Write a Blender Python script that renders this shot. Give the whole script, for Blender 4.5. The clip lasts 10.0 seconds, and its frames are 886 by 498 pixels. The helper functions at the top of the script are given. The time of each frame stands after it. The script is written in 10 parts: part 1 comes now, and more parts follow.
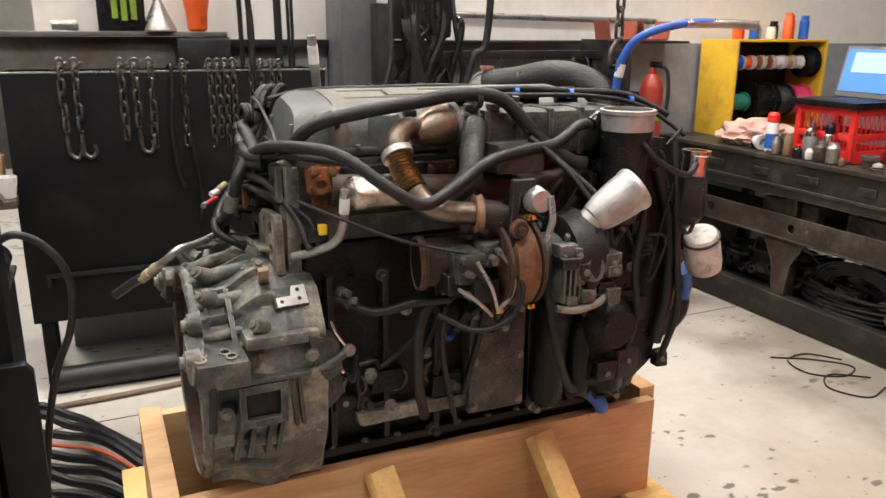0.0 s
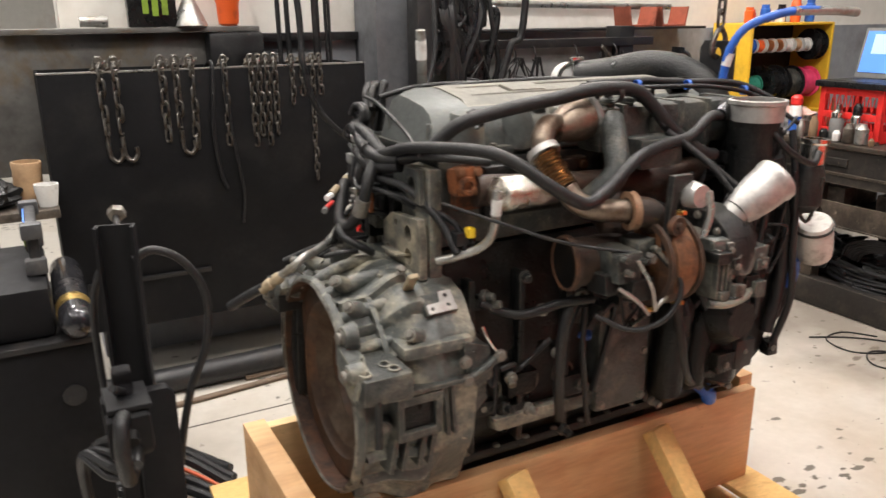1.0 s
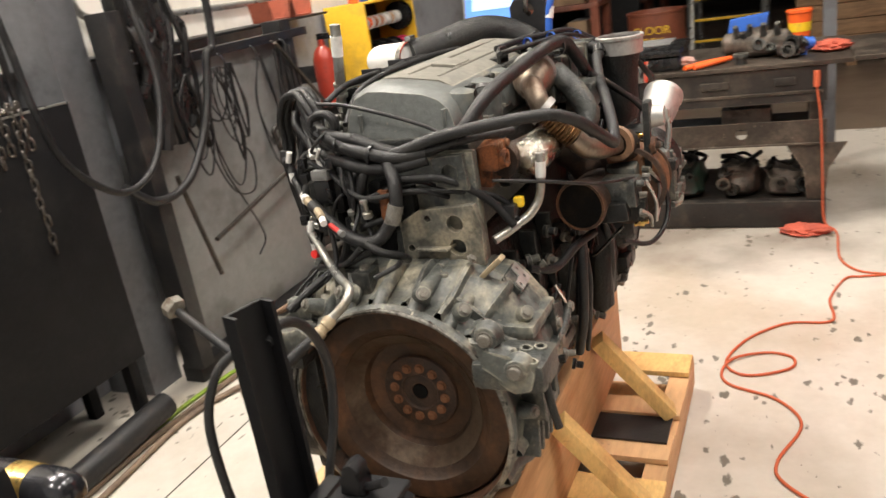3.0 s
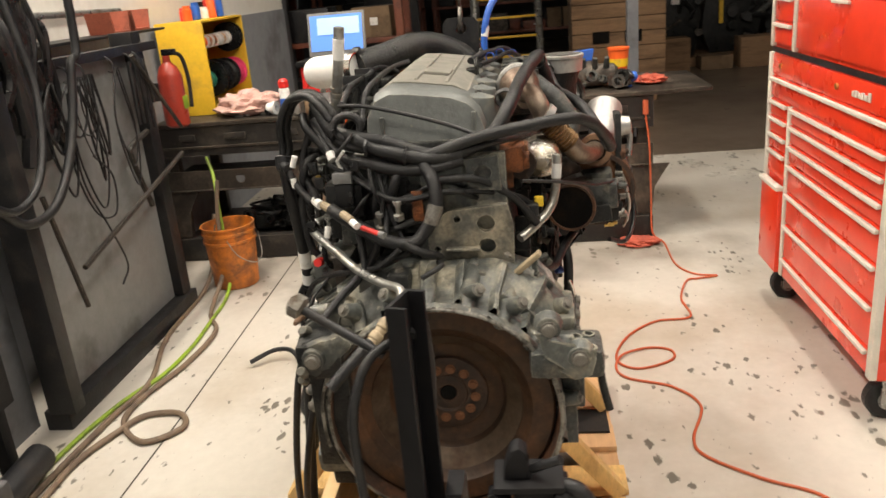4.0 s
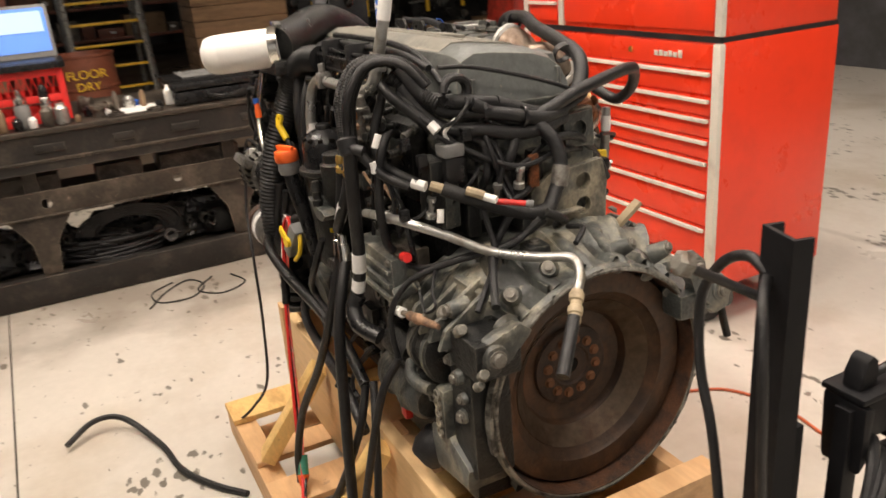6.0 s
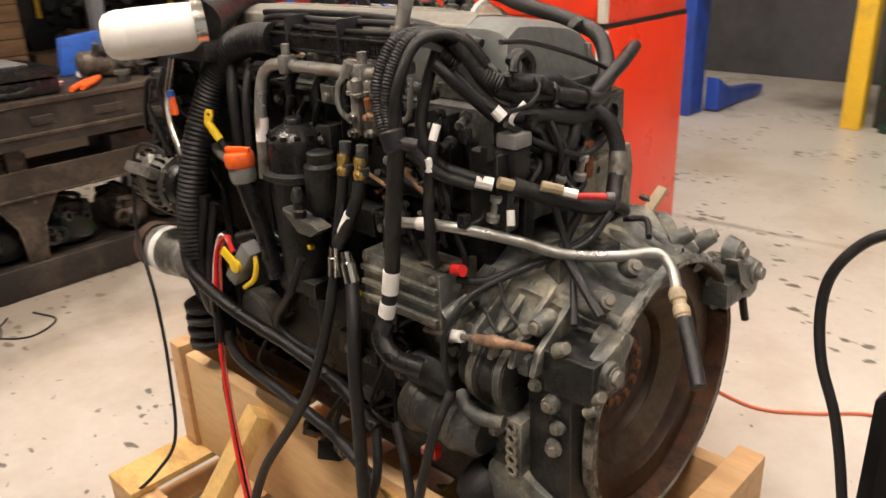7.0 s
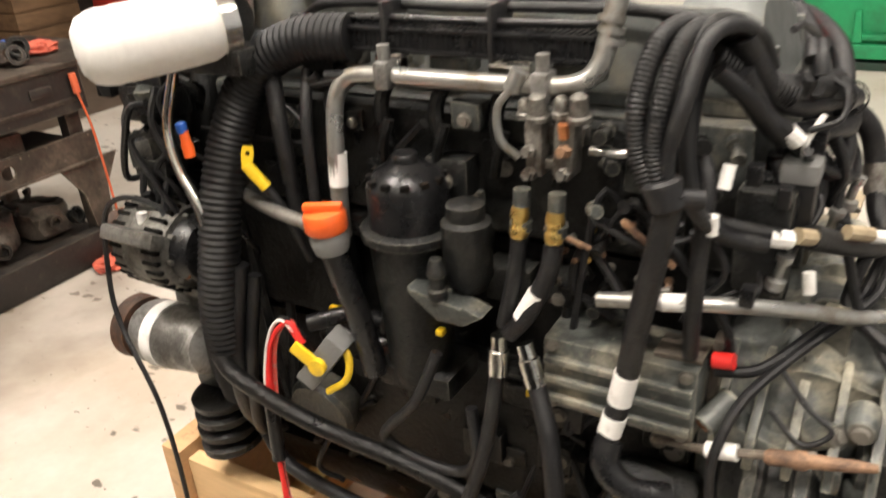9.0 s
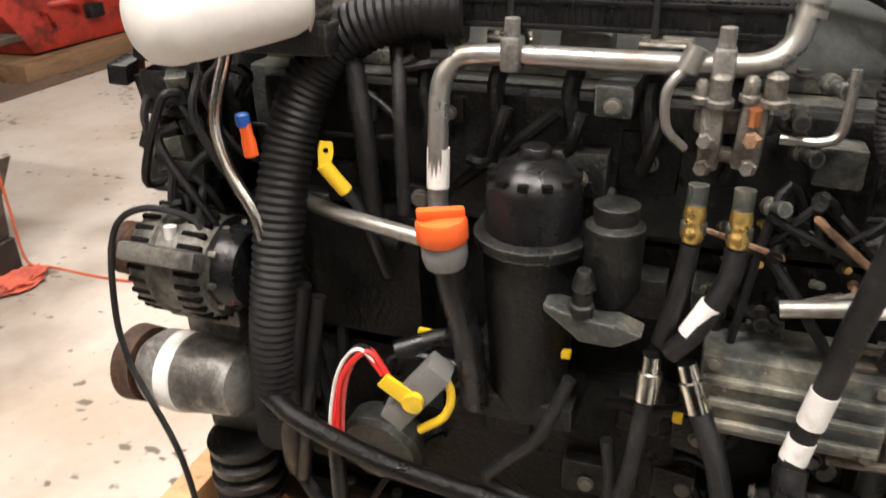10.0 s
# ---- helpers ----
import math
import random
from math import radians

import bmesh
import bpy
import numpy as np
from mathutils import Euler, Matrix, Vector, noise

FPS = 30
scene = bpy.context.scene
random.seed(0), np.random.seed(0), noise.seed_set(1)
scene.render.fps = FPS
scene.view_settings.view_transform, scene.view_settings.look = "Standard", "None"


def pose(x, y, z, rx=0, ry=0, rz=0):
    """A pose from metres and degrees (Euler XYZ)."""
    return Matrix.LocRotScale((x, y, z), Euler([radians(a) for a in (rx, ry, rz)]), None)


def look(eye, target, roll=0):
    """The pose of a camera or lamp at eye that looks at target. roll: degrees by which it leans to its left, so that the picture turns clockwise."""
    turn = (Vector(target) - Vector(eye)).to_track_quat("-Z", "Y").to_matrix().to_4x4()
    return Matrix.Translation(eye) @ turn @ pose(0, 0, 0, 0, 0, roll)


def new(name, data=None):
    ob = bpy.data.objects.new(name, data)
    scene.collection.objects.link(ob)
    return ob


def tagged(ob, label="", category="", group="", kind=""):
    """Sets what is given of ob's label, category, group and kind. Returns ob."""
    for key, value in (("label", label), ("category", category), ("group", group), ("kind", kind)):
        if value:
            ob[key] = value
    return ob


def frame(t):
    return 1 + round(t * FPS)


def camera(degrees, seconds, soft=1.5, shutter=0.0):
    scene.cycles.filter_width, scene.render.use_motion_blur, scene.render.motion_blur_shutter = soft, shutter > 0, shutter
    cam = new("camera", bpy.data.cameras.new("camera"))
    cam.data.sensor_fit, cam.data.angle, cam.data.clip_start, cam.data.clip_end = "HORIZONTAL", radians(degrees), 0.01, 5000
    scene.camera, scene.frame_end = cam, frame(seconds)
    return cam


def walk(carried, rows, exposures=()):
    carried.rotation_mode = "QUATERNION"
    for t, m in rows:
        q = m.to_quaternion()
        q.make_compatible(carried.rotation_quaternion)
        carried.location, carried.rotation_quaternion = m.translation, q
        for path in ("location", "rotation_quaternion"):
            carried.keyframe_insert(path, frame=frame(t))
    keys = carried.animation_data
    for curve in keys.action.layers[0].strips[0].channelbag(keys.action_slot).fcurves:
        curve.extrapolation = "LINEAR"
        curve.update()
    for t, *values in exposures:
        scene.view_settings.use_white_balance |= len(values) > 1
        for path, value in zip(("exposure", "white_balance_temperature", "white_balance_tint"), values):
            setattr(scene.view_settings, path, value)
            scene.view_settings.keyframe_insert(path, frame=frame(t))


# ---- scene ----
cam = camera(58.9, 10.0, 1.5, 0.4)
PATH = [
    (0, (-0.244, -1.937, 1.553), (0.547, -0.182, 1.01), 0.5),
    (0.5, (-0.406, -1.859, 1.559), (0.485, -0.16, 0.992), 1.3),
    (1, (-0.621, -1.687, 1.57), (0.279, 0.004, 0.996), -0.5),
    (1.5, (-0.849, -1.549, 1.618), (0.28, -0.014, 1.013), 1.1),
    (2, (-1.13, -1.395, 1.635), (0.267, -0.116, 0.99), -1.3),
    (2.5, (-1.28, -1.155, 1.614), (0.276, -0.105, 0.925), -2.8),
    (2.7, (-1.317, -1.019, 1.612), (0.289, -0.031, 0.944), -6.9),
    (3.8, (-1.553, -0.31, 1.608), (0.318, -0.001, 0.972), -4.6),
    (4, (-1.575, -0.221, 1.618), (0.303, 0.01, 0.969), -5.1),
    (4.5, (-1.528, 0.082, 1.576), (0.368, 0.172, 0.943), -6.6),
    (5, (-1.455, 0.391, 1.577), (0.443, 0.293, 0.954), -5.0),
    (5.5, (-1.379, 0.673, 1.574), (0.443, 0.14, 0.943), -5.1),
    (5.7, (-1.34, 0.765, 1.585), (0.432, 0.107, 0.931), -5.1),
    (6.8, (-0.76, 1.147, 1.551), (0.626, -0.069, 0.776), -2.4),
    (7, (-0.672, 1.212, 1.54), (0.618, -0.119, 0.79), -2.3),
    (7.5, (-0.477, 1.331, 1.574), (0.54, -0.174, 0.719), -2.6),
    (8, (-0.315, 1.316, 1.555), (0.656, -0.258, 0.793), -2.4),
    (8.5, (-0.109, 1.162, 1.582), (0.907, -0.393, 0.878), -4.3),
    (9, (0.047, 1.137, 1.558), (0.991, -0.388, 0.673), -4.1),
    (9.5, (0.264, 1.132, 1.519), (1.052, -0.426, 0.543), -2.8),
    (10, (0.408, 1.139, 1.506), (1.056, -0.53, 0.615), -1.4),
]
walk(cam, [(t, look(eye, target, roll)) for t, eye, target, roll in PATH], [(0, 0.08, 5950, 10), (1, 0.18, 5950, 10), (1.5, 0.5, 5650, 9), (2, 0.42, 5950, 9), (2.7, 0.42, 6150, 9), (4, 0.1, 6450, 8), (5, 0.1, 6500, 8), (5.7, 0.02, 6650, 12), (7.5, 0.0, 6650, 14), (8.5, 0.0, 6500, 14), (9, 0.44, 6300, 10), (9.5, 0.66, 6100, 12), (10, 0.43, 6100, 12)])


# ---- light ----
def strip_light(x, y, watts, z=4.75, tint=(1.0, 0.9, 0.79)):
    """A hanging double-tube workshop light out of view, added together with its lamp."""
    root = thing("ceiling_light", (x, y, z), "long white fluorescent light, out of view, added at the ceiling", "ceiling light", "ceiling lights")
    bm = bmesh.new()
    bx(bm, x - 0.62, x + 0.62, y - 0.16, y + 0.16, z + 0.03, z + 0.09, 0.01)
    part("housing", bm, M["white_metal"], root)
    for dy in (-0.08, 0.08):
        bm = bmesh.new()
        cyl(bm, (x - 0.58, y + dy, z + 0.012), (x + 0.58, y + dy, z + 0.012), 0.013, n=10)
        part("tube", bm, M["lamp_glow"], root)
    for dx in (-0.5, 0.5):
        bm = bmesh.new()
        cyl(bm, (x + dx, y, z + 0.08), (x + dx, y, 5.38), 0.004, n=6)
        part("hanger", bm, M["dark_steel"], root)
    data = bpy.data.lights.new("tube_lamp", "AREA")
    data.shape, data.size, data.size_y = "RECTANGLE", 1.2, 0.28
    data.energy, data.color = watts, tint
    lamp = new("tube_lamp", data)
    lamp.matrix_world = look((x, y, z - 0.03), (x, y, 0))


world = bpy.data.worlds.new("world")
scene.world = world
world.use_nodes = True
world.node_tree.nodes["Background"].inputs["Color"].default_value = (1.0, 0.9, 0.78, 1)
world.node_tree.nodes["Background"].inputs["Strength"].default_value = 0.02


# ---- building blocks ----
W = {}


def thing(name, at, label, category, group="", kind=""):
    ob = new(name)
    ob.location = at
    ob.empty_display_size = 0.05
    W[ob] = Matrix.Translation(at)
    return tagged(ob, label, category, group, kind)


def finish(name, bm, material, angle=38):
    me = bpy.data.meshes.new(name)
    bmesh.ops.recalc_face_normals(bm, faces=bm.faces[:])
    bm.to_mesh(me)
    bm.free()
    me.shade_smooth()
    me.set_sharp_from_angle(angle=radians(angle))
    me.materials.append(material)
    return me


def part(name, bm, material, parent, label="", angle=38):
    ob = new(name, finish(name, bm, material, angle))
    W[ob] = Matrix.Identity(4)
    ob.parent = parent
    ob.matrix_parent_inverse = W[parent].inverted()
    if label:
        ob["label"] = label
    return ob


def piece(name, me, m, parent):
    """A repeated part on shared mesh data, at the world pose m."""
    ob = new(name, me)
    ob.parent = parent
    ob.matrix_parent_inverse = W[parent].inverted()
    ob.matrix_basis = m
    W[ob] = m.copy()
    return ob


def solid(name, bm, material, label, category, group="", kind="", angle=38):
    ob = new(name, finish(name, bm, material, angle))
    W[ob] = Matrix.Identity(4)
    return tagged(ob, label, category, group, kind)


def add(bm, verts, faces, m=None):
    vs = [bm.verts.new(m @ Vector(v) if m else v) for v in verts]
    for f in faces:
        try:
            bm.faces.new([vs[i] for i in f])
        except ValueError:
            pass
    return vs


def bx(bm, x0, x1, y0, y1, z0, z1, bev=0.0, m=None):
    """A box, with bevelled edges where bev is given."""
    if bev <= 0:
        v = [(x, y, z) for x in (x0, x1) for y in (y0, y1) for z in (z0, z1)]
        add(bm, v, [(0, 1, 3, 2), (4, 6, 7, 5), (0, 4, 5, 1), (2, 3, 7, 6), (0, 2, 6, 4), (1, 5, 7, 3)], m)
        return
    b = min(bev, (x1 - x0) * 0.45, (y1 - y0) * 0.45, (z1 - z0) * 0.45)
    tmp = bmesh.new()
    bx(tmp, x0, x1, y0, y1, z0, z1)
    bmesh.ops.bevel(tmp, geom=tmp.edges[:], offset=b, segments=2, profile=0.6, affect="EDGES")
    merge(bm, tmp, m)


def merge(bm, tmp, m=None):
    tmp.verts.index_update()
    vs = [bm.verts.new(m @ v.co if m else v.co) for v in tmp.verts]
    for f in tmp.faces:
        try:
            bm.faces.new([vs[v.index] for v in f.verts])
        except ValueError:
            pass
    tmp.free()


def axes(d):
    d = Vector(d).normalized()
    u = d.orthogonal().normalized()
    return d, u, d.cross(u)


def lathe(bm, prof, origin, axis, n=32, close=False):
    """Turns (distance along the axis, radius) pairs round the axis; caps open ends unless close joins last to first."""
    d, u, w = axes(axis)
    o = Vector(origin)
    rings = []
    for a, r in prof:
        if r < 1e-5:
            rings.append([bm.verts.new(o + d * a)])
        else:
            rings.append([bm.verts.new(o + d * a + (u * math.cos(t) + w * math.sin(t)) * r) for t in (2 * math.pi * i / n for i in range(n))])
    pairs = list(zip(rings, rings[1:]))
    if close:
        pairs.append((rings[-1], rings[0]))
    for p, q in pairs:
        for i in range(n):
            j = (i + 1) % n
            if len(p) == 1 and len(q) == 1:
                continue
            if len(p) == 1:
                bm.faces.new((p[0], q[i], q[j]))
            elif len(q) == 1:
                bm.faces.new((p[i], q[0], p[j]))
            else:
                bm.faces.new((p[i], q[i], q[j], p[j]))
    if not close:
        for r in (rings[0], rings[-1]):
            if len(r) > 2:
                bm.faces.new(r)


def cyl(bm, p0, p1, r, r2=None, n=16, bev=0.0):
    p0, p1 = Vector(p0), Vector(p1)
    h = (p1 - p0).length
    r2 = r if r2 is None else r2
    if bev:
        prof = [(0, r - bev), (bev, r), (h - bev, r2), (h, r2 - bev)]
    else:
        prof = [(0, r), (h, r2)]
    lathe(bm, prof, p0, p1 - p0, n)


def smooth_path(pts, steps):
    """A rounded line through the points."""
    p = [Vector(q) for q in pts]
    if len(p) == 2:
        return [p[0].lerp(p[1], i / steps) for i in range(steps + 1)]
    p = [p[0] * 2 - p[1]] + p + [p[-1] * 2 - p[-2]]
    out = []
    for i in range(1, len(p) - 2):
        a, b, c, d = p[i - 1 : i + 3]
        for k in range(steps):
            t = k / steps
            out.append(0.5 * (2 * b + (c - a) * t + (2 * a - 5 * b + 4 * c - d) * t * t + (3 * b - a - 3 * c + d) * t ** 3))
    out.append(p[-2])
    return out


def tube(bm, pts, r, n=10, steps=7, ribs=0.0, depth=0.12, flat=1.0):
    """A hose along the points; ribs is the pitch of a corrugated one."""
    line = smooth_path(pts, steps)
    if ribs:
        fine, walked = [line[0]], 0.0
        total = sum((b - a).length for a, b in zip(line, line[1:]))
        count = max(4, int(total / ribs * 2))
        for k in range(1, count + 1):
            want, run = total * k / count, 0.0
            for a, b in zip(line, line[1:]):
                s = (b - a).length
                if run + s >= want - 1e-9:
                    fine.append(a.lerp(b, (want - run) / max(s, 1e-9)))
                    break
                run += s
        line = fine
    rings, u = [], None
    for i, c in enumerate(line):
        d = (line[min(i + 1, len(line) - 1)] - line[max(i - 1, 0)]).normalized()
        if u is None:
            u = d.orthogonal().normalized()
        u = (u - d * u.dot(d)).normalized()
        w = d.cross(u)
        rr = r * (1 - depth * (i % 2)) if ribs else r
        rings.append([bm.verts.new(c + (u * math.cos(t) + w * math.sin(t) * flat) * rr) for t in (2 * math.pi * k / n for k in range(n))])
    for p, q in zip(rings, rings[1:]):
        for k in range(n):
            bm.faces.new((p[k], p[(k + 1) % n], q[(k + 1) % n], q[k]))
    bm.faces.new(rings[0][::-1])
    bm.faces.new(rings[-1])


def prism(bm, outline, axis, a0, a1, bev=0.0, m=None):
    """A flat outline (pairs) drawn out along x, y or z. For x the pairs are (y, z), for y (x, z), for z (x, y)."""
    def place(p, a):
        return {"x": (a, p[0], p[1]), "y": (p[0], a, p[1]), "z": (p[0], p[1], a)}[axis]
    tmp = bmesh.new()
    n = len(outline)
    v = [tmp.verts.new(place(p, a0)) for p in outline] + [tmp.verts.new(place(p, a1)) for p in outline]
    tmp.faces.new(v[:n])
    tmp.faces.new(v[n:])
    for i in range(n):
        j = (i + 1) % n
        tmp.faces.new((v[i], v[j], v[n + j], v[n + i]))
    if bev:
        bmesh.ops.bevel(tmp, geom=tmp.edges[:], offset=bev, segments=2, profile=0.6, affect="EDGES")
    merge(bm, tmp, m)


def holed_plate(bm, outline, holes, axis, a0, a1):
    """A plate drawn out along the axis with round holes (centre pair, radius) through it."""
    def place(p, a):
        return {"x": (a, p[0], p[1]), "y": (p[0], a, p[1]), "z": (p[0], p[1], a)}[axis]
    tmp = bmesh.new()
    edges = []
    loops = [outline] + [[(c[0] + r * math.cos(t), c[1] + r * math.sin(t)) for t in (2 * math.pi * k / 16 for k in range(16))] for c, r in holes]
    for lp in loops:
        v = [tmp.verts.new(place(p, a0)) for p in lp]
        edges += [tmp.edges.new((v[i], v[(i + 1) % len(v)])) for i in range(len(v))]
    bmesh.ops.triangle_fill(tmp, use_beauty=True, edges=edges)
    out = bmesh.ops.extrude_face_region(tmp, geom=tmp.faces[:])
    off = Vector(place((0, 0), a1)) - Vector(place((0, 0), a0))
    for g in out["geom"]:
        if isinstance(g, bmesh.types.BMVert):
            g.co += off
    merge(bm, tmp)


def roughen(bm, size, scale, seed=0.0):
    for v in bm.verts:
        v.co += noise.noise_vector(v.co * scale + Vector((seed, seed * 2, 0))) * size


def along(p, d, spin=0.0):
    """A pose at p whose z axis points along d."""
    return Matrix.Translation(p) @ Vector(d).to_track_quat("Z", "Y").to_matrix().to_4x4() @ Matrix.Rotation(spin, 4, "Z")


# ---- materials ----
M = {}


def surface(name, col, rough=0.6, metal=0.0, col2=None, scale=14.0, amount=0.5, bump=0.15, var=0.18, coat=0.0, fine=9.0, spec=0.5, stretch=None, worn=None, grime=None, speck=None):
    """Paint, metal, wood or rubber: a base colour that varies in grain, with a second colour (dust, rust, wear) in patches."""
    m = bpy.data.materials.new(name)
    m.use_nodes = True
    nt = m.node_tree
    n, l = nt.nodes, nt.links
    b = n["Principled BSDF"]
    tc = n.new("ShaderNodeTexCoord")
    big, small = n.new("ShaderNodeTexNoise"), n.new("ShaderNodeTexNoise")
    for t, s, det in ((big, scale, 6.0), (small, scale * fine, 4.0)):
        if stretch:
            mp = n.new("ShaderNodeMapping")
            mp.inputs["Scale"].default_value = stretch
            l.new(tc.outputs["Object"], mp.inputs["Vector"])
            l.new(mp.outputs["Vector"], t.inputs["Vector"])
        else:
            l.new(tc.outputs["Object"], t.inputs["Vector"])
        t.inputs["Scale"].default_value, t.inputs["Detail"].default_value, t.inputs["Roughness"].default_value = s, det, 0.62
    grain = n.new("ShaderNodeMapRange")
    grain.inputs["From Min"].default_value, grain.inputs["From Max"].default_value = 0.25, 0.75
    grain.inputs["To Min"].default_value, grain.inputs["To Max"].default_value = 1 - var, 1 + var
    l.new(small.outputs["Fac"], grain.inputs["Value"])
    mask = n.new("ShaderNodeMapRange")
    mask.inputs["From Min"].default_value, mask.inputs["From Max"].default_value = 0.62 - 0.3 * amount, 0.78 - 0.3 * amount
    l.new(big.outputs["Fac"], mask.inputs["Value"])
    mix = n.new("ShaderNodeMix")
    mix.data_type = "RGBA"
    c2 = col2 if col2 else tuple(c * 0.7 for c in col)
    mix.inputs["A"].default_value, mix.inputs["B"].default_value = (*col, 1), (*c2, 1)
    l.new(mask.outputs["Result"], mix.inputs["Factor"])
    mul = n.new("ShaderNodeVectorMath")
    mul.operation = "SCALE"
    shade = mix.outputs["Result"]
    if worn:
        # rubbed, dusty edges that also paint in edge highlights: where the rounded normal leaves the face's own, broken
        # up by the fine grain
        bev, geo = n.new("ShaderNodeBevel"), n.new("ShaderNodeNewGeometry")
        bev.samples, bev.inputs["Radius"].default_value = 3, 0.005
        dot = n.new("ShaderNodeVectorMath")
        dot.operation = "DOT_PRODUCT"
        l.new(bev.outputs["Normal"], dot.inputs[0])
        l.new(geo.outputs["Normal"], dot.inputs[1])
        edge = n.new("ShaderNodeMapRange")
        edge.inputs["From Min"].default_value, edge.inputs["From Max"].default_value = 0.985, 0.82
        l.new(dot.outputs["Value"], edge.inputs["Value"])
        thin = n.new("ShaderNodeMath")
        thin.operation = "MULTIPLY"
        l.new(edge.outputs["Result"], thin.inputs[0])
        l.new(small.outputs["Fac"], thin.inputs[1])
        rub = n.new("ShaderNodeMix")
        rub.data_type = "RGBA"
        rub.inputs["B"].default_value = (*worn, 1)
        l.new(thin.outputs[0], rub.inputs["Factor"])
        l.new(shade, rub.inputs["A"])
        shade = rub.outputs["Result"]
    # grime: dust or oil in ragged patches; speck: fine grit and painted oil glints
    for layer, lo, wide in ((grime, 0.5, 0.12), (speck, 0.64, 0.05)):
        if not layer:
            continue
        tint, size, share = layer
        tex, cut, lay_ = n.new("ShaderNodeTexNoise"), n.new("ShaderNodeMapRange"), n.new("ShaderNodeMix")
        tex.inputs["Scale"].default_value, tex.inputs["Detail"].default_value, tex.inputs["Roughness"].default_value = size, 8.0, 0.68
        tex.inputs["Distortion"].default_value = 0.4
        l.new(tc.outputs["Object"], tex.inputs["Vector"])
        cut.inputs["From Min"].default_value, cut.inputs["From Max"].default_value = lo, lo + wide
        cut.inputs["To Max"].default_value = share
        l.new(tex.outputs["Fac"], cut.inputs["Value"])
        lay_.data_type = "RGBA"
        lay_.inputs["B"].default_value = (*tint, 1)
        l.new(cut.outputs["Result"], lay_.inputs["Factor"])
        l.new(shade, lay_.inputs["A"])
        shade = lay_.outputs["Result"]
    l.new(shade, mul.inputs[0])
    l.new(grain.outputs["Result"], mul.inputs["Scale"])
    l.new(mul.outputs["Vector"], b.inputs["Base Color"])
    rg = n.new("ShaderNodeMapRange")
    rg.inputs["To Min"].default_value, rg.inputs["To Max"].default_value = max(0.03, rough - 0.12), min(1, rough + 0.15)
    rg.inputs["From Min"].default_value, rg.inputs["From Max"].default_value = 0.3, 0.7
    l.new(big.outputs["Fac"], rg.inputs["Value"])
    l.new(rg.outputs["Result"], b.inputs["Roughness"])
    b.inputs["Metallic"].default_value = metal
    b.inputs["Coat Weight"].default_value = coat
    b.inputs["Specular IOR Level"].default_value = spec
    if bump:
        bp = n.new("ShaderNodeBump")
        bp.inputs["Strength"].default_value, bp.inputs["Distance"].default_value = bump, 0.004
        l.new(small.outputs["Fac"], bp.inputs["Height"])
        l.new(bp.outputs["Normal"], b.inputs["Normal"])
    M[name] = m
    return m


def glow(name, col, strength):
    m = bpy.data.materials.new(name)
    m.use_nodes = True
    b = m.node_tree.nodes["Principled BSDF"]
    b.inputs["Base Color"].default_value = (*col, 1)
    b.inputs["Emission Color"].default_value = (*col, 1)
    b.inputs["Emission Strength"].default_value = strength
    M[name] = m
    return m


DUST = (0.24, 0.22, 0.18)
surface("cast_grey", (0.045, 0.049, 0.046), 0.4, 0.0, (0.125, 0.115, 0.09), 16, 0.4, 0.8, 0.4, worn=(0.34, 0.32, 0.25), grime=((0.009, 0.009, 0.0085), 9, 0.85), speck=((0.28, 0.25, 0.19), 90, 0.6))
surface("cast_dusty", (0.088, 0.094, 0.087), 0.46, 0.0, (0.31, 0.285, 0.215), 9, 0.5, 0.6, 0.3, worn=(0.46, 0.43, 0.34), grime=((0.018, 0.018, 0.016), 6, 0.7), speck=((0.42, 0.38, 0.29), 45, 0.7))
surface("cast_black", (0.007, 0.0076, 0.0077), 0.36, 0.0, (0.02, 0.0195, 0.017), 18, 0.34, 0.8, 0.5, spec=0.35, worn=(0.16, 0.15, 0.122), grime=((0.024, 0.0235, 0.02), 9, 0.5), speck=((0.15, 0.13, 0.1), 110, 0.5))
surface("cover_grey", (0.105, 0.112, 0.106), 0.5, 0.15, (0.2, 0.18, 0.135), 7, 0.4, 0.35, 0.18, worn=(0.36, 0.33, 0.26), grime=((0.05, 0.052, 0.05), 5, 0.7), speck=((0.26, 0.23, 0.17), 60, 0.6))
surface("black_plastic", (0.009, 0.009, 0.0095), 0.28, 0.0, (0.016, 0.015, 0.014), 22, 0.2, 0.2, spec=0.4)
surface("rubber", (0.009, 0.009, 0.0098), 0.42, 0.0, (0.022, 0.021, 0.019), 26, 0.3, 0.5, 0.3, spec=0.42, speck=((0.07, 0.066, 0.056), 120, 0.7))
surface("rust", (0.085, 0.034, 0.014), 0.7, 0.0, (0.03, 0.017, 0.011), 16, 0.5, 0.7, 0.35, worn=(0.26, 0.13, 0.06), grime=((0.028, 0.02, 0.015), 7, 0.7))
surface("bellows_gold", (0.3, 0.185, 0.09), 0.32, 0.9, (0.12, 0.07, 0.035), 30, 0.4, 0.15, 0.2, grime=((0.03, 0.018, 0.01), 14, 0.5))
surface("turbine_rust", (0.17, 0.072, 0.026), 0.6, 0.1, (0.07, 0.032, 0.015), 12, 0.5, 0.5, 0.3, worn=(0.32, 0.17, 0.07), grime=((0.025, 0.015, 0.01), 6, 0.7))
surface("bellows_brown", (0.13, 0.085, 0.05), 0.4, 0.75, (0.06, 0.035, 0.02), 13, 0.45, 0.2, 0.15, worn=(0.3, 0.2, 0.12))
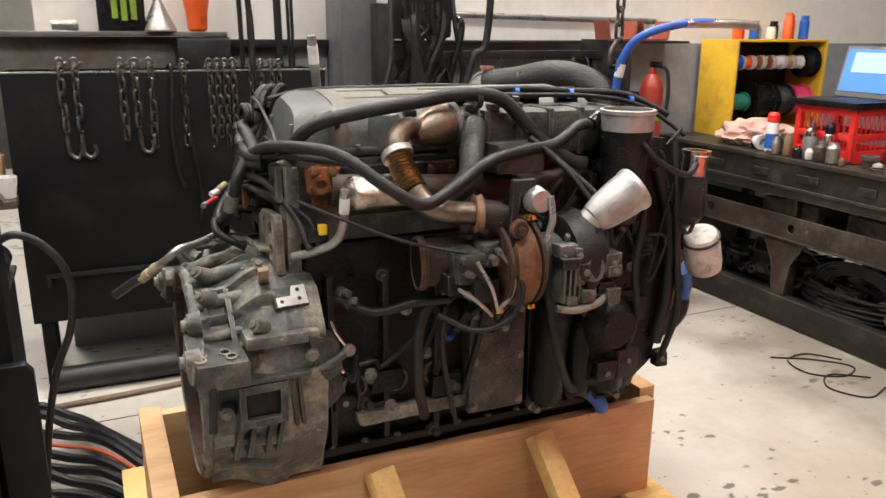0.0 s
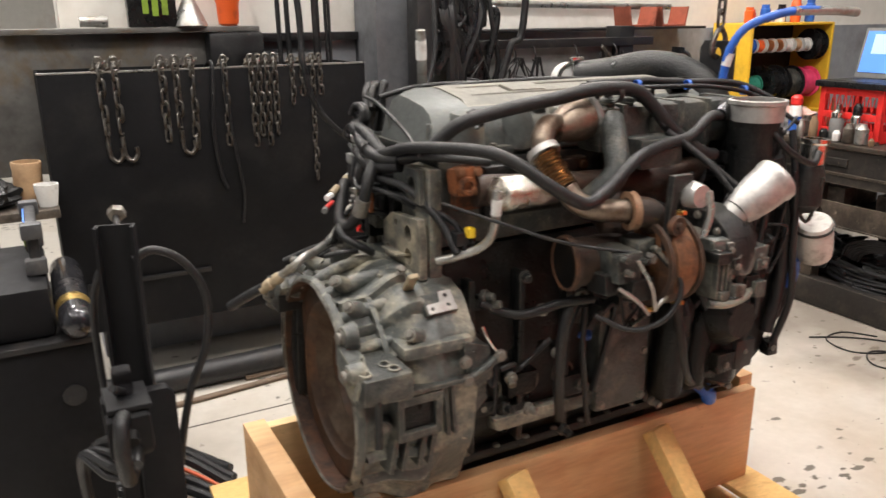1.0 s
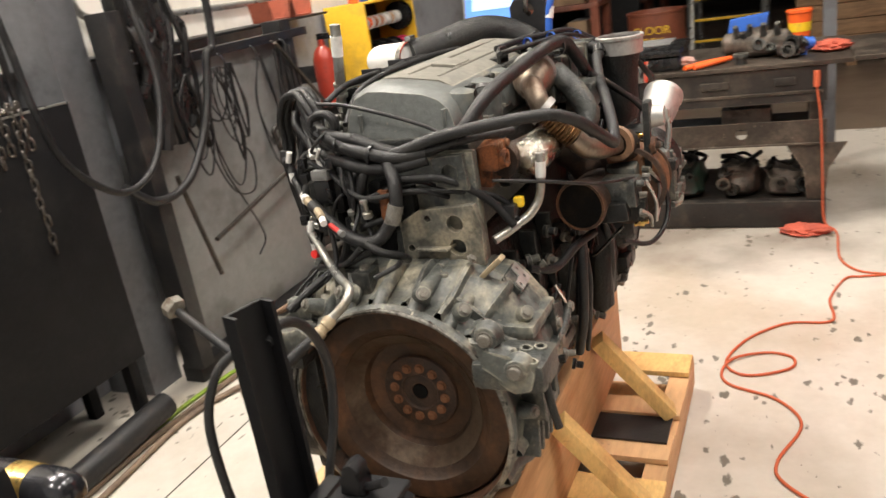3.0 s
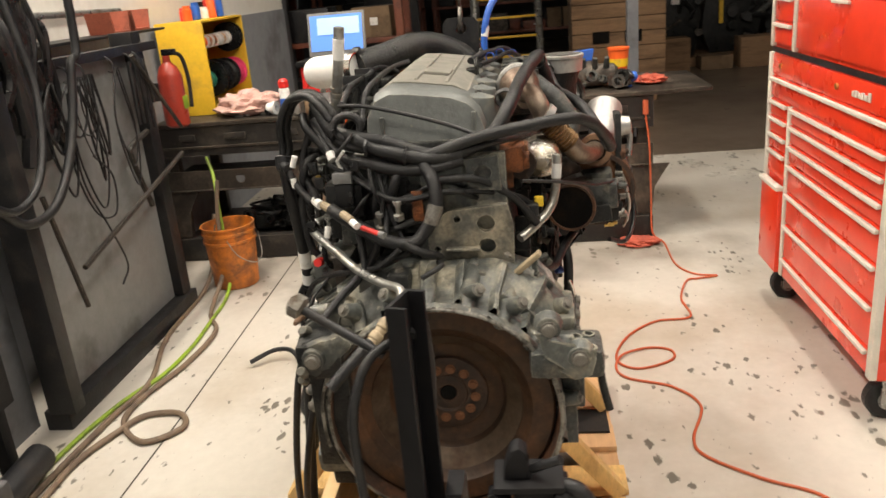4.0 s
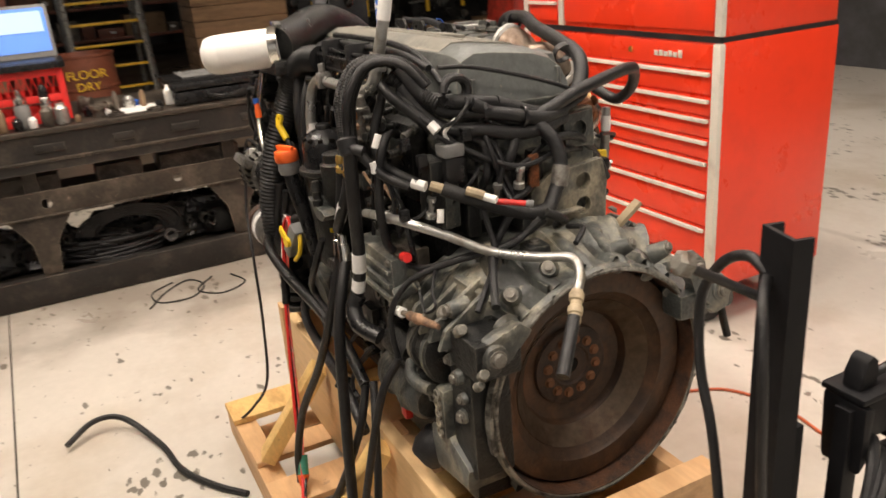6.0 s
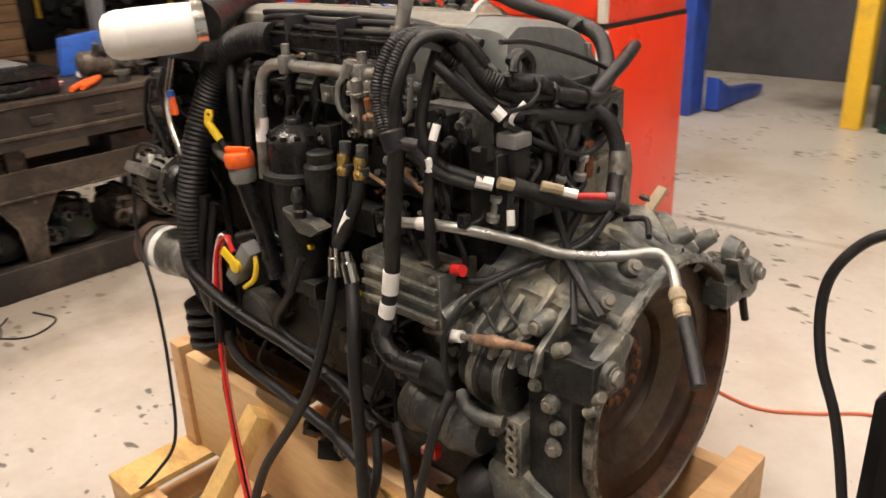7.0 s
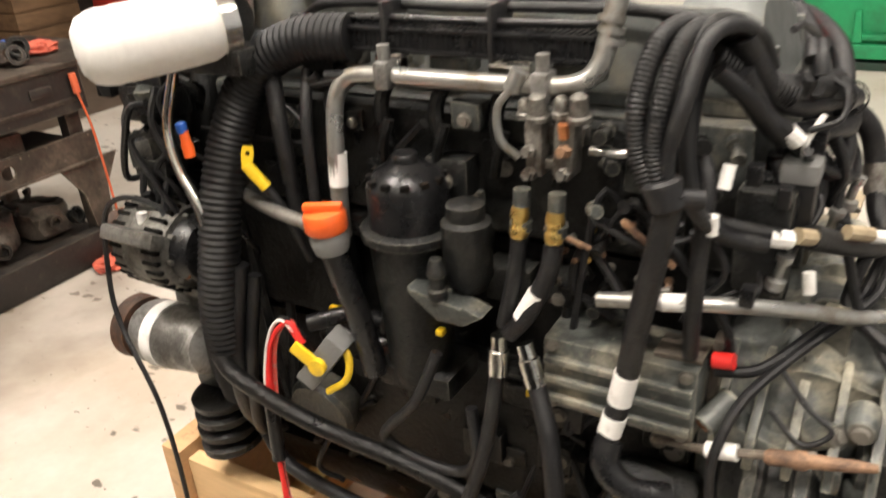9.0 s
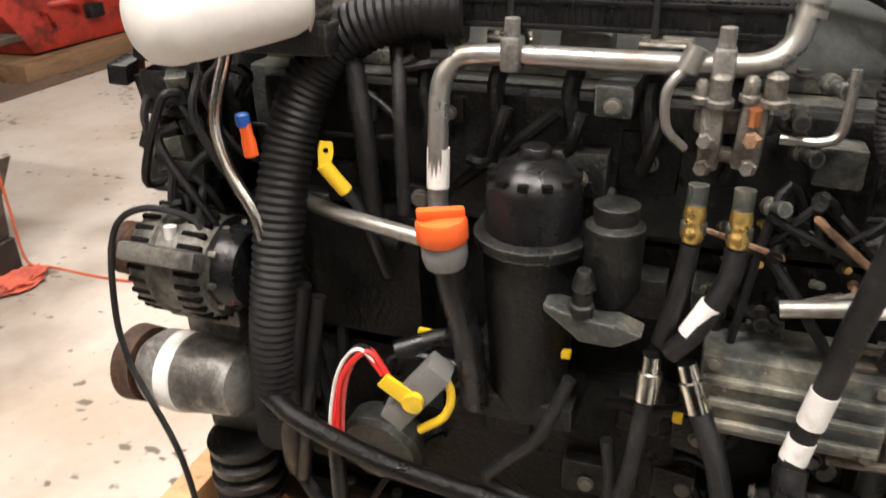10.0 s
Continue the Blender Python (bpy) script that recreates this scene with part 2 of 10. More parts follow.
surface("valve_metal", (0.2, 0.19, 0.17), 0.42, 0.6, (0.07, 0.055, 0.042), 26, 0.45, 0.5, 0.3)
surface("rust_pale", (0.26, 0.15, 0.085), 0.6, 0.1, (0.1, 0.06, 0.04), 24, 0.5, 0.4, 0.3)
surface("worn_rim", (0.26, 0.25, 0.22), 0.42, 0.5, (0.05, 0.045, 0.037), 26, 0.62, 0.5, 0.35)
surface("tray_red", (0.34, 0.09, 0.05), 0.5, 0.0, (0.2, 0.06, 0.035), 8, 0.4, 0.1, 0.15)
surface("red_engine", (0.42, 0.035, 0.02), 0.38, 0.0, (0.2, 0.022, 0.015), 6, 0.4, 0.2, 0.15, grime=((0.03, 0.012, 0.01), 5, 0.7))
surface("red_dark", (0.3, 0.035, 0.02), 0.32, 0.0, (0.16, 0.025, 0.018), 9, 0.35, 0.1, 0.1)
surface("shield_metal", (0.6, 0.58, 0.53), 0.2, 1.0, (0.3, 0.25, 0.19), 14, 0.4, 0.5, 0.12, fine=16.0)
surface("cover_dust", (0.15, 0.142, 0.118), 0.62, 0.0, (0.11, 0.11, 0.098), 7, 0.4, 0.25, 0.2, worn=(0.32, 0.29, 0.23))
surface("pillar_grey", (0.14, 0.145, 0.155), 0.55, 0.0, (0.07, 0.07, 0.07), 3, 0.4, 0.2, 0.15)
surface("rust_dark", (0.034, 0.017, 0.009), 0.6, 0.0, (0.016, 0.011, 0.008), 16, 0.5, 0.7, 0.35, worn=(0.13, 0.062, 0.03), grime=((0.075, 0.032, 0.012), 11, 0.6))
surface("rust_bright", (0.24, 0.075, 0.02), 0.8, 0.0, (0.08, 0.032, 0.015), 26, 0.5, 1.0, 0.4, grime=((0.05, 0.03, 0.02), 16, 0.7))
surface("flywheel_steel", (0.044, 0.0235, 0.0125), 0.5, 0.25, (0.098, 0.045, 0.0195), 5, 0.5, 0.5, 0.35, grime=((0.018, 0.013, 0.0095), 3.5, 0.75), speck=((0.12, 0.07, 0.04), 60, 0.6))
surface("ring_steel", (0.1, 0.072, 0.048), 0.5, 0.5, (0.06, 0.032, 0.017), 7, 0.5, 0.3, 0.25, grime=((0.04, 0.022, 0.012), 5, 0.6))
surface("aluminium", (0.45, 0.44, 0.42), 0.5, 0.75, (0.3, 0.28, 0.26), 10, 0.35, 0.25, 0.1)
surface("cast_aluminium", (0.33, 0.325, 0.31), 0.5, 0.6, (0.14, 0.13, 0.115), 14, 0.5, 0.5, 0.2, grime=((0.06, 0.055, 0.048), 12, 0.7), speck=((0.03, 0.028, 0.025), 70, 0.6))
surface("chrome", (0.75, 0.74, 0.7), 0.16, 1.0, (0.5, 0.46, 0.4), 12, 0.3, 0.12, 0.06)
surface("pipe_metal", (0.4, 0.4, 0.38), 0.32, 0.75, (0.24, 0.215, 0.17), 13, 0.4, 0.15, 0.1)
surface("stainless_brown", (0.22, 0.175, 0.135), 0.4, 0.75, (0.1, 0.065, 0.045), 13, 0.5, 0.25, 0.2)
surface("brass", (0.72, 0.5, 0.16), 0.3, 0.9, (0.45, 0.3, 0.1), 20, 0.35, 0.1, 0.1)
surface("bolt_steel", (0.2, 0.19, 0.165), 0.45, 0.45, (0.09, 0.065, 0.045), 30, 0.4, 0.3, 0.2)
surface("bolt_rust", (0.2, 0.085, 0.035), 0.75, 0.1, (0.09, 0.045, 0.025), 30, 0.4, 0.4, 0.2)
surface("white_tube", (0.8, 0.79, 0.75), 0.45, 0.0, (0.66, 0.63, 0.57), 9, 0.3, 0.08, 0.04)
surface("white_label", (0.78, 0.77, 0.74), 0.5, 0.0, (0.6, 0.58, 0.54), 30, 0.3, 0.05, 0.06)
surface("filter_white", (0.5, 0.49, 0.45), 0.45, 0.0, (0.22, 0.2, 0.17), 16, 0.42, 0.15, 0.12, speck=((0.08, 0.07, 0.06), 60, 0.6))
surface("orange_plastic", (0.85, 0.13, 0.02), 0.4, 0.0, (0.6, 0.1, 0.03), 20, 0.25, 0.1, 0.05)
surface("yellow_plastic", (0.85, 0.58, 0.02), 0.42, 0.0, (0.6, 0.4, 0.05), 20, 0.25, 0.1, 0.05)
surface("red_plastic", (0.72, 0.03, 0.025), 0.4, 0.0, (0.4, 0.03, 0.025), 20, 0.3, 0.1, 0.06)
surface("blue_plastic", (0.03, 0.12, 0.5), 0.4, 0.0, (0.03, 0.08, 0.3), 18, 0.3, 0.1, 0.06)
surface("grey_plastic", (0.17, 0.17, 0.165), 0.5, 0.0, (0.09, 0.09, 0.085), 18, 0.3, 0.1, 0.06)
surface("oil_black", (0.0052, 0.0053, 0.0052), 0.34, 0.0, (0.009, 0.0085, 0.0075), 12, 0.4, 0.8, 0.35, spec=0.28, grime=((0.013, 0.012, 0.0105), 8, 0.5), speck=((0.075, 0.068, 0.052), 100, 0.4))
# matte black: soot of the outlet bore, and shade painted into slots and bores
surface("soot_hollow", (0.006, 0.0055, 0.005), 0.9, 0.0, (0.014, 0.01, 0.007), 20, 0.4, 0.3, 0.3, spec=0.1)
surface("crate_wood", (0.6, 0.37, 0.185), 0.62, 0.0, (0.47, 0.27, 0.12), 4, 0.4, 0.3, 0.14, stretch=(0.3, 1.2, 2.0), speck=((0.24, 0.14, 0.07), 14, 0.5))
surface("crate_ply", (0.66, 0.45, 0.23), 0.6, 0.0, (0.52, 0.33, 0.16), 4, 0.4, 0.25, 0.12, stretch=(0.3, 1.2, 2.0), speck=((0.3, 0.19, 0.1), 12, 0.5))
surface("brace_wood", (0.7, 0.46, 0.17), 0.6, 0.0, (0.54, 0.33, 0.12), 8, 0.4, 0.3, 0.15, stretch=(0.6, 1.4, 0.6), speck=((0.3, 0.18, 0.08), 20, 0.5))
surface("toolbox_red", (0.82, 0.045, 0.012), 0.3, 0.0, (0.74, 0.042, 0.012), 3, 0.25, 0.03, 0.03, coat=0.3)
surface("trim_silver", (0.72, 0.68, 0.6), 0.5, 0.15, (0.6, 0.56, 0.49), 12, 0.3, 0.08, 0.05)
surface("dark_steel", (0.016, 0.016, 0.017), 0.45, 0.2, (0.035, 0.03, 0.027), 12, 0.35, 0.3, 0.25)
surface("tank_grey", (0.15, 0.145, 0.135), 0.5, 0.1, (0.09, 0.085, 0.078), 3, 0.4, 0.2, 0.15, grime=((0.12, 0.085, 0.04), 4, 0.7), speck=((0.06, 0.055, 0.05), 30, 0.6))
surface("box_black", (0.005, 0.005, 0.006), 0.6, 0.0, (0.012, 0.011, 0.011), 5, 0.35, 0.2, 0.25, spec=0.22)
surface("grey_paint", (0.19, 0.197, 0.197), 0.45, 0.0, (0.12, 0.12, 0.115), 3, 0.35, 0.15, 0.12)
surface("wall_white", (0.82, 0.8, 0.74), 0.7, 0.0, (0.7, 0.66, 0.58), 1.5, 0.35, 0.15, 0.05)
surface("wall_grey", (0.3, 0.315, 0.34), 0.6, 0.0, (0.19, 0.195, 0.2), 2, 0.4, 0.15, 0.1)
surface("wall_dark", (0.07, 0.072, 0.078), 0.6, 0.0, (0.045, 0.045, 0.045), 1.2, 0.45, 0.15, 0.12)
surface("ceiling_paint", (0.5, 0.48, 0.44), 0.8, 0.0, (0.4, 0.38, 0.34), 0.8, 0.4, 0.1, 0.06)
surface("bench_steel", (0.042, 0.033, 0.025), 0.5, 0.2, (0.095, 0.075, 0.056), 6, 0.42, 0.5, 0.35, worn=(0.42, 0.36, 0.27), grime=((0.022, 0.018, 0.014), 4, 0.8), speck=((0.3, 0.25, 0.19), 35, 0.5))
surface("bench_dark", (0.015, 0.0125, 0.0105), 0.58, 0.1, (0.05, 0.04, 0.03), 6, 0.4, 0.5, 0.35, worn=(0.28, 0.23, 0.17), speck=((0.16, 0.13, 0.095), 40, 0.5))
surface("chain_steel", (0.16, 0.15, 0.135), 0.36, 0.8, (0.07, 0.055, 0.042), 30, 0.5, 0.2, 0.25)
surface("yellow_paint", (0.8, 0.5, 0.03), 0.45, 0.0, (0.55, 0.33, 0.04), 5, 0.3, 0.12, 0.08)
surface("green_paint", (0.015, 0.27, 0.1), 0.4, 0.0, (0.015, 0.16, 0.06), 3, 0.4, 0.1, 0.1)
surface("green_dark", (0.01, 0.035, 0.022), 0.5, 0.0, (0.02, 0.022, 0.017), 9, 0.55, 0.3, 0.2, grime=((0.03, 0.026, 0.02), 9, 0.8))
surface("brown_paint", (0.19, 0.058, 0.03), 0.5, 0.0, (0.1, 0.036, 0.022), 5, 0.45, 0.2, 0.18)
surface("crate_old", (0.23, 0.135, 0.068), 0.75, 0.0, (0.13, 0.075, 0.04), 5, 0.45, 0.2, 0.2, stretch=(1.0, 0.3, 2.0))
surface("cardboard", (0.2, 0.13, 0.072), 0.8, 0.0, (0.12, 0.078, 0.045), 4, 0.4, 0.1, 0.12)
surface("blue_paint", (0.02, 0.07, 0.4), 0.45, 0.0, (0.02, 0.045, 0.22), 4, 0.4, 0.15, 0.1)
surface("dirty_metal", (0.12, 0.1, 0.08), 0.5, 0.25, (0.045, 0.036, 0.03), 8, 0.5, 0.6, 0.3, worn=(0.32, 0.27, 0.2), grime=((0.02, 0.017, 0.014), 9, 0.7), speck=((0.36, 0.31, 0.24), 60, 0.5))
surface("white_metal", (0.7, 0.7, 0.68), 0.5, 0.0, (0.6, 0.6, 0.57), 3, 0.3, 0.05, 0.05)
surface("copper", (0.6, 0.24, 0.1), 0.35, 0.8, (0.4, 0.14, 0.06), 18, 0.3, 0.1, 0.1)
surface("pink_plastic", (0.75, 0.06, 0.16), 0.45, 0.0, (0.6, 0.05, 0.12), 18, 0.3, 0.1, 0.06)
surface("green_wire", (0.04, 0.25, 0.17), 0.5, 0.0, (0.03, 0.15, 0.1), 25, 0.3, 0.2, 0.1)
surface("rag_cloth", (0.62, 0.4, 0.34), 0.85, 0.0, (0.45, 0.26, 0.22), 14, 0.45, 0.3, 0.15)
surface("rag_red", (0.45, 0.09, 0.05), 0.85, 0.0, (0.28, 0.06, 0.04), 14, 0.45, 0.3, 0.15)
surface("bucket_orange", (0.56, 0.17, 0.02), 0.5, 0.0, (0.3, 0.1, 0.025), 9, 0.5, 0.12, 0.15, grime=((0.1, 0.05, 0.025), 6, 0.7))
surface("cord_orange", (0.5, 0.1, 0.035), 0.5, 0.0, (0.5, 0.1, 0.04), 12, 0.35, 0.1, 0.08)
surface("hood_black", (0.03, 0.03, 0.034), 0.22, 0.5, (0.06, 0.055, 0.055), 9, 0.4, 0.1, 0.3, coat=0.4)
surface("rubber_grey", (0.06, 0.06, 0.063), 0.55, 0.0, (0.09, 0.088, 0.085), 12, 0.4, 0.2, 0.2)
surface("trim_dark", (0.02, 0.02, 0.022), 0.45, 0.0, (0.035, 0.034, 0.033), 12, 0.4, 0.2, 0.2)
surface("loom_black", (0.0065, 0.0065, 0.007), 0.5, 0.0, (0.012, 0.0115, 0.011), 14, 0.4, 0.15, 0.25, spec=0.35, speck=((0.08, 0.07, 0.055), 80, 0.35))
surface("alternator_grey", (0.17, 0.165, 0.15), 0.45, 0.55, (0.07, 0.065, 0.055), 20, 0.45, 0.4, 0.3, grime=((0.03, 0.028, 0.025), 12, 0.7))
surface("hose_tan", (0.17, 0.12, 0.08), 0.6, 0.0, (0.1, 0.07, 0.05), 8, 0.4, 0.2, 0.15)
surface("hose_green", (0.24, 0.36, 0.03), 0.5, 0.0, (0.13, 0.17, 0.03), 8, 0.45, 0.1, 0.08)
surface("braid_red", (0.8, 0.12, 0.09), 0.5, 0.0, (0.6, 0.3, 0.26), 60, 0.5, 0.2, 0.12)
surface("tan_sleeve", (0.34, 0.27, 0.17), 0.6, 0.0, (0.2, 0.155, 0.1), 14, 0.45, 0.2, 0.15)
surface("dust_pale", (0.12, 0.115, 0.095), 0.55, 0.0, (0.32, 0.28, 0.2), 11, 0.5, 0.6, 0.3, worn=(0.5, 0.45, 0.35), grime=((0.03, 0.028, 0.024), 9, 0.7))
surface("skin_tan", (0.55, 0.36, 0.2), 0.6, 0.0, (0.42, 0.26, 0.14), 10, 0.4, 0.15, 0.1)
glow("lamp_glow", (1.0, 0.86, 0.68), 18.0)
glow("screen_blue", (0.1, 0.28, 0.9), 0.2)
glow("screen_light", (0.4, 0.62, 1.0), 0.3)
glow("far_light", (0.95, 1.0, 0.98), 7.0)


def floor_material(name, col, patch, chips):
    """Painted concrete: worn patches, dark chips and scuffs where the paint has gone, slightly glossy."""
    m = surface(name, col, 0.34, 0.0, patch, 0.7, 0.4, 0.05, 0.05, fine=30.0)
    nt = m.node_tree
    n, l = nt.nodes, nt.links
    b = n["Principled BSDF"]
    tc = n.new("ShaderNodeTexCoord")
    stretch = n.new("ShaderNodeMapping")
    stretch.inputs["Scale"].default_value = (0.75, 1.25, 1)
    stretch.inputs["Rotation"].default_value = (0, 0, 0.5)
    l.new(tc.outputs["Object"], stretch.inputs["Vector"])
    spots, where, warp = n.new("ShaderNodeTexVoronoi"), n.new("ShaderNodeTexNoise"), n.new("ShaderNodeTexNoise")
    warp.inputs["Scale"].default_value, warp.inputs["Detail"].default_value = 26.0, 4.0
    l.new(stretch.outputs["Vector"], warp.inputs["Vector"])
    push = n.new("ShaderNodeMix")
    push.data_type = "VECTOR"
    push.inputs["Factor"].default_value = 0.055
    l.new(stretch.outputs["Vector"], push.inputs["A"])
    l.new(warp.outputs["Color"], push.inputs["B"])
    spots.inputs["Scale"].default_value, spots.inputs["Randomness"].default_value = 21.0, 1.0
    l.new(push.outputs["Result"], spots.inputs["Vector"])
    where.inputs["Scale"].default_value, where.inputs["Detail"].default_value = 1.9, 5.0
    l.new(tc.outputs["Object"], where.inputs["Vector"])
    # a cell holds a chip when its random value falls under what the coarse noise allows there
    sep = n.new("ShaderNodeSeparateColor")
    l.new(spots.outputs["Color"], sep.inputs["Color"])
    size = n.new("ShaderNodeMath")
    size.operation = "MULTIPLY_ADD"
    l.new(sep.outputs["Red"], size.inputs[0])
    size.inputs[1].default_value, size.inputs[2].default_value = -0.85, 0.0
    allow = n.new("ShaderNodeMath")
    allow.operation = "MULTIPLY_ADD"
    l.new(where.outputs["Fac"], allow.inputs[0])
    allow.inputs[1].default_value, allow.inputs[2].default_value = 2.3, -0.83
    total = n.new("ShaderNodeMath")
    total.operation = "ADD"
    l.new(size.outputs[0], total.inputs[0])
    l.new(allow.outputs[0], total.inputs[1])
    diff = n.new("ShaderNodeMath")
    diff.operation = "SUBTRACT"
    l.new(total.outputs[0], diff.inputs[0])
    l.new(spots.outputs["Distance"], diff.inputs[1])
    cut = n.new("ShaderNodeMapRange")
    cut.inputs["From Min"].default_value, cut.inputs["From Max"].default_value = 0.0, 0.13
    cut.inputs["To Max"].default_value = chips
    l.new(diff.outputs[0], cut.inputs["Value"])
    old = b.inputs["Base Color"].links[0].from_socket
    mix = n.new("ShaderNodeMix")
    mix.data_type = "RGBA"
    mix.inputs["B"].default_value = (0.115, 0.102, 0.078, 1)
    l.new(old, mix.inputs["A"])
    l.new(cut.outputs["Result"], mix.inputs["Factor"])
    l.new(mix.outputs["Result"], b.inputs["Base Color"])
    fleck, keep = n.new("ShaderNodeTexNoise"), n.new("ShaderNodeMapRange")
    fleck.inputs["Scale"].default_value, fleck.inputs["Detail"].default_value, fleck.inputs["Roughness"].default_value = 34.0, 3.0, 0.5
    l.new(stretch.outputs["Vector"], fleck.inputs["Vector"])
    keep.inputs["From Min"].default_value, keep.inputs["From Max"].default_value, keep.inputs["To Max"].default_value = 0.715, 0.735, chips * 0.8
    l.new(fleck.outputs["Fac"], keep.inputs["Value"])
    last = n.new("ShaderNodeMix")
    last.data_type = "RGBA"
    last.inputs["B"].default_value = (0.11, 0.095, 0.075, 1)
    l.new(mix.outputs["Result"], last.inputs["A"])
    l.new(keep.outputs["Result"], last.inputs["Factor"])
    l.new(last.outputs["Result"], b.inputs["Base Color"])
    base = last
    # ragged brown patches: stains near bin and wall, a wide band by the bench
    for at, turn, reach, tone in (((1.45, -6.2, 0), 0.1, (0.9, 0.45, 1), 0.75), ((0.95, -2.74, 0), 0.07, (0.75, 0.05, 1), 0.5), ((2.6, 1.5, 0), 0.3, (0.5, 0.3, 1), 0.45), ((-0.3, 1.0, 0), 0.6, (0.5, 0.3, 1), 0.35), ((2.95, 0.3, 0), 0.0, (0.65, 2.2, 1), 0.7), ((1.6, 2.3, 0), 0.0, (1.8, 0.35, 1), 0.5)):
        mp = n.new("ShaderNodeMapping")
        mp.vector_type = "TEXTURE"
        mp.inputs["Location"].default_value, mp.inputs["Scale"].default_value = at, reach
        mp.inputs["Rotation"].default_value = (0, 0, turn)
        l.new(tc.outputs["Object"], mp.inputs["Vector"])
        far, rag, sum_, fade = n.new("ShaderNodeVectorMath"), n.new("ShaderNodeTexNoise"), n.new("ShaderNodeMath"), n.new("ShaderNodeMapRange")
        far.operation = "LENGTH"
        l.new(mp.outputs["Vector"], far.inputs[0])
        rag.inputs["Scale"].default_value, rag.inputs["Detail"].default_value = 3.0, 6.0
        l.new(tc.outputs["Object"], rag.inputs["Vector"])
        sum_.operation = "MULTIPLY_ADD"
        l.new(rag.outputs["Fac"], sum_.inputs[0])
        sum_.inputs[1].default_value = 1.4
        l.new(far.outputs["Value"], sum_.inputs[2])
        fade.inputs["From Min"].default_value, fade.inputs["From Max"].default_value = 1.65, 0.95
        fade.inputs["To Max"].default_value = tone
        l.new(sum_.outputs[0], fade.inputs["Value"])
        brown_patch = n.new("ShaderNodeMix")
        brown_patch.data_type = "RGBA"
        brown_patch.inputs["B"].default_value = (0.13, 0.1, 0.07, 1)
        l.new(base.outputs["Result"], brown_patch.inputs["A"])
        l.new(fade.outputs["Result"], brown_patch.inputs["Factor"])
        base = brown_patch
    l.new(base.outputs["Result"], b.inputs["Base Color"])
    return m


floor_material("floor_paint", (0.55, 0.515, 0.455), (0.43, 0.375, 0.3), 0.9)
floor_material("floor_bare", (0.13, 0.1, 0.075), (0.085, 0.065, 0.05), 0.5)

# ---- the lamps ----
# ceiling lights added out of view, placed and powered to brighten the room
LAMPS = [(-1.2, 5.0, 200), (-2.4, -1.2, 60), (-0.2, -1.6, 80), (-0.3, 1.7, 105), (2.3, -1.0, 80), (2.0, 1.65, 140), (0.6, -3.9, 40), (3.4, -3.6, 50), (-2.6, 1.0, 45)]
for lx, ly, lw in LAMPS:
    strip_light(lx, ly, lw)


# ---- floor, walls, ceiling ----
def wall(name, x0, x1, y0, y1, z0, z1, material, label):
    bm = bmesh.new()
    bx(bm, x0, x1, y0, y1, z0, z1)
    return solid(name, bm, M[material], label, "wall", kind="structure")


def sheet(name, x0, x1, y0, y1, material, label):
    bm = bmesh.new()
    bx(bm, x0, x1, y0, y1, -0.12, 0.0)
    return solid(name, bm, M[material], label, "floor", kind="structure")


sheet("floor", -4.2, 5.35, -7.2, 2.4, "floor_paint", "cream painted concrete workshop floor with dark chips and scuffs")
sheet("floor_east", 5.35, 19.0, -7.2, 4.2, "floor_bare", "bare dark brown concrete floor beyond the painted bay")
wall("wall_north", -0.42, 6.4, 2.15, 2.4, 1.47, 5.4, "wall_white", "white painted block wall above the grey band")
wall("wall_north_band", -0.42, 6.4, 2.14, 2.4, 0, 1.47, "wall_grey", "blue-grey painted lower band of the block wall")
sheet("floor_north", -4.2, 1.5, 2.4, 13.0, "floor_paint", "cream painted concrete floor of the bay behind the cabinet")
wall("wall_bay_end", -4.4, 1.7, 13.0, 13.2, 0, 5.4, "wall_white", "white end wall of the bay behind the cabinet")
wall("wall_bay_side", 1.5, 1.7, 2.4, 13.0, 0, 5.4, "wall_grey", "grey side wall of the bay behind the cabinet")
wall("wall_bay_west", -4.4, -4.2, 2.4, 13.0, 0, 5.4, "wall_grey", "plain grey side wall of the bay")
wall("wall_pilaster", 0.92, 1.1, 1.86, 2.13, 0, 5.4, "pillar_grey", "grey painted pilaster beside the tool wall")
wall("wall_north_far", 5.35, 19.0, 4.2, 4.4, 0, 5.4, "wall_dark", "dark far wall behind the storage shelves")
wall("wall_return", 6.4, 6.55, 2.15, 4.2, 0, 5.4, "wall_dark", "dark end of the block wall")
wall("wall_east", 19.0, 19.2, -7.4, 4.4, 0, 5.4, "wall_dark", "dark far end wall of the hall")
wall("wall_south", -4.4, 19.0, -7.4, -7.2, 0, 5.4, "wall_dark", "dark grey wall behind the green bin")
wall("wall_west", -4.4, -4.2, -7.2, 2.4, 0, 5.4, "wall_grey", "plain grey painted wall")
bm = bmesh.new()
bx(bm, -4.4, 19.2, -7.4, 4.4, 5.4, 5.55)
solid("ceiling", bm, M["ceiling_paint"], "plain pale workshop ceiling", "ceiling", kind="structure")
bm = bmesh.new()
bx(bm, -4.4, 1.7, 4.4, 13.2, 5.4, 5.55)
solid("ceiling_bay", bm, M["ceiling_paint"], "plain pale ceiling of the bay", "ceiling", kind="structure")
bm = bmesh.new()
prism(bm, [(-3.0, 1.235), (1.2, 1.258), (3.0, 1.3), (5.3, 1.33), (5.3, 1.336), (3.0, 1.307), (1.2, 1.265), (-3.0, 1.241)], "z", 0.0005, 0.0015)
solid("floor_joint", bm, M["bench_dark"], "thin dark saw joint in the painted floor", "joint", kind="structure")
bm = bmesh.new()
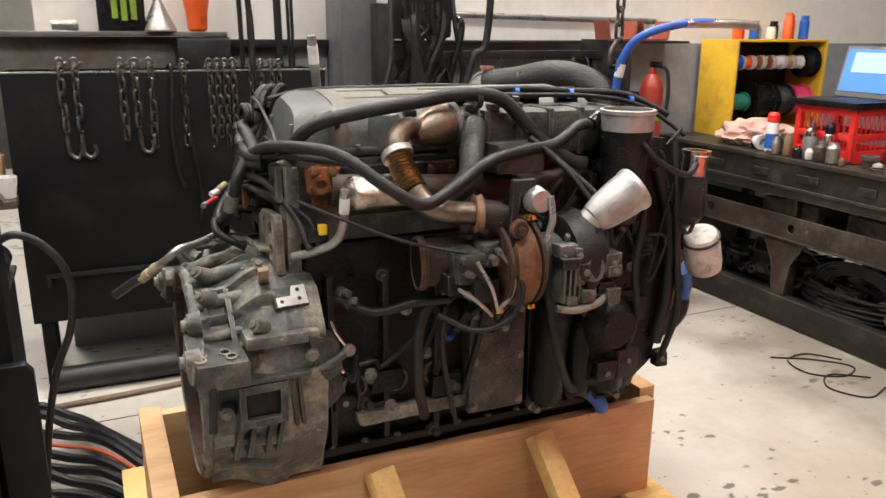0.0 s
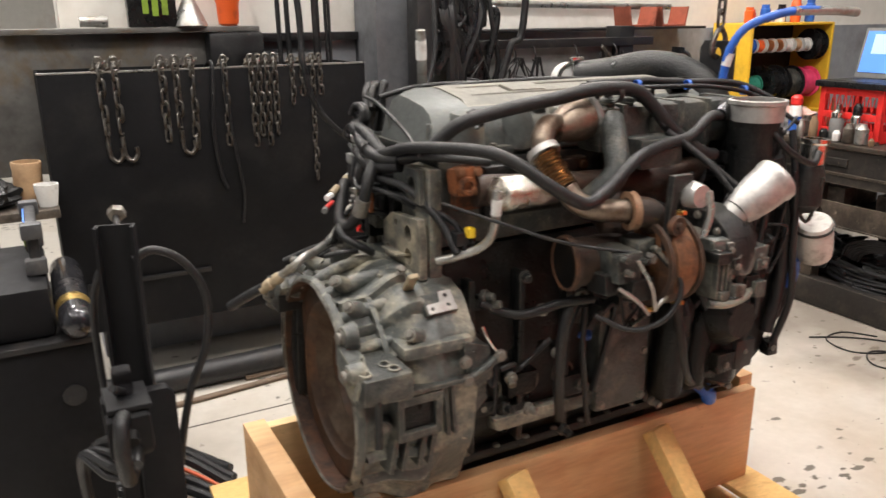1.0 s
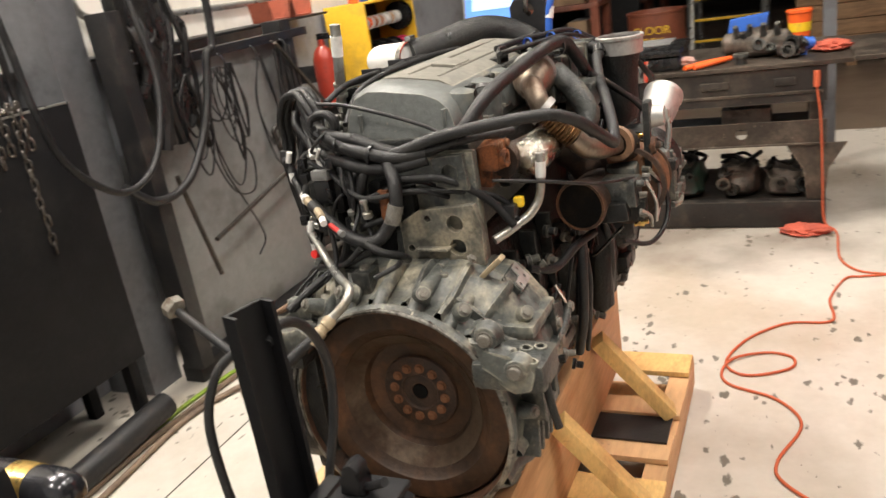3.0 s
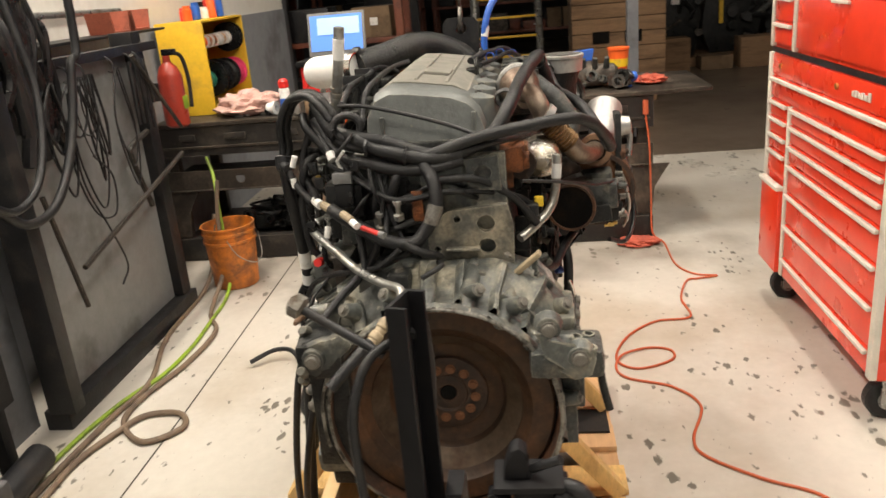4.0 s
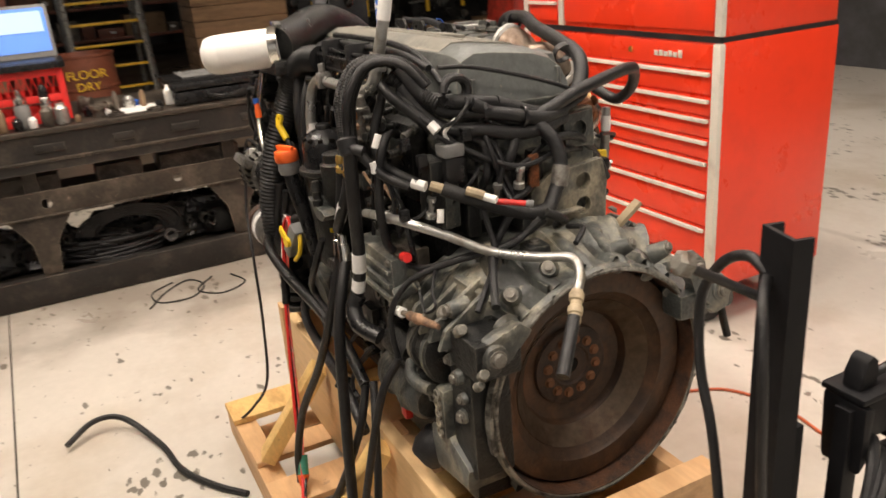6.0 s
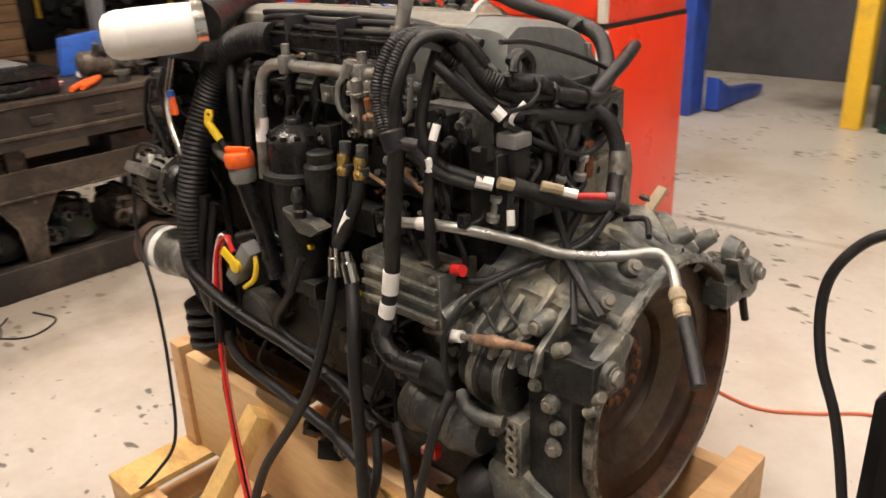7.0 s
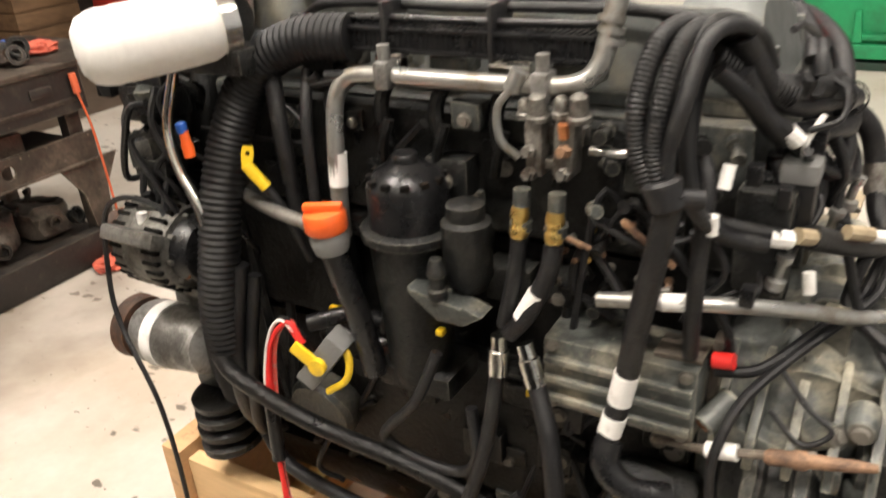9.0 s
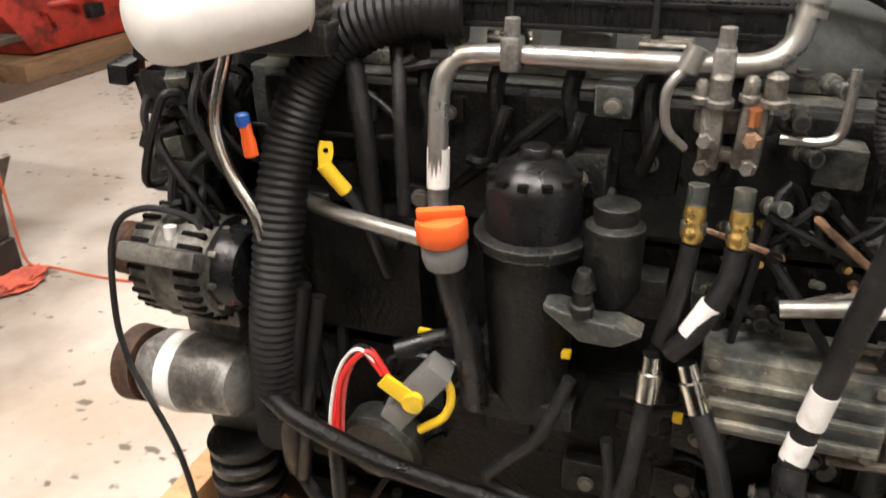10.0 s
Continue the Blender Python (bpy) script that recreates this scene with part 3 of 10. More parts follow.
bx(bm, -0.42, 0.92, 2.08, 2.138, 1.45, 1.49, 0.005)
solid("trim", bm, M["dark_steel"], "dark steel ledge strip along the wall band", "trim", kind="structure")


# ---- crate, pallet and braces under the engine ----
def wooden_pallet():
    root = thing("wooden_pallet", (0.56, 0.06, 0), "worn softwood pallet with nailed cradle boards under the engine", "pallet")
    rng = random.Random(3)
    for y in (-0.42, 0.05, 0.53):
        bm = bmesh.new()
        bx(bm, -0.22, 1.32, y - 0.035, y + 0.035, 0.022, 0.127, 0.004)
        part("stringer", bm, M["crate_wood"], root)
    xs = [-0.20, 0.02, 0.25, 0.48, 0.71, 0.94, 1.24]
    for i, x in enumerate(xs):
        w = rng.uniform(0.06, 0.075) if i not in (2, 5) else 0.05
        bm = bmesh.new()
        bx(bm, x - w, x + w, -0.46 + rng.uniform(-0.008, 0.008), 0.57 + rng.uniform(-0.008, 0.008), 0.129, 0.149, 0.003)
        part("deck_board", bm, M["crate_wood" if i % 3 else "brace_wood"], root)
    for x in (-0.17, 0.56, 1.25):
        bm = bmesh.new()
        bx(bm, x - 0.05, x + 0.05, -0.45, 0.56, 0.001, 0.02, 0.003)
        part("bottom_board", bm, M["crate_wood"], root)
    bm = bmesh.new()
    bx(bm, 0.72, 0.86, -0.44, -0.2, 0.151, 0.158)
    part("metal_strip", bm, M["dark_steel"], root, "dull grey metal plate on the deck")
    # cradle: two long side boards and two cross boards
    for name, mat, box in (
        ("side_board", "crate_wood", (-0.135, 1.255, -0.205, -0.168, 0.151, 0.46)),
        ("side_board", "crate_ply", (-0.135, 1.225, 0.285, 0.322, 0.151, 0.46)),
        ("cross_board", "crate_wood", (-0.2, -0.138, -0.235, 0.3, 0.151, 0.485)),
        ("cross_board", "crate_wood", (1.228, 1.285, -0.163, 0.335, 0.151, 0.485)),
    ):
        bm = bmesh.new()
        bx(bm, *box, 0.004)
        roughen(bm, 0.002, 20)
        part(name, bm, M[mat], root)
    for x in (0.35, 0.83):
        for s, y0, y1 in ((-1, -0.205, -0.43), (1, 0.322, 0.53)):
            bm = bmesh.new()
            w, t = 0.036, 0.045
            d = Vector((0.05, y1 - y0, -0.29))
            p0, p1 = Vector((x, y0 + s * 0.02, 0.445)), Vector((x + 0.05, y1, 0.165))
            m = along(p0, p1 - p0)
            h = (p1 - p0).length
            bx(bm, -w, w, -t * 0.5, t * 0.5, 0, h, 0.003, m)
            part("brace", bm, M["brace_wood"], root, "yellow pine diagonal brace")
    return root


# ---- big red tool chest ----
def tool_chest():
    x0, x1, y0, y1 = 0.93, 2.24, -1.97, -1.34
    root = thing("tool_chest", ((x0 + x1) / 2, (y0 + y1) / 2, 0), "tall glossy red two-piece rolling tool chest with silver drawer trim", "tool chest")
    red, trim = M["toolbox_red"], M["trim_silver"]
    bm = bmesh.new()
    bx(bm, x0, x1, y0, y1 - 0.012, 0.195, 1.185, 0.008)
    low = part("lower_cabinet", bm, red, root)
    bm = bmesh.new()
    bx(bm, x0 + 0.005, x1 - 0.005, y0 + 0.01, y1 - 0.014, 1.2, 1.92, 0.008)
    top = part("upper_cabinet", bm, red, root)
    bm = bmesh.new()
    bx(bm, x0 + 0.003, x1 - 0.003, y0 + 0.004, y1 - 0.006, 1.182, 1.203)
    part("rubber_strip", bm, M["dark_steel"], root, "black strip between the two cabinets")
    for x in (x0, x1 - 0.036):
        bm = bmesh.new()
        bx(bm, x - 0.002, x + 0.038, y1 - 0.02, y1 + 0.006, 0.198, 1.18, 0.006)
        part("corner_trim", bm, trim, low)
        bm = bmesh.new()
        bx(bm, x, x + 0.036, y1 - 0.02, y1 + 0.004, 1.205, 1.915, 0.006)
        part("corner_trim", bm, trim, top)
    mid = x1 - 0.31

    def drawer(parent, a, b, z0, z1):
        bm = bmesh.new()
        bx(bm, a + 0.004, b - 0.004, y1 - 0.016, y1, z0 + 0.004, z1 - 0.004, 0.004)
        d = part("drawer", bm, red, parent)
        bm = bmesh.new()
        bx(bm, a + 0.006, b - 0.006, y1 + 0.0005, y1 + 0.018, z1 - 0.024, z1 - 0.008, 0.005)
        part("pull", bm, trim, d, "silver full-width drawer pull")

    # full-width drawer, then a narrow stack beside a wide one
    bm = bmesh.new()
    bx(bm, x0 + 0.04, x1 - 0.04, y1 - 0.014, y1 - 0.002, 1.085, 1.175, 0.003)
    part("header_panel", bm, red, low)
    for x in (x0 + 0.5, x1 - 0.16):
        bm = bmesh.new()
        cyl(bm, (x, y1 - 0.003, 1.13), (x, y1 + 0.006, 1.13), 0.012, n=14)
        part("lock", bm, M["brass"], low, "small brass key lock")
    bm = bmesh.new()
    for i, w in enumerate((0.03, 0.02, 0.024, 0.02, 0.024, 0.02)):
        bx(bm, x0 + 0.20 + i * 0.027, x0 + 0.22 + i * 0.027, y1 - 0.001, y1 + 0.004, 1.116, 1.116 + w, 0.002)
    part("badge", bm, trim, low, "silver badge of plain raised bars")
    drawer(low, x0 + 0.04, x1 - 0.04, 0.985, 1.082)
    bm = bmesh.new()
    bx(bm, mid - 0.018, mid + 0.018, y1 - 0.018, y1 + 0.005, 0.2, 0.975, 0.005)
    part("divider_trim", bm, trim, low)
    z = 0.98
    for h in (0.075, 0.085, 0.085, 0.13, 0.145, 0.16):
        drawer(low, x0 + 0.04, mid - 0.02, z - h, z)
        z -= h
    drawer(low, x0 + 0.04, mid - 0.02, 0.2, z)
    z = 0.98
    for h in (0.075, 0.075, 0.075, 0.12):
        drawer(low, mid + 0.02, x1 - 0.04, z - h, z)
        z -= h
    bm = bmesh.new()
    bx(bm, mid + 0.022, x1 - 0.03, y1 - 0.012, y1 + 0.022, 0.205, z - 0.045, 0.005)
    door = part("door", bm, red, low)
    bm = bmesh.new()
    bx(bm, mid + 0.02, x1 - 0.028, y1 + 0.0, y1 + 0.035, z - 0.042, z - 0.022, 0.005)
    part("pull", bm, trim, door)
    # upper chest
    bm = bmesh.new()
    bx(bm, mid - 0.018, mid + 0.018, y1 - 0.018, y1 + 0.003, 1.205, 1.915, 0.005)
    part("divider_trim", bm, trim, top)
    for a, b, cells in ((x0 + 0.04, mid - 0.02, ((1.22, 1.44), (1.44, 1.66), (1.66, 1.9))), (mid + 0.02, x1 - 0.04, ((1.22, 1.32), (1.32, 1.43), (1.43, 1.54), (1.54, 1.65), (1.65, 1.9)))):
        for z0, z1 in cells:
            if b - a > 0.5:
                bm = bmesh.new()
                bx(bm, a + 0.004, b - 0.004, y1 - 0.016, y1 - 0.002, z0 + 0.004, z1 - 0.004, 0.004)
                d = part("drawer", bm, red, top)
                bm = bmesh.new()
                bx(bm, (a + b) / 2 - 0.08, (a + b) / 2 + 0.08, y1 - 0.001, y1 + 0.012, z1 - 0.022, z1 - 0.01, 0.004)
                part("pull", bm, trim, d, "short silver pull")
            else:
                drawer(top, a, b, z0, z1)
    for x in (x0 + 0.1, x1 - 0.1):
        for y in (y0 + 0.1, y1 - 0.1):
            bm = bmesh.new()
            cyl(bm, (x - 0.024, y, 0.077), (x + 0.024, y, 0.077), 0.076, n=28, bev=0.008)
            wh = part("caster", bm, M["rubber"], root, "black rubber caster wheel")
            bm = bmesh.new()
            cyl(bm, (x - 0.027, y, 0.077), (x + 0.027, y, 0.077), 0.036, n=18)
            part("rim", bm, M["pipe_metal"], wh)
            bm = bmesh.new()
            for s in (-1, 1):
                bx(bm, x + s * 0.034 - 0.004, x + s * 0.034 + 0.004, y - 0.03, y + 0.03, 0.06, 0.188)
            bx(bm, x - 0.05, x + 0.05, y - 0.05, y + 0.05, 0.18, 0.194)
            part("fork", bm, M["pipe_metal"], wh)


# ---- black plate locker with chains over its edge ----
def steel_cabinet():
    root = thing("steel_cabinet", (0.12, 1.9, 0), "black open-topped steel cabinet with chains hung over its edge", "cabinet")
    bm = bmesh.new()
    bx(bm, -0.55, 0.78, 1.685, 1.697, 0.3, 1.36, 0.003)
    part("front_panel", bm, M["box_black"], root)
    bm = bmesh.new()
    bx(bm, 0.768, 0.78, 1.699, 2.05, 0.3, 1.36, 0.003)
    part("side_panel", bm, M["box_black"], root)
    bm = bmesh.new()
    bx(bm, -0.55, -0.538, 1.699, 2.05, 0.3, 1.36, 0.003)
    part("side_panel", bm, M["box_black"], root)
    bm = bmesh.new()
    bx(bm, -0.55, 0.78, 2.052, 2.064, 0.3, 1.36, 0.003)
    part("back_panel", bm, M["box_black"], root)
    bm = bmesh.new()
    bx(bm, -0.536, 0.766, 1.699, 2.05, 0.3, 0.32)
    part("shelf", bm, M["box_black"], root)
    bm = bmesh.new()
    bx(bm, -0.553, 0.783, 1.682, 1.699, 1.36, 1.368, 0.003)
    part("top_edge", bm, M["pipe_metal"], root, "worn bare steel top edge")
    bm = bmesh.new()
    bx(bm, -0.47, 0.02, 1.668, 1.684, 0.5, 0.52, 0.004)
    bx(bm, -0.48, -0.46, 1.668, 1.684, 0.46, 0.52, 0.004)
    part("rail", bm, M["dark_steel"], root)
    for x in (-0.5, 0.72):
        for y in (1.73, 2.02):
            bm = bmesh.new()
            bx(bm, x - 0.025, x + 0.025, y - 0.025, y + 0.025, 0.0, 0.3, 0.004)
            part("leg", bm, M["box_black"], root)
    bm = bmesh.new()
    tube(bm, [(0.75, 1.62, 0.12), (0.2, 1.6, 0.1), (-0.5, 1.62, 0.09)], 0.055, n=14)
    solid("floor_pipe", bm, M["dark_steel"], "thick black pipe lying along the cabinet foot", "pipe").location.z = -0.035


def chain_links():
    bm = bmesh.new()
    n, pts = 20, []
    for i in range(n):
        t = 2 * math.pi * i / n
        pts.append(Vector((0.0095 * math.cos(t), 0, 0.011 * math.sin(t) + (0.011 if math.sin(t) > 0 else -0.011))))
    rings = []
    for i, c in enumerate(pts):
        d = (pts[(i + 1) % n] - pts[i - 1]).normalized()
        u = Vector((0, 1, 0))
        w = d.cross(u)
        rings.append([bm.verts.new(c + (u * math.cos(a) + w * math.sin(a)) * 0.0042) for a in (2 * math.pi * k / 6 for k in range(6))])
    for i in range(n):
        p, q = rings[i], rings[(i + 1) % n]
        for k in range(6):
            bm.faces.new((p[k], p[(k + 1) % 6], q[(k + 1) % 6], q[k]))
    return finish("link", bm, M["chain_steel"])


def hang_chain(link, x, y, z, count, big=1.0, hook=False, label="rusty steel lifting chain draped over the cabinet edge"):
    root = thing("chain", (x, y, z), label, "chain", "chains on the cabinet")
    rng = random.Random(int(x * 1000))
    step = 0.0345 * big
    for k in range(3):
        a = k * 0.9
        piece("link", link, Matrix.Translation((x, y + 0.022 - 0.012 * k, z + 0.012 + 0.006 * math.sin(a))) @ Euler((radians(60 - 55 * (k - 1)), 0, radians(90 * (k % 2)))).to_matrix().to_4x4() @ Matrix.Scale(big, 4), root)
    for k in range(count):
        piece("link", link, Matrix.Translation((x + rng.uniform(-0.003, 0.003), y - 0.012 + rng.uniform(-0.003, 0.003), z - 0.012 - k * step)) @ Matrix.Rotation(radians(45 + 90 * (k % 2) + rng.uniform(-14, 14)), 4, "Z") @ Matrix.Scale(big, 4), root)
    if hook:
        zz = z - count * step - 0.01
        bm = bmesh.new()
        tube(bm, [(x, y - 0.012, zz + 0.01), (x, y - 0.012, zz - 0.03), (x + 0.006, y - 0.014, zz - 0.07), (x + 0.03, y - 0.016, zz - 0.088), (x + 0.05, y - 0.016, zz - 0.065), (x + 0.048, y - 0.016, zz - 0.035)], 0.0095, n=8)
        part("hook", bm, M["chain_steel"], root, "worn steel grab hook")


# ---- steel work bench ----
def work_bench():
    root = thing("work_bench", (3.5, 0.25, 0), "long heavy steel workbench with oily channel frame and lower shelf", "workbench")
    x0, x1, y0, y1 = 3.08, 3.95, -0.95, 2.1
    bm = bmesh.new()
    bx(bm, x0, x1, y0 - 0.12, y1, 0.885, 0.91, 0.004)
    roughen(bm, 0.003, 9)
    part("top_plate", bm, M["bench_steel"], root)
    for y in (y0 - 0.1,):
        bm = bmesh.new()
        bx(bm, x0 + 0.1, x1, y0 - 0.35, y0 - 0.125, 0.875, 0.9, 0.004)
        part("side_plate", bm, M["bench_steel"], root)
    bm = bmesh.new()
    prism(bm, [(x0 + 0.015, 0.70), (x0 + 0.06, 0.70), (x0 + 0.06, 0.71), (x0 + 0.028, 0.715), (x0 + 0.028, 0.865), (x0 + 0.06, 0.87), (x0 + 0.06, 0.88), (x0 + 0.015, 0.88)], "y", y0, y1)
    part("front_channel", bm, M["bench_dark"], root)
    bm = bmesh.new()
    bx(bm, x0 + 0.008, x0 + 0.022, y0 + 0.02, y1 - 0.02, 0.745, 0.76, 0.003)
    part("front_strip", bm, M["bench_steel"], root)
    bm = bmesh.new()
    holed_plate(bm, [(y0, 0.475), (y1, 0.475), (y1, 0.6), (y0, 0.6)], [((y0 + 0.42, 0.54), 0.03), ((y0 + 1.3, 0.545), 0.022), ((y0 + 1.95, 0.535), 0.026), ((y0 + 2.55, 0.54), 0.03)], "x", x0 + 0.03, x0 + 0.038)
    part("middle_rail", bm, M["bench_steel"], root)
    bm = bmesh.new()
    bx(bm, x0 + 0.02, x0 + 0.075, y0, y1, 0.468, 0.478, 0.003)
    part("rail_lip", bm, M["bench_steel"], root)
    bm = bmesh.new()
    bx(bm, x0 + 0.11, x0 + 0.45, y0 + 0.02, y1 - 0.02, 0.54, 0.555)
    part("middle_shelf", bm, M["bench_dark"], root)
    bm = bmesh.new()
    bx(bm, x0 + 0.02, x0 + 0.09, y0, y1, 0.004, 0.155, 0.006)
    part("bottom_rail", bm, M["bench_dark"], root)
    bm = bmesh.new()
    bx(bm, x0 + 0.09, x1 - 0.02, y0 + 0.02, y1 - 0.02, 0.11, 0.125)
    part("bottom_shelf", bm, M["bench_dark"], root)
    for y in (y0 + 0.05, y0 + 1.0, y0 + 2.0, y1 - 0.06):
        for x in (x0 + 0.1, x1 - 0.1):
            bm = bmesh.new()
            bx(bm, x - 0.03, x + 0.03, y - 0.035, y + 0.035, 0.0, 0.884, 0.005)
            if x < x0 + 0.2:
                prism(bm, [(y - 0.15, 0.47), (y + 0.15, 0.47), (y + 0.06, 0.33), (y + 0.045, 0.16), (y - 0.045, 0.16), (y - 0.06, 0.33)], "x", x0 + 0.04, x0 + 0.052, 0.002)
            part("leg", bm, M["bench_steel"], root)
    for k in range(9):
        y = y0 + 0.2 + 0.33 * k
        bm = bmesh.new()
        bx(bm, x0 + 0.004, x0 + 0.016, y - 0.05, y + 0.05 + 0.04 * (k % 2), 0.795, 0.835, 0.004)
        part("weld_plate", bm, M["bench_dark"], root)
    rng = random.Random(8)
    for y in (-0.55, 0.2, 0.62, 1.1):
        w = rng.uniform(0.1, 0.22)
        bm = bmesh.new()
        bx(bm, x0 + 0.115, x0 + 0.4, y - w, y + w, 0.556, 0.66, 0.006)
        solid("steel_offcut", bm, M["dirty_metal"], "brown oily steel offcut on the middle bench shelf", "scrap metal", "offcuts on the shelf")
    return root


def core_lump(x, y, z, sx, sy, sz, mat, name, label, seed):
    """An old engine component: a cast body with flanges, ports and bolts."""
    rng = random.Random(seed)
    root = thing(name, (x, y, z), label, "engine part", "old parts under the bench")
    bm = bmesh.new()
    bmesh.ops.create_icosphere(bm, subdivisions=3, radius=1.0)
    for v in bm.verts:
        q = Vector([math.copysign(abs(c) ** 0.55, c) for c in v.co])
        f = 1 + 0.22 * noise.noise(v.co * 2.1 + Vector((seed, 0, 0))) + 0.12 * noise.noise(v.co * 6.0)
        v.co = Vector((x + q.x * sx * f * 0.9, y + q.y * sy * f * 0.9, z + max(0.0, (q.z * 0.5 + 0.5) * sz * 1.25 * f)))
    part("body", bm, M[mat], root)
    for k in range(rng.randint(2, 4)):
        a = Vector((x - sx * 0.9, y + rng.uniform(-sy, sy) * 0.8, z + rng.uniform(0.3, 1.2) * sz))
        d = Vector((-1, rng.uniform(-0.6, 0.6), rng.uniform(-0.2, 0.5))).normalized()
        bm = bmesh.new()
        r = rng.uniform(0.016, 0.036)
        lathe(bm, [(0, r), (0.03, r), (0.032, r * 1.3), (0.042, r * 1.25), (0.042, r * 0.8), (0.01, r * 0.75)], a, d, 16)
        roughen(bm, 0.005, 30, seed)
        part("port", bm, M[rng.choice(["bench_dark", "cast_grey", "cast_black", "dirty_metal"] if mat != "cast_black" else ["cast_black", "oil_black", "bench_dark"])], root)
    for k in range(3):
        bm = bmesh.new()
        p = [Vector((x + rng.uniform(-sx, sx), y + rng.uniform(-sy, sy), z + sz * rng.uniform(0.9, 1.5))) for _ in range(4)]
        tube(bm, p, rng.uniform(0.008, 0.016), n=7, steps=5)
        part("pipe", bm, M[rng.choice(["cast_black", "bench_dark", "rubber"])], root)


def old_parts():
    spots = [(-0.75, "dirty_metal"), (-0.5, "dirty_metal"), (-0.2, "green_dark"), (-0.02, "cast_black"), (0.15, "cast_black"), (0.42, "cast_black"), (0.72, "cast_black"), (1.0, "cast_black"), (1.3, "cast_black"), (1.55, "cast_black")]
    for i, (y, mat) in enumerate(spots):
        core_lump(3.4, y, 0.127, 0.16, 0.12, 0.12 + 0.025 * (i % 3), mat, "engine_core", "greasy old engine part stored on the bottom bench shelf", i + 2)
    for k, (x, y, z, s, mat) in enumerate(((3.42, -0.62, 0.913, 0.1, "dirty_metal"), (3.3, -0.78, 0.913, 0.07, "rust_dark"), (3.36, -0.5, 0.557, 0.09, "dirty_metal"), (3.4, 1.3, 0.557, 0.08, "cast_black"))):
        core_lump(x, y, z, s, s * 1.1, s * 0.9, mat, "scrap_casting", "greasy brown scrap casting lying on the bench", 40 + k)
    for y, ly, h, seed in ((0.42, 0.42, 0.23, 3), (1.25, 0.34, 0.21, 8)):
        bm = bmesh.new()
        bmesh.ops.create_icosphere(bm, subdivisions=4, radius=1.0)
        for v in bm.verts:
            q = v.co.copy()
            f = 1 + 0.3 * noise.noise(q * 1.9 + Vector((seed, 0, 0))) + 0.16 * noise.noise(q * 5.5)
            v.co = Vector((3.46 + q.x * 0.2 * f, y + q.y * ly * f, 0.127 + max(0.0, (q.z * 0.62 + 0.38) * h * f)))
        solid("plastic_sheet", bm, M["black_plastic"], "heap of crumpled black plastic sheet on the bottom bench shelf", "plastic sheet")
    for k in range(2):
        root = thing("cable_coil", (3.23, 0.62 + 0.03 * k, 0.13), "coil of dusty grey cable lying under the bench", "cable coil")
        for j in range(5):
            bm = bmesh.new()
            r = 0.11 + 0.01 * j
            tube(bm, [(3.235 - 0.02 * math.sin(a), 0.62 + r * math.cos(a) * 1.7 + 0.03 * k, 0.275 + r * math.sin(a) * 0.85 + 0.004 * j) for a in (2 * math.pi * i / 14 for i in range(14))], 0.007, n=7, steps=4)
            part("turn", bm, M["rubber"], root)


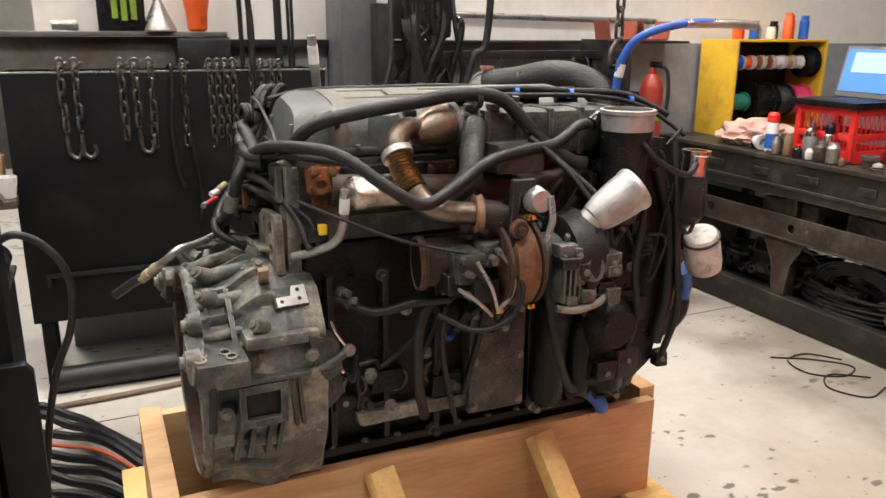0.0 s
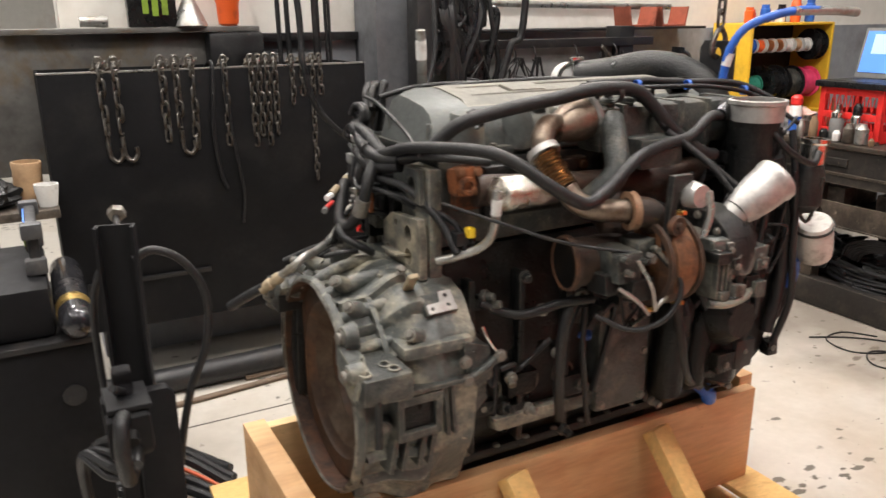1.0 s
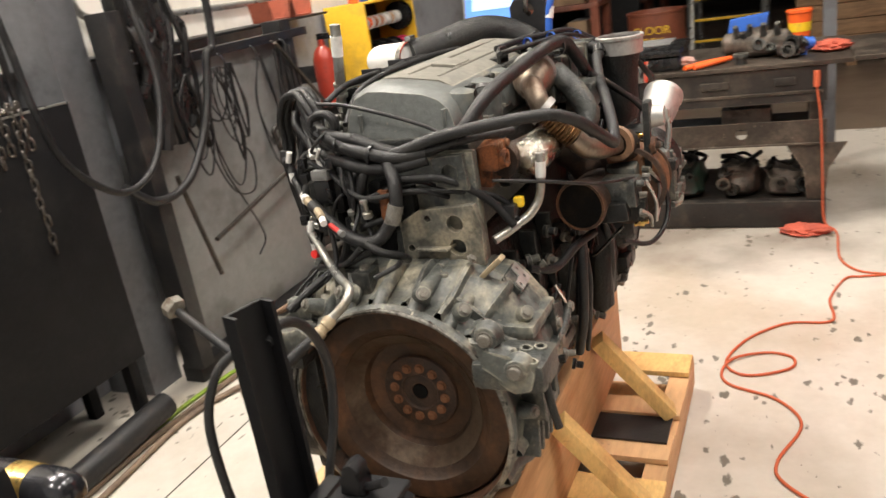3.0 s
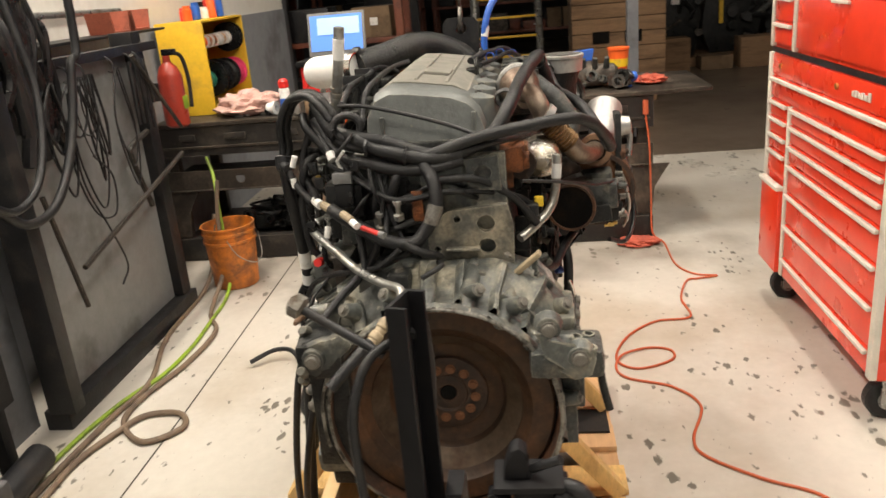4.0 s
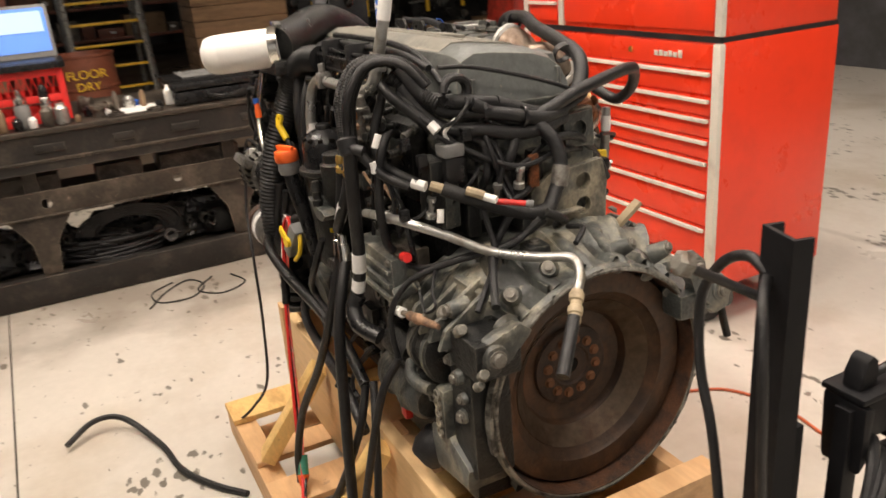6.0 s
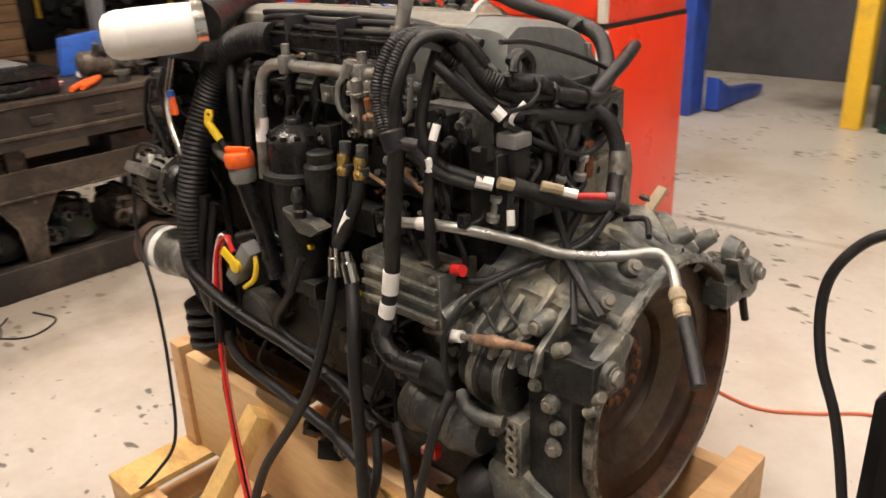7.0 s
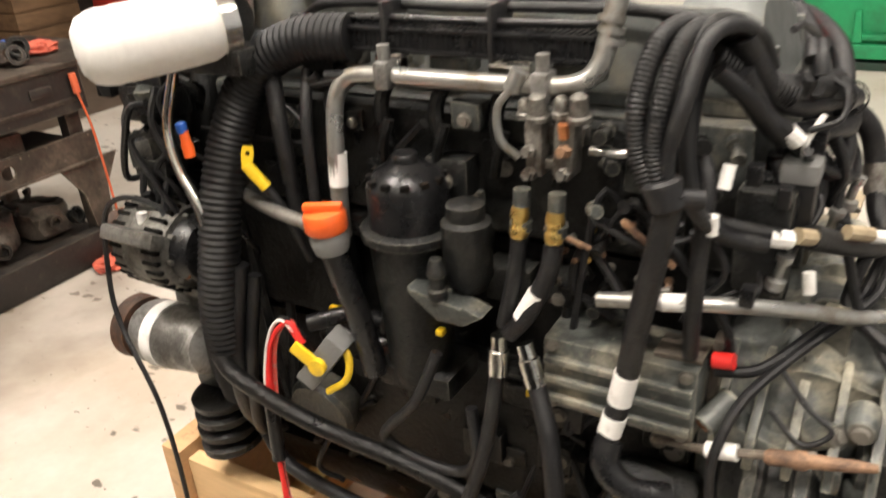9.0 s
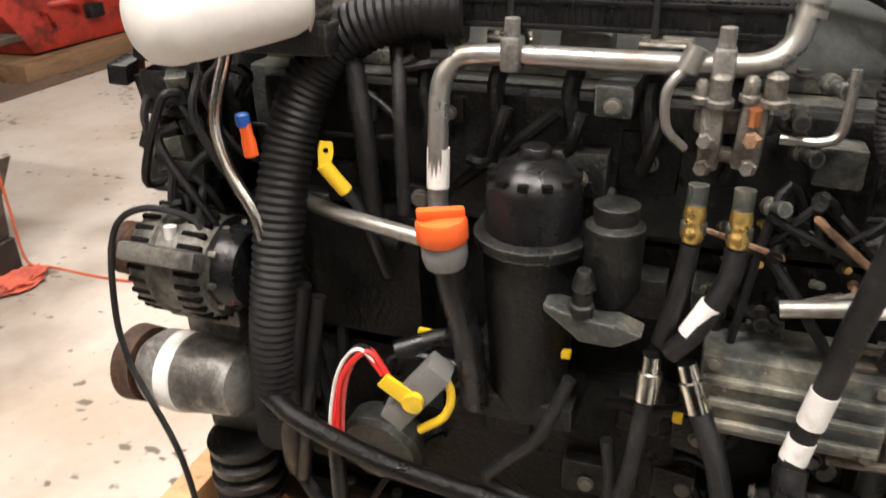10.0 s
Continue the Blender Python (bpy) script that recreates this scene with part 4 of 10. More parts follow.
# ---- things on the bench ----
def milk_crate():
    x0, x1, y0, y1, z0, z1 = 3.2, 3.52, 0.78, 1.14, 0.912, 1.18
    root = thing("milk_crate", (3.36, 0.96, z0), "red plastic milk crate standing on the workbench", "crate")
    bm = bmesh.new()
    for z in (z0, z0 + 0.11, z1 - 0.035):
        for a in ((x0, x1, y0, y0 + 0.012), (x0, x1, y1 - 0.012, y1), (x0, x0 + 0.012, y0, y1), (x1 - 0.012, x1, y0, y1)):
            bx(bm, *a, z, z + (0.06 if z == z0 else 0.035), 0.003)
    part("rim", bm, M["red_plastic"], root)
    for x, y in ((x0, y0), (x0, y1 - 0.03), (x1 - 0.03, y0), (x1 - 0.03, y1 - 0.03)):
        bm = bmesh.new()
        bx(bm, x - 0.001, x + 0.031, y - 0.001, y + 0.031, z0, z1 - 0.002, 0.004)
        part("corner_post", bm, M["red_plastic"], root)
    for k in range(9):
        y = y0 + 0.045 + k * 0.034
        bm = bmesh.new()
        tube(bm, [(x0 + 0.006, y, z0 + 0.05), (x0 + 0.006, y + 0.03, z1 - 0.03)], 0.003, n=6, steps=2)
        tube(bm, [(x0 + 0.006, y + 0.03, z0 + 0.05), (x0 + 0.006, y, z1 - 0.03)], 0.003, n=6, steps=2)
        part("lattice", bm, M["red_plastic"], root)
    for k in range(8):
        x = x0 + 0.045 + k * 0.034
        bm = bmesh.new()
        tube(bm, [(x, y0 + 0.006, z0 + 0.05), (x + 0.03, y0 + 0.006, z1 - 0.03)], 0.003, n=6, steps=2)
        tube(bm, [(x + 0.03, y0 + 0.006, z0 + 0.05), (x, y0 + 0.006, z1 - 0.03)], 0.003, n=6, steps=2)
        part("lattice", bm, M["red_plastic"], root)
    bm = bmesh.new()
    bx(bm, x0 + 0.01, x1 - 0.01, y0 + 0.01, y1 - 0.01, z0, z0 + 0.008)
    part("base", bm, M["red_plastic"], root)
    # notebook computer on the crate
    lap = thing("laptop", (3.36, 0.96, 1.182), "open grey laptop with a bright blue screen on the crate", "laptop")
    bm = bmesh.new()
    bx(bm, 3.17, 3.5, 0.76, 1.16, 1.182, 1.215, 0.006)
    part("base", bm, M["black_plastic"], lap)
    tilt = Matrix.Translation((3.47, 0.96, 1.215)) @ Matrix.Rotation(radians(14), 4, "Y")
    bm = bmesh.new()
    bx(bm, -0.008, 0.012, -0.185, 0.185, 0.0, 0.27, 0.006, tilt)
    lid = part("lid", bm, M["grey_plastic"], lap)
    bm = bmesh.new()
    bx(bm, -0.0112, -0.0092, -0.168, 0.168, 0.03, 0.252, 0, tilt)
    scr = part("screen", bm, M["screen_blue"], lid)
    bm = bmesh.new()
    bx(bm, -0.0142, -0.0125, -0.15, 0.12, 0.13, 0.235, 0, tilt)
    part("window", bm, M["screen_light"], scr)
    bm = bmesh.new()
    bx(bm, 3.2, 3.42, 0.8, 1.12, 1.2155, 1.218)
    part("keyboard", bm, M["cast_black"], lap)


def bottle(x, y, prof, mat, label, cap=None, capmat="", category="bottle", name="bottle"):
    root = thing(name, (x, y, 0.912), label, category, "things on the workbench")
    bm = bmesh.new()
    lathe(bm, prof, (x, y, 0.912), (0, 0, 1), 20)
    part("body", bm, M[mat], root)
    if cap:
        bm = bmesh.new()
        lathe(bm, cap, (x, y, 0.912), (0, 0, 1), 18)
        part("cap", bm, M[capmat], root)
    return root


def bench_clutter():
    r = bottle(3.16, 1.25, [(0, 0.03), (0.002, 0.033), (0.15, 0.033), (0.16, 0.03)], "white_label", "white and blue aerosol spray can with a red cap", [(0.161, 0.026), (0.165, 0.032), (0.2, 0.032), (0.215, 0.02)], "red_plastic", "spray can", "spray_can")
    bm = bmesh.new()
    lathe(bm, [(0.02, 0.0335), (0.1, 0.0335)], (3.16, 1.25, 0.912), (0, 0, 1), 20)
    part("band", bm, M["blue_plastic"], r)
    bottle(3.17, 1.0, [(0, 0.034), (0.004, 0.037), (0.1, 0.037), (0.115, 0.03)], "grey_plastic", "clear jar with pale contents and a dark lid", [(0.115, 0.03), (0.118, 0.033), (0.145, 0.033), (0.16, 0.015), (0.19, 0.013)], "chrome", "jar", "jar")
    bottle(3.17, 0.89, [(0, 0.026), (0.004, 0.029), (0.13, 0.029), (0.14, 0.024)], "chrome", "polished metal spray bottle", [(0.14, 0.022), (0.15, 0.024), (0.18, 0.022), (0.2, 0.01)], "black_plastic")
    bottle(3.3, 1.13, [(0, 0.03), (0.1, 0.032), (0.15, 0.012), (0.2, 0.01)], "skin_tan", "amber squeeze bottle with a narrow tip")
    rng = random.Random(5)
    for i in range(14):
        y = rng.uniform(-0.9, 1.62)
        if 0.74 < y < 1.3 or -0.35 < y < 0.33:
            continue
        x = rng.uniform(3.14, 3.5)
        mat = rng.choice(["dirty_metal", "blue_plastic", "cast_grey", "white_label", "chrome", "dirty_metal"])
        root = thing("loose_fitting", (x, y, 0.911), "small greasy loose fitting on the workbench", "fitting", "fittings on the bench")
        bm = bmesh.new()
        r = rng.uniform(0.015, 0.035)
        lathe(bm, [(0, r), (r * 1.2, r), (r * 1.25, r * 1.3), (r * 1.8, r * 1.3), (r * 1.8, r * 0.6), (r * 0.8, r * 0.6)], (x, y, 0.912 + (0 if i % 2 else r * 1.3)), (0, 0, 1) if i % 2 else (rng.uniform(-1, 1), rng.uniform(-1, 1), 0), 14)
        part("body", bm, M[mat], root)
    # crumpled rags
    for (x, y, sx, sy, sz, mat, lab) in ((3.35, 1.55, 0.2, 0.2, 0.13, "rag_cloth", "heap of crumpled pinkish shop rags on the bench"), (3.3, -0.18, 0.07, 0.1, 0.05, "rag_cloth", "crumpled pale rag on the bench"), (3.4, -0.98, 0.1, 0.09, 0.05, "rag_red", "crumpled red shop rag on the bench end")):
        bm = bmesh.new()
        bmesh.ops.create_icosphere(bm, subdivisions=4, radius=1.0)
        for v in bm.verts:
            q = v.co.copy()
            f = 1 + 0.28 * noise.noise(q * 2.3) + 0.16 * noise.noise(q * 6)
            v.co = Vector((x + q.x * sx * f, y + q.y * sy * f, 0.912 + max(0.0, (q.z * 0.6 + 0.4) * sz * f)))
        solid("rag", bm, M[mat], lab, "rag", "rags")
    # hard tool case
    root = thing("tool_case", (3.35, 0.02, 0.911), "black hard-shell tool case lying on the workbench", "case")
    bm = bmesh.new()
    bx(bm, 3.13, 3.6, -0.22, 0.28, 0.912, 0.985, 0.02)
    part("lower_shell", bm, M["black_plastic"], root)
    bm = bmesh.new()
    bx(bm, 3.12, 3.61, -0.23, 0.29, 0.99, 1.03, 0.016)
    part("lid", bm, M["black_plastic"], root)
    bm = bmesh.new()
    bx(bm, 3.3, 3.58, -0.15, 0.2, 1.031, 1.04, 0.004)
    part("panel", bm, M["grey_plastic"], root)
    bm = bmesh.new()
    tube(bm, [(3.13, 0.11, 0.965), (3.09, 0.11, 0.96), (3.085, 0.05, 0.945), (3.085, -0.02, 0.945), (3.09, -0.07, 0.96), (3.13, -0.07, 0.965)], 0.009, n=8)
    part("handle", bm, M["black_plastic"], root)
    # paper sheet
    bm = bmesh.new()
    bx(bm, 3.15, 3.36, 0.36, 0.55, 0.913, 0.917)
    solid("paper_sheet", bm, M["white_label"], "white sheet of paper on the bench", "paper")
    # red-handled cutters
    root = thing("bolt_cutters", (3.2, -0.3, 0.912), "bolt cutters with red handles", "tool")
    for dy in (0, 0.05):
        bm = bmesh.new()
        tube(bm, [(3.1, -0.3 + dy, 0.925), (3.2, -0.4 + dy, 0.93), (3.3, -0.47, 0.93)], 0.014, n=8)
        part("handle", bm, M["orange_plastic"], root)
    # old transmission piece
    root = thing("steering_gear", (3.4, -0.6, 0.912), "dusty cast steering gear housing on the bench", "engine part")
    bm = bmesh.new()
    lathe(bm, [(0, 0.03), (0.02, 0.06), (0.14, 0.065), (0.16, 0.08), (0.2, 0.08), (0.21, 0.06), (0.34, 0.055), (0.36, 0.03)], (3.4, -0.42, 0.99), (0, -1, 0), 22)
    roughen(bm, 0.006, 25)
    part("body", bm, M["dirty_metal"], root)
    for k in range(4):
        bm = bmesh.new()
        cyl(bm, (3.36, -0.5 - k * 0.07, 1.03), (3.33, -0.5 - k * 0.07, 1.09), 0.02, 0.014, n=12)
        part("port", bm, M["cast_grey"], root)
    # blue shop towel, red tub, round plate
    bm = bmesh.new()
    prism(bm, [(-0.62, 0.912), (-0.42, 0.912), (-0.45, 1.1), (-0.66, 1.12)], "x", 3.62, 3.68, 0.008)
    solid("blue_box", bm, M["blue_plastic"], "crumpled blue box on the bench", "box")
    root = thing("plastic_tub", (3.7, -0.82, 0.912), "small orange and red plastic tub", "tub")
    bm = bmesh.new()
    lathe(bm, [(0, 0.055), (0.13, 0.065), (0.135, 0.07), (0.15, 0.07)], (3.7, -0.82, 0.96), (0, 0, 1), 24)
    part("tub", bm, M["orange_plastic"], root)
    bm = bmesh.new()
    lathe(bm, [(0.03, 0.0595), (0.08, 0.0625)], (3.7, -0.82, 0.96), (0, 0, 1), 24)
    part("label_band", bm, M["yellow_plastic"], root)
    bm = bmesh.new()
    lathe(bm, [(0, 0.16), (0.006, 0.17), (0.02, 0.17), (0.024, 0.05), (0.045, 0.045)], (3.65, -0.85, 0.912), (0, 0, 1), 32)
    solid("brake_disc", bm, M["dirty_metal"], "brown rusty clutch plate on the bench end", "engine part")


def bench_jars():
    """Jars, tins, caps and boxes that stand about on the bench."""
    rng = random.Random(90)
    kinds = (("jar", "small glass-like jar on the bench", "pipe_metal"), ("tin", "dull metal tin on the bench", "dirty_metal"), ("cup", "white plastic cup on the bench", "white_label"), ("bottle", "dark plastic bottle on the bench", "black_plastic"), ("can", "brown spray can on the bench", "cardboard"))
    for k in range(22):
        name, label, mat = kinds[k % 5]
        x, y = 3.16 + rng.uniform(0, 0.2), 0.15 + 0.068 * k
        if 0.72 < y < 1.2:
            x = 3.1 + rng.uniform(0.01, 0.04)
        r, h = rng.uniform(0.014, 0.034), rng.uniform(0.03, 0.12)
        bm = bmesh.new()
        lathe(bm, [(0, r * 0.9), (0.004, r), (h * 0.75, r), (h * 0.85, r * 0.7), (h, r * 0.6), (h, r * 0.3)], (x, y, 0.914), (0, 0, 1), 16)
        solid(name, bm, M[mat], label, name, "jars on the bench")
    for k in range(8):
        x, y = 3.12 + rng.uniform(0, 0.1), 0.2 + 0.2 * k + rng.uniform(-0.05, 0.05)
        bm = bmesh.new()
        lathe(bm, [(0, 0.03), (0, 0.042), (0.012, 0.042), (0.012, 0.03)], (x, y, 0.914), (0, 0, 1), 20, True)
        solid("steel_ring", bm, M["chain_steel"], "loose steel ring lying on the bench", "ring", "rings on the bench")


def spool_rack():
    root = thing("spool_rack", (3.65, 1.9, 0.91), "yellow steel rack of wire spools on the bench", "rack")
    x0, x1, y0, y1, z0, z1 = 3.36, 4.12, 1.78, 2.09, 0.912, 1.5
    for x in (x0, x1 - 0.02):
        bm = bmesh.new()
        bx(bm, x, x + 0.02, y0, y1, z0, z1, 0.004)
        part("side_panel", bm, M["yellow_paint"], root)
    for z in (z1 - 0.015, z0 + 0.02):
        bm = bmesh.new()
        bx(bm, x0 + 0.021, x1 - 0.021, y0, y1, z, z + 0.014, 0.003)
        part("shelf", bm, M["yellow_paint"], root)
    bm = bmesh.new()
    bx(bm, x0 + 0.021, x1 - 0.021, y1 - 0.012, y1, z0 + 0.04, z1 - 0.02)
    part("back_panel", bm, M["dark_steel"], root)
    for z in (1.36, 1.12):
        bm = bmesh.new()
        cyl(bm, (x0 + 0.02, y0 + 0.09, z), (x1 - 0.02, y0 + 0.09, z), 0.008, n=8)
        part("rod", bm, M["pipe_metal"], root)
    mats = ["blue_plastic", "orange_plastic", "copper", "copper", "white_label", "skin_tan", "white_label", "black_plastic"]
    for k, mat in enumerate(mats):
        spool(x0 + 0.075 + k * 0.086, y0 + 0.09, 1.36, 0.045 if k < 7 else 0.1, 0.07, mat, "white_metal" if 0 < k < 7 else mat)
    for k, (mat, fl, r) in enumerate((("green_wire", "green_wire", 0.06), ("black_plastic", "black_plastic", 0.12), ("cast_grey", "black_plastic", 0.11), ("pink_plastic", "pink_plastic", 0.1))):
        spool(x0 + 0.12 + k * 0.165, y0 + 0.09, 1.12, r, 0.13, mat, fl)
    # jars and small boxes on top
    rng = random.Random(4)
    for k in range(9):
        x = x0 + 0.1 + k * 0.07
        mat = ["orange_plastic", "red_plastic", "blue_plastic", "skin_tan", "white_label", "black_plastic"][k % 6]
        bm = bmesh.new()
        h = rng.uniform(0.07, 0.17)
        lathe(bm, [(0, 0.026), (0.004, 0.03), (h * 0.75, 0.03), (h * 0.8, 0.024), (h, 0.024)], (x, y0 + 0.12 + 0.05 * (k % 2), 1.5), (0, 0, 1), 16)
        solid("small_container", bm, M[mat], "small coloured container on top of the spool rack", "container", "containers on the rack")


def spool(x, y, z, r, w, mat, flange):
    root = thing("wire_spool", (x, y, z), "spool of coloured electrical wire on a rack rod", "spool", "wire spools")
    bm = bmesh.new()
    lathe(bm, [(-w * 0.42, 0.01), (-w * 0.42, r * 0.82), (w * 0.42, r * 0.82), (w * 0.42, 0.01)], (x, y, z), (1, 0, 0), 22)
    part("winding", bm, M[mat], root)
    for s in (-1, 1):
        bm = bmesh.new()
        lathe(bm, [(s * w * 0.425, 0.01), (s * w * 0.425, r), (s * w * 0.49, r), (s * w * 0.49, 0.01)], (x, y, z), (1, 0, 0), 22)
        part("flange", bm, M[flange], root)


# ---- tool wall ----
def tool_wall():
    bm = bmesh.new()
    bx(bm, 1.102, 2.27, 1.76, 1.79, 0.09, 1.43, 0.004)
    solid("tool_board", bm, M["grey_paint"], "tall grey painted steel panel for hanging tools", "panel", kind="structure")
    bm = bmesh.new()
    bx(bm, 1.06, 2.4, 1.69, 1.8, 0.0, 0.088, 0.006)
    solid("sill", bm, M["dark_steel"], "dark steel sill under the tool panel", "sill", kind="structure")
    bm = bmesh.new()
    bx(bm, 2.275, 2.375, 1.71, 1.83, 0.09, 1.5, 0.006)
    solid("post", bm, M["dark_steel"], "dark steel post at the end of the tool panel", "post", kind="structure")
    root = thing("hook_rail", (1.9, 1.79, 1.42), "dark steel angle rail with hooks along the tool panel", "rail")
    bm = bmesh.new()
    bx(bm, 1.1, 2.5, 1.7, 1.76, 1.432, 1.442, 0.002)
    bx(bm, 1.1, 2.5, 1.695, 1.702, 1.40, 1.442, 0.002)
    part("angle", bm, M["dark_steel"], root)
    rng = random.Random(12)
    for x in (1.24, 1.37, 1.58, 1.7, 1.96, 2.14, 2.22):
        bm = bmesh.new()
        tube(bm, [(x, 1.7, 1.41), (x, 1.68, 1.40), (x, 1.665, 1.37), (x, 1.675, 1.34), (x, 1.695, 1.345)], 0.004, n=6, steps=4)
        part("hook", bm, M["dark_steel"], root)
    for x, n in ((1.37, 4), (1.58, 5), (1.7, 3), (1.96, 2)):
        r2 = thing("coiled_lead", (x, 1.67, 1.35), "dark cord looped over a hook of the tool panel", "cord", "cords on the tool panel")
        for j in range(n):
            L = rng.uniform(0.22, 0.55)
            w = rng.uniform(0.03, 0.13)
            o = rng.uniform(-0.04, 0.04)
            bm = bmesh.new()
            yy = 1.665 - 0.012 * j
            tube(bm, [(x, yy, 1.36), (x - w * 0.7 + o, yy, 1.36 - L * 0.45), (x - w * 0.3 + o, yy - 0.008, 1.36 - L * 0.93), (x + w * 0.4 + o, yy, 1.36 - L), (x + w + o, yy, 1.36 - L * 0.6), (x + 0.006, yy - 0.005, 1.36)], rng.uniform(0.003, 0.006), n=7, steps=5)
            part("loop", bm, M["rubber"], r2)
    for pts in ([(1.5, 1.68, 1.3), (1.46, 1.66, 1.0), (1.55, 1.66, 0.78), (1.7, 1.66, 0.74), (1.74, 1.66, 0.9), (1.62, 1.66, 1.02)], [(1.56, 1.68, 1.3), (1.5, 1.66, 0.95), (1.6, 1.65, 0.7), (1.68, 1.65, 0.5), (1.62, 1.66, 0.42)]):
        bm = bmesh.new()
        tube(bm, pts, 0.0045, n=6, steps=7)
        solid("thin_lead", bm, M["rubber"], "thin dark lead hanging loose on the tool panel", "cord", "cords on the tool panel")
    # dark pliers and spanners on hooks
    for x, L in ((2.12, 0.3), (2.17, 0.26), (2.22, 0.34), (2.26, 0.22)):
        root = thing("hand_tool", (x, 1.67, 1.38), "dark steel hand tool hung on the tool panel", "hand tool", "tools on the panel")
        for o in (-0.012, 0.014):
            bm = bmesh.new()
            tube(bm, [(x, 1.668, 1.37), (x + o, 1.664, 1.37 - L * 0.4), (x + o * 1.8, 1.664, 1.37 - L)], 0.008, 8, 5)
            part("arm", bm, M["dark_steel"], root)
    # long bars across the panel and one bent bar
    for p, q, r, lab in (((1.3, 1.62, 0.62), (2.4, 1.62, 0.86), 0.012, "long steel pry bar across the tool panel"), ((2.1, 1.64, 1.4), (2.5, 1.64, 0.98), 0.01, "steel bar hung on the tool panel"), ((1.2, 1.66, 0.95), (1.32, 1.66, 0.44), 0.011, "dark bar hung on the tool panel")):
        bm = bmesh.new()
        tube(bm, [p, q], r, n=8, steps=4)
        solid("pry_bar", bm, M["bench_dark"], lab, "bar", "bars on the tool panel")
    root = thing("bent_bar", (2.1, 1.68, 0.6), "bent dark steel bar hung on the tool panel", "bar")
    bm = bmesh.new()
    tube(bm, [(2.2, 1.69, 1.02), (2.02, 1.69, 0.98), (2.0, 1.69, 0.92), (2.1, 1.69, 0.66)], 0.014, n=8, steps=5)
    part("bar", bm, M["bench_dark"], root)
    # red trays on the rail
    for x in (2.62, 2.86):
        bm = bmesh.new()
        prism(bm, [(x - 0.1, 1.6), (x - 0.11, 1.6), (x - 0.09, 1.49), (x + 0.09, 1.49), (x + 0.11, 1.6), (x + 0.1, 1.6), (x + 0.08, 1.5), (x - 0.08, 1.5)], "y", 1.92, 2.06)
        solid("parts_tray", bm, M["tray_red"], "terracotta red plastic parts tray on the wall shelf", "tray", "trays on the shelf")
    bm = bmesh.new()
    bx(bm, 1.1, 3.1, 1.9, 2.138, 1.474, 1.488, 0.003)
    solid("wall_shelf", bm, M["dark_steel"], "narrow dark steel shelf above the tool panel", "shelf", kind="structure")
    # conduit on the wall
    bm = bmesh.new()
    tube(bm, [(1.3, 2.11, 2.2), (1.32, 2.11, 1.75), (1.45, 2.11, 1.64), (1.8, 2.11, 1.62), (3.0, 2.11, 1.6)], 0.018, n=10)
    solid("conduit", bm, M["pipe_metal"], "grey pipe running along the white wall", "pipe")
    # fire extinguisher
    x, y = 2.73, 1.76
    root = thing("fire_extinguisher", (x, y, 0.9), "red fire extinguisher with a pale label hung on the post", "extinguisher")
    bm = bmesh.new()
    lathe(bm, [(0, 0.05), (0.015, 0.068), (0.28, 0.068), (0.33, 0.05), (0.36, 0.022), (0.395, 0.02)], (x, y, 0.95), (0, 0, 1), 24)
    part("cylinder", bm, M["red_dark"], root)
    bm = bmesh.new()
    bx(bm, x - 0.03, x + 0.03, y - 0.0715, y - 0.066, 1.05, 1.12, 0.002)
    part("label", bm, M["hose_green"], root, "small scuffed green label")
    bm = bmesh.new()
    bx(bm, x - 0.012, x + 0.012, y - 0.06, y + 0.02, 1.345, 1.38, 0.004)
    part("handle", bm, M["black_plastic"], root)
    bm = bmesh.new()
    tube(bm, [(x, y - 0.03, 1.36), (x + 0.04, y - 0.07, 1.33), (x + 0.05, y - 0.085, 1.2), (x + 0.04, y - 0.08, 1.05)], 0.011, n=8)
    part("hose", bm, M["rubber"], root)
    bm = bmesh.new()
    bx(bm, 2.715, 2.745, 1.83, 2.138, 1.1, 1.2, 0.003)
    part("wall_bracket", bm, M["dark_steel"], root)


def bucket():
    x, y = 2.68, 1.56
    root = thing("bucket", (x, y, 0), "dirty orange plastic bucket on the floor", "bucket")
    bm = bmesh.new()
    lathe(bm, [(0, 0.125), (0.004, 0.13), (0.27, 0.146), (0.275, 0.154), (0.29, 0.154), (0.292, 0.147), (0.32, 0.148), (0.325, 0.155), (0.34, 0.155), (0.342, 0.149), (0.36, 0.15), (0.365, 0.157), (0.375, 0.157), (0.375, 0.147), (0.02, 0.122)], (x, y, 0), (0, 0, 1), 36)
    part("shell", bm, M["bucket_orange"], root)
    bm = bmesh.new()
    tube(bm, [(x - 0.15, y - 0.04, 0.31), (x - 0.16, y - 0.1, 0.22), (x - 0.1, y - 0.17, 0.16), (x - 0.0, y - 0.18, 0.18), (x + 0.1, y - 0.14, 0.28)], 0.003, n=6)
    part("handle", bm, M["pipe_metal"], root)


def lay(name, pts, r, mat, label, category, n=8):
    bm = bmesh.new()
    tube(bm, [(p[0], p[1], (p[2] if len(p) > 2 else r + 0.001)) for p in pts], r, n=n, steps=8)
    return solid(name, bm, M[mat], label, category)


# ---- the engine ----
def loft(bm, rings, caps=True):
    rows = [[bm.verts.new(p) for p in r] for r in rings]
    n = len(rows[0])
    for p, q in zip(rows, rows[1:]):
        for i in range(n):
            bm.faces.new((p[i], p[(i + 1) % n], q[(i + 1) % n], q[i]))
    if caps:
        bm.faces.new(rows[0])
        bm.faces.new(rows[-1])


